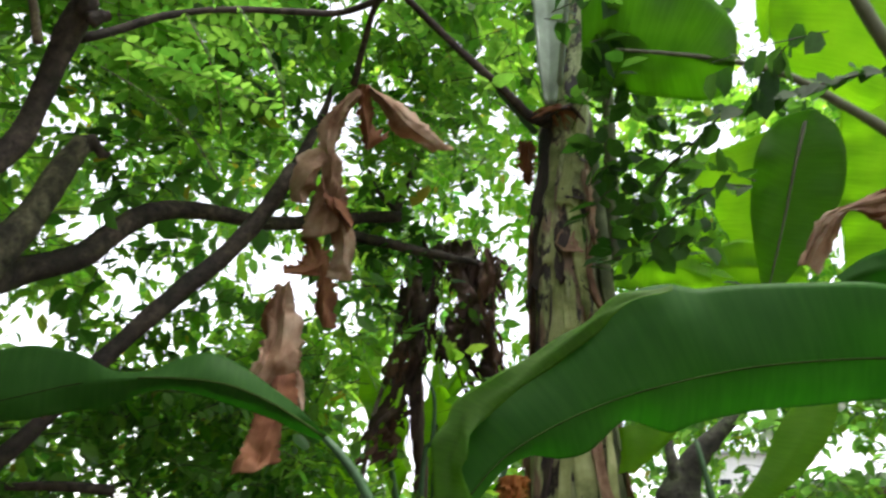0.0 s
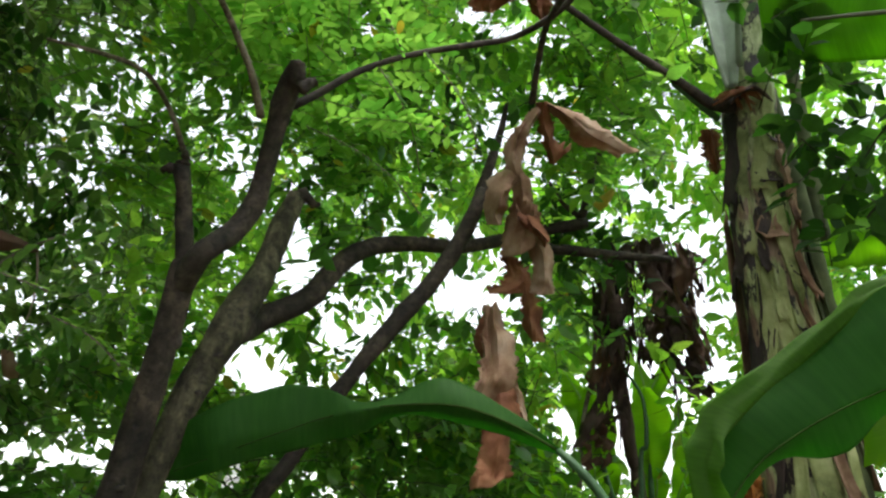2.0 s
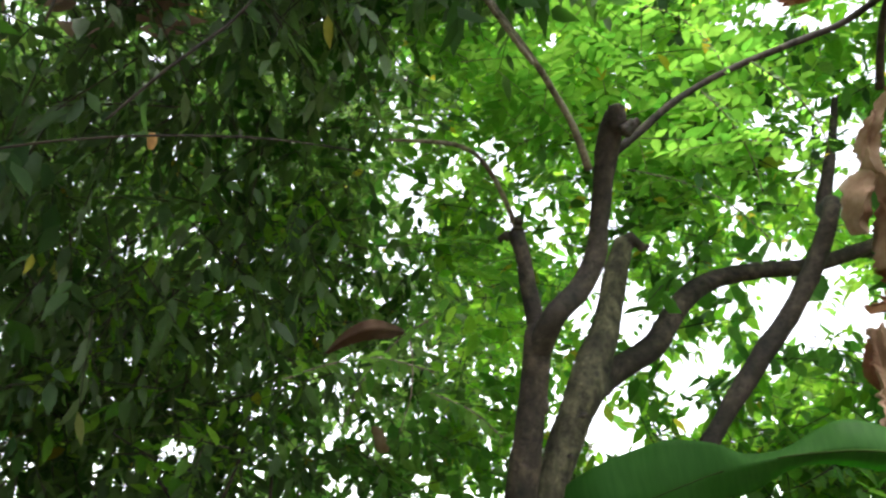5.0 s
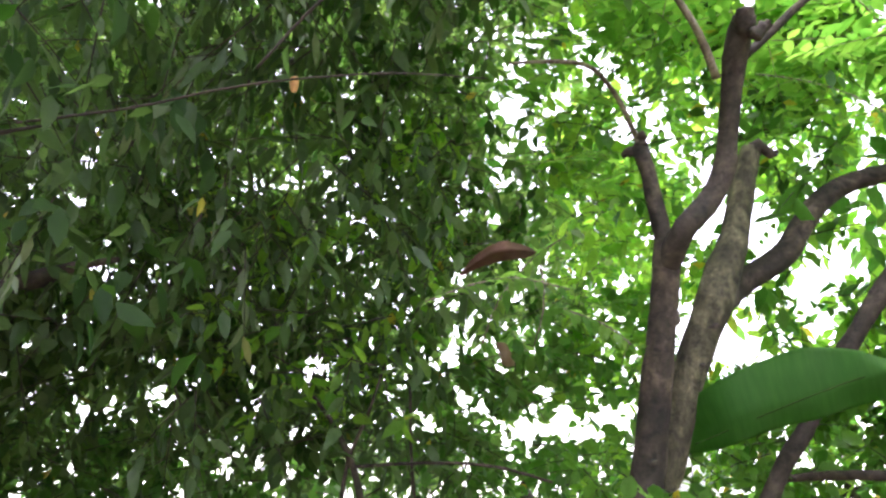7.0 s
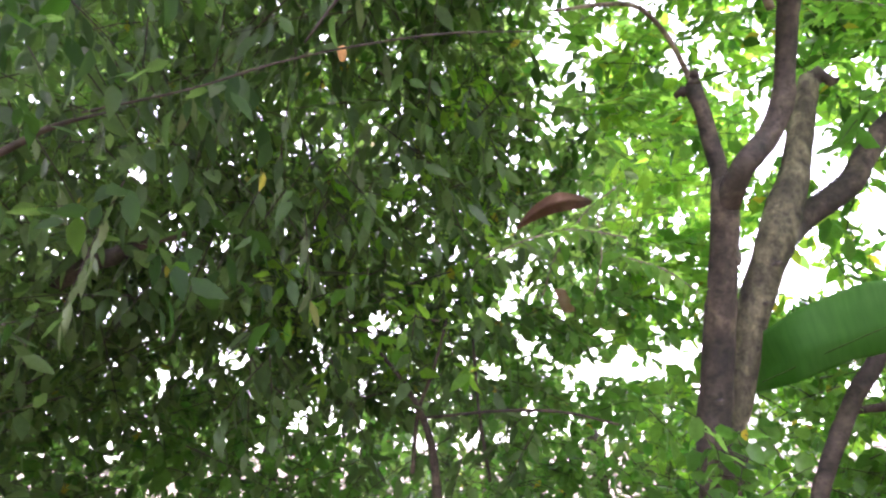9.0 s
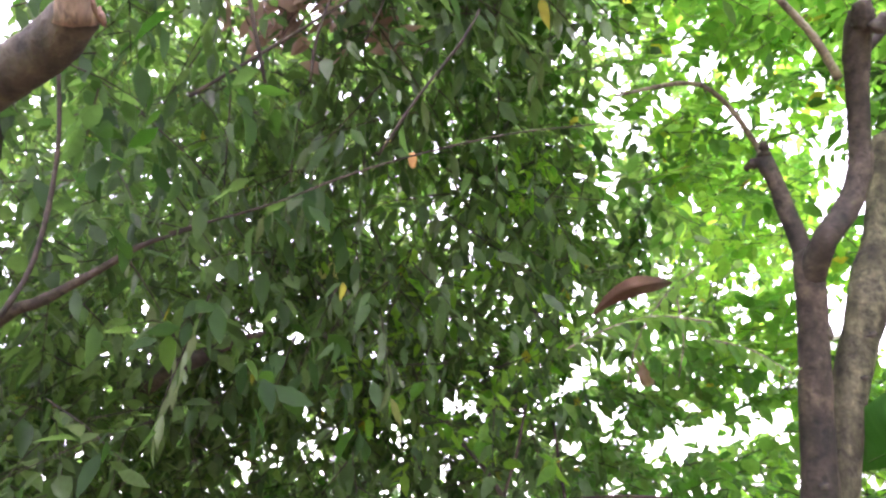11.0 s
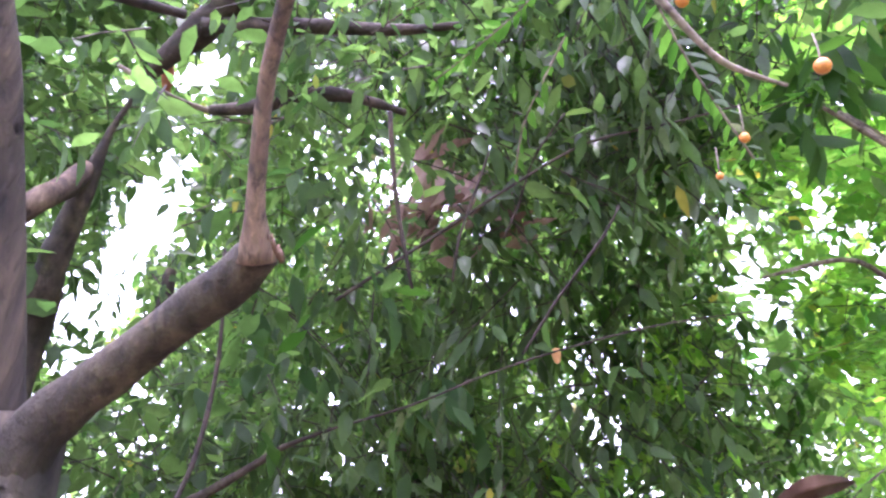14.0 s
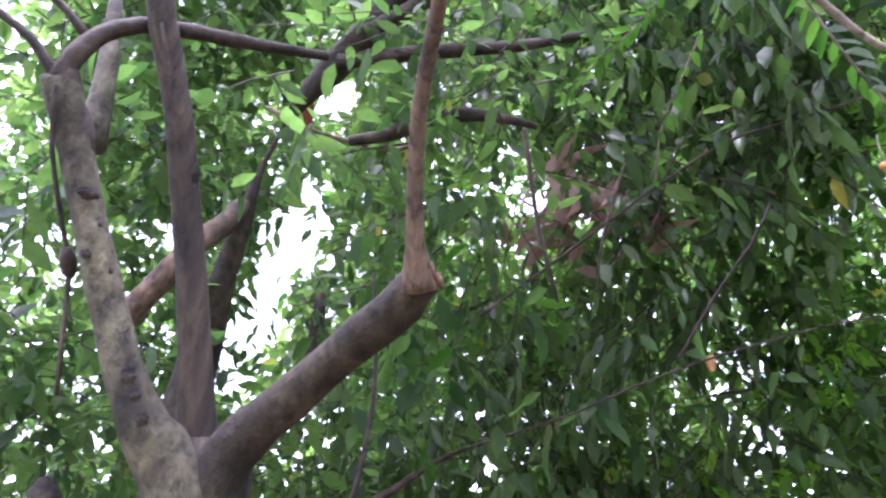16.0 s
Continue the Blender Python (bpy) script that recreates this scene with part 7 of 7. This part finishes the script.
# ---- trees further off, all round; past bearing 118 unseen, added to hold back light ----
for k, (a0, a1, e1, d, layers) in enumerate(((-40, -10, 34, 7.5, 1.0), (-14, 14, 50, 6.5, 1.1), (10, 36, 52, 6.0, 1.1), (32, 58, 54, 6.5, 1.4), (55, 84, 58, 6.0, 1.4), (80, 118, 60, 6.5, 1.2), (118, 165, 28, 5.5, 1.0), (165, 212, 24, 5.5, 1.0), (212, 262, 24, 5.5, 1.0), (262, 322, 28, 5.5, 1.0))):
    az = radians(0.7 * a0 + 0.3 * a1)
    far = base_point("background_tree", (VIEW_CENTRE[0] - d * math.sin(az), VIEW_CENTRE[1] + d * math.cos(az), 0.0), "leafy light green tree behind the garden", "tree", "background trees")
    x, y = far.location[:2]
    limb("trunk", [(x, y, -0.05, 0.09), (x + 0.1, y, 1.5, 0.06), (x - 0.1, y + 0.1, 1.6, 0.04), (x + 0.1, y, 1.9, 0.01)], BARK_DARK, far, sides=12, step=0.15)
    # muted leaves between bearings 30 and 110, the backlit copy elsewhere
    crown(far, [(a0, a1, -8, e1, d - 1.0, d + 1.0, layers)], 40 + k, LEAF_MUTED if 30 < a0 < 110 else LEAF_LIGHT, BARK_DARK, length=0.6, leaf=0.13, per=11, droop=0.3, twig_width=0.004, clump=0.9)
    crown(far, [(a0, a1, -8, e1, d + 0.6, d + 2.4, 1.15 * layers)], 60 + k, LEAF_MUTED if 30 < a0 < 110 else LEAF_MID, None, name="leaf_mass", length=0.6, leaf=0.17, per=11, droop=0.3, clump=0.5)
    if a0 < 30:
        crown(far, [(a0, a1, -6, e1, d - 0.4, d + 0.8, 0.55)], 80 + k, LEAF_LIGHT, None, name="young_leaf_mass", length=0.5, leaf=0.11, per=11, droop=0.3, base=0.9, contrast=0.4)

# ---- single leaves that stand out ----
blade("curled_dead_leaf", [(-1.548, 1.079, 2.085), (-1.464, 1.069, 2.124), (-1.388, 1.073, 2.137), (-1.383, 1.153, 2.145), (-1.400, 1.228, 2.148)], [(-1.534, 1.070, 2.082), (-1.446, 1.061, 2.103), (-1.375, 1.063, 2.108), (-1.377, 1.144, 2.127), (-1.400, 1.229, 2.145)], [(-1.539, 1.088, 2.087), (-1.460, 1.087, 2.095), (-1.392, 1.090, 2.093), (-1.392, 1.160, 2.114), (-1.401, 1.230, 2.141)], DEAD_BROWN, glossy, across=5, along_count=40, wave=0.008, label="brown curled dead leaf")
limb("leaf_stalk", [(-1.404, 1.225, 2.147, 0.002484), (-1.408, 1.246, 2.088, 0.002484), (-1.424, 1.263, 2.005, 0.00207), (-1.459, 1.262, 1.915, 0.001656)], TWIG, glossy, sides=6)
blade("dead_leaf", [(-1.616, -0.386, 3.038), (-1.649, -0.370, 3.006), (-1.681, -0.354, 2.972)], [(-1.607, -0.370, 3.037), (-1.641, -0.355, 3.002), (-1.680, -0.346, 2.961)], [(-1.612, -0.353, 3.043), (-1.645, -0.340, 3.010), (-1.679, -0.341, 2.974)], DEAD_RED, old, across=3, along_count=20, ragged=0.3, wave=0.01)


def dry_tuft(centre, spread, count, size, seed):
    """A tuft of withered, narrow leaves caught among the branches."""
    rng = np.random.default_rng(seed)
    P = np.array(centre) + rng.normal(size=(count, 3)) * np.array(spread)
    A = rng.normal(size=(count, 3)) * 0.35 + np.array((0.3, 0.62, 0.75)) * np.where(rng.uniform(size=(count, 1)) < 0.7, 1.0, -1.0)
    v, plan = leaves(P, A, rng.normal(size=(count, 3)), size * rng.uniform(0.5, 1.4, count), "long", rng, 0.9)
    tagged(joined_mesh("withered_leaf_mass", v, plan, DEAD_PINK, old), "pinkish brown withered leaves", kind="stuff")


dry_tuft((-1.68, 0.37, 2.87), (0.055, 0.06, 0.055), 70, 0.085, 5)
dry_tuft((-1.80, 0.29, 2.86), (0.045, 0.05, 0.05), 34, 0.08, 6)
dry_tuft((-1.60, 0.50, 2.78), (0.03, 0.03, 0.03), 14, 0.08, 7)
YELLOW = leaf_material("pale_yellow_leaf", (0.4, 0.42, 0.12), (0.5, 0.5, 0.18), (0.75, 0.8, 0.3), (0.85, 0.88, 0.4), 0.5, 0.6)
blade("yellow_leaf", [(-2.482, 0.757, 2.435), (-2.461, 0.773, 2.471), (-2.443, 0.803, 2.480), (-2.444, 0.835, 2.437)], [(-2.476, 0.754, 2.429), (-2.458, 0.778, 2.447), (-2.444, 0.803, 2.453), (-2.437, 0.833, 2.431)], [(-2.484, 0.758, 2.428), (-2.472, 0.784, 2.427), (-2.460, 0.810, 2.427), (-2.445, 0.841, 2.426)], YELLOW, glossy, across=3, along_count=16, label="pale yellow leaf")
blade("withered_leaf", [(-1.410, 0.474, 2.336), (-1.416, 0.475, 2.326), (-1.420, 0.483, 2.311)], [(-1.403, 0.478, 2.336), (-1.409, 0.481, 2.323), (-1.415, 0.485, 2.307)], [(-1.403, 0.486, 2.336), (-1.407, 0.491, 2.323), (-1.415, 0.491, 2.311)], plain("withered_orange", (0.5, 0.26, 0.1), 0.7, 0.3, 60), glossy, across=3, along_count=14, wave=0.004, label="small withered orange leaf")
blade("withered_leaf", [(-2.273, 2.035, 2.166), (-2.274, 2.046, 2.124), (-2.266, 2.066, 2.072)], [(-2.249, 2.042, 2.164), (-2.251, 2.054, 2.116), (-2.246, 2.071, 2.064)], [(-2.244, 2.063, 2.160), (-2.236, 2.083, 2.114), (-2.230, 2.099, 2.073)], DEAD, glossy, across=3, along_count=14, wave=0.006, ragged=0.3)
burnt = base_point("banana_sucker", (*(-1.027, 1.729, 1.356)[:2], 0.0), "small banana sucker with a scorched yellow leaf", "banana plant")
limb("petiole", [(-1.211, 1.626, 0.0, 0.05), (-1.199, 1.635, 0.6, 0.04), (-1.14, 1.66, 1.1, 0.026), (-1.07, 1.70, 1.27, 0.018), (-0.995, 1.72, 1.37, 0.010), (-0.944, 1.739, 1.421, 0.007), (-0.902, 1.763, 1.470, 0.005)], plain("green_petiole", (0.06, 0.15, 0.025), 0.6, 0.25, 40), burnt, sides=10)
blade("leaf", [(-1.045, 1.744, 1.380), (-0.993, 1.767, 1.440), (-0.948, 1.793, 1.504), (-0.894, 1.827, 1.565)], [(-0.993, 1.718, 1.371), (-0.944, 1.739, 1.421), (-0.902, 1.763, 1.470), (-0.850, 1.797, 1.525)], [(-0.946, 1.758, 1.340), (-0.897, 1.778, 1.389), (-0.858, 1.793, 1.438), (-0.822, 1.822, 1.499)], dead_material("scorched_blade", (0.32, 0.07, 0.015), (0.45, 0.36, 0.05), (0.34, 0.6, 0.08), 0.55), burnt, across=6, along_count=40, ragged=0.15, label="scorched yellow and orange leaf")
limb("fallen_branch", [(-1.281, 2.258, 1.618, 0.01159), (-1.178, 2.253, 1.624, 0.0149), (-1.069, 2.247, 1.624, 0.01656), (-0.972, 2.275, 1.619, 0.01656)], BARK_DARK, leaning, sides=8)


def single_leaves(parent, regions, seed, size, mat, most, shape="long"):
    """The nearest leaves, each by itself, sharing a few meshes."""
    rng = np.random.default_rng(seed)
    kinds = []
    for k in range(8):
        v, plan = leaves(np.zeros((1, 3)), np.array(((0.0, 1.0, 0.0),)), np.array(((0.0, 0.0, 1.0),)), np.ones(1), shape, rng, 0.35)
        ob = joined_mesh("leaf", v, plan, mat, None)
        kinds.append(ob.data)
        bpy.data.objects.remove(ob)
    P, A, N, S, _ = sprigs(regions, rng, per=7, length=0.26, leaf=size, shape=shape, droop=0.8, spread=0.7)
    for q, a, n, s in list(zip(P, A, N, S))[:most]:
        y = Vector(a).normalized()
        x = y.cross(Vector(n)).normalized()
        m = Matrix((x, y, x.cross(y))).transposed().to_4x4()
        ob = new("leaf", kinds[int(rng.integers(8))])
        ob.matrix_world = Matrix.Translation(q) @ m @ Matrix.Scale(s, 4)
        put_under(ob, parent)


single_leaves(glossy, [(46, 88, 10, 54, 1.45, 1.9, 0.3)], 61, 0.06, LEAF_NEAR, 190, "lance")
single_leaves(glossy, [(64, 84, 14, 26, 1.5, 1.85, 0.5)], 68, 0.07, LEAF_DARK, 40, "oval")
single_leaves(glossy, [(62, 86, 6, 34, 1.4, 1.8, 0.5)], 67, 0.075, LEAF_SHADED, 100, "oval")
single_leaves(forked, [(15, 34, 39, 46, 1.6, 2.0, 0.9)], 69, 0.1, LEAF_SHADED, 90)
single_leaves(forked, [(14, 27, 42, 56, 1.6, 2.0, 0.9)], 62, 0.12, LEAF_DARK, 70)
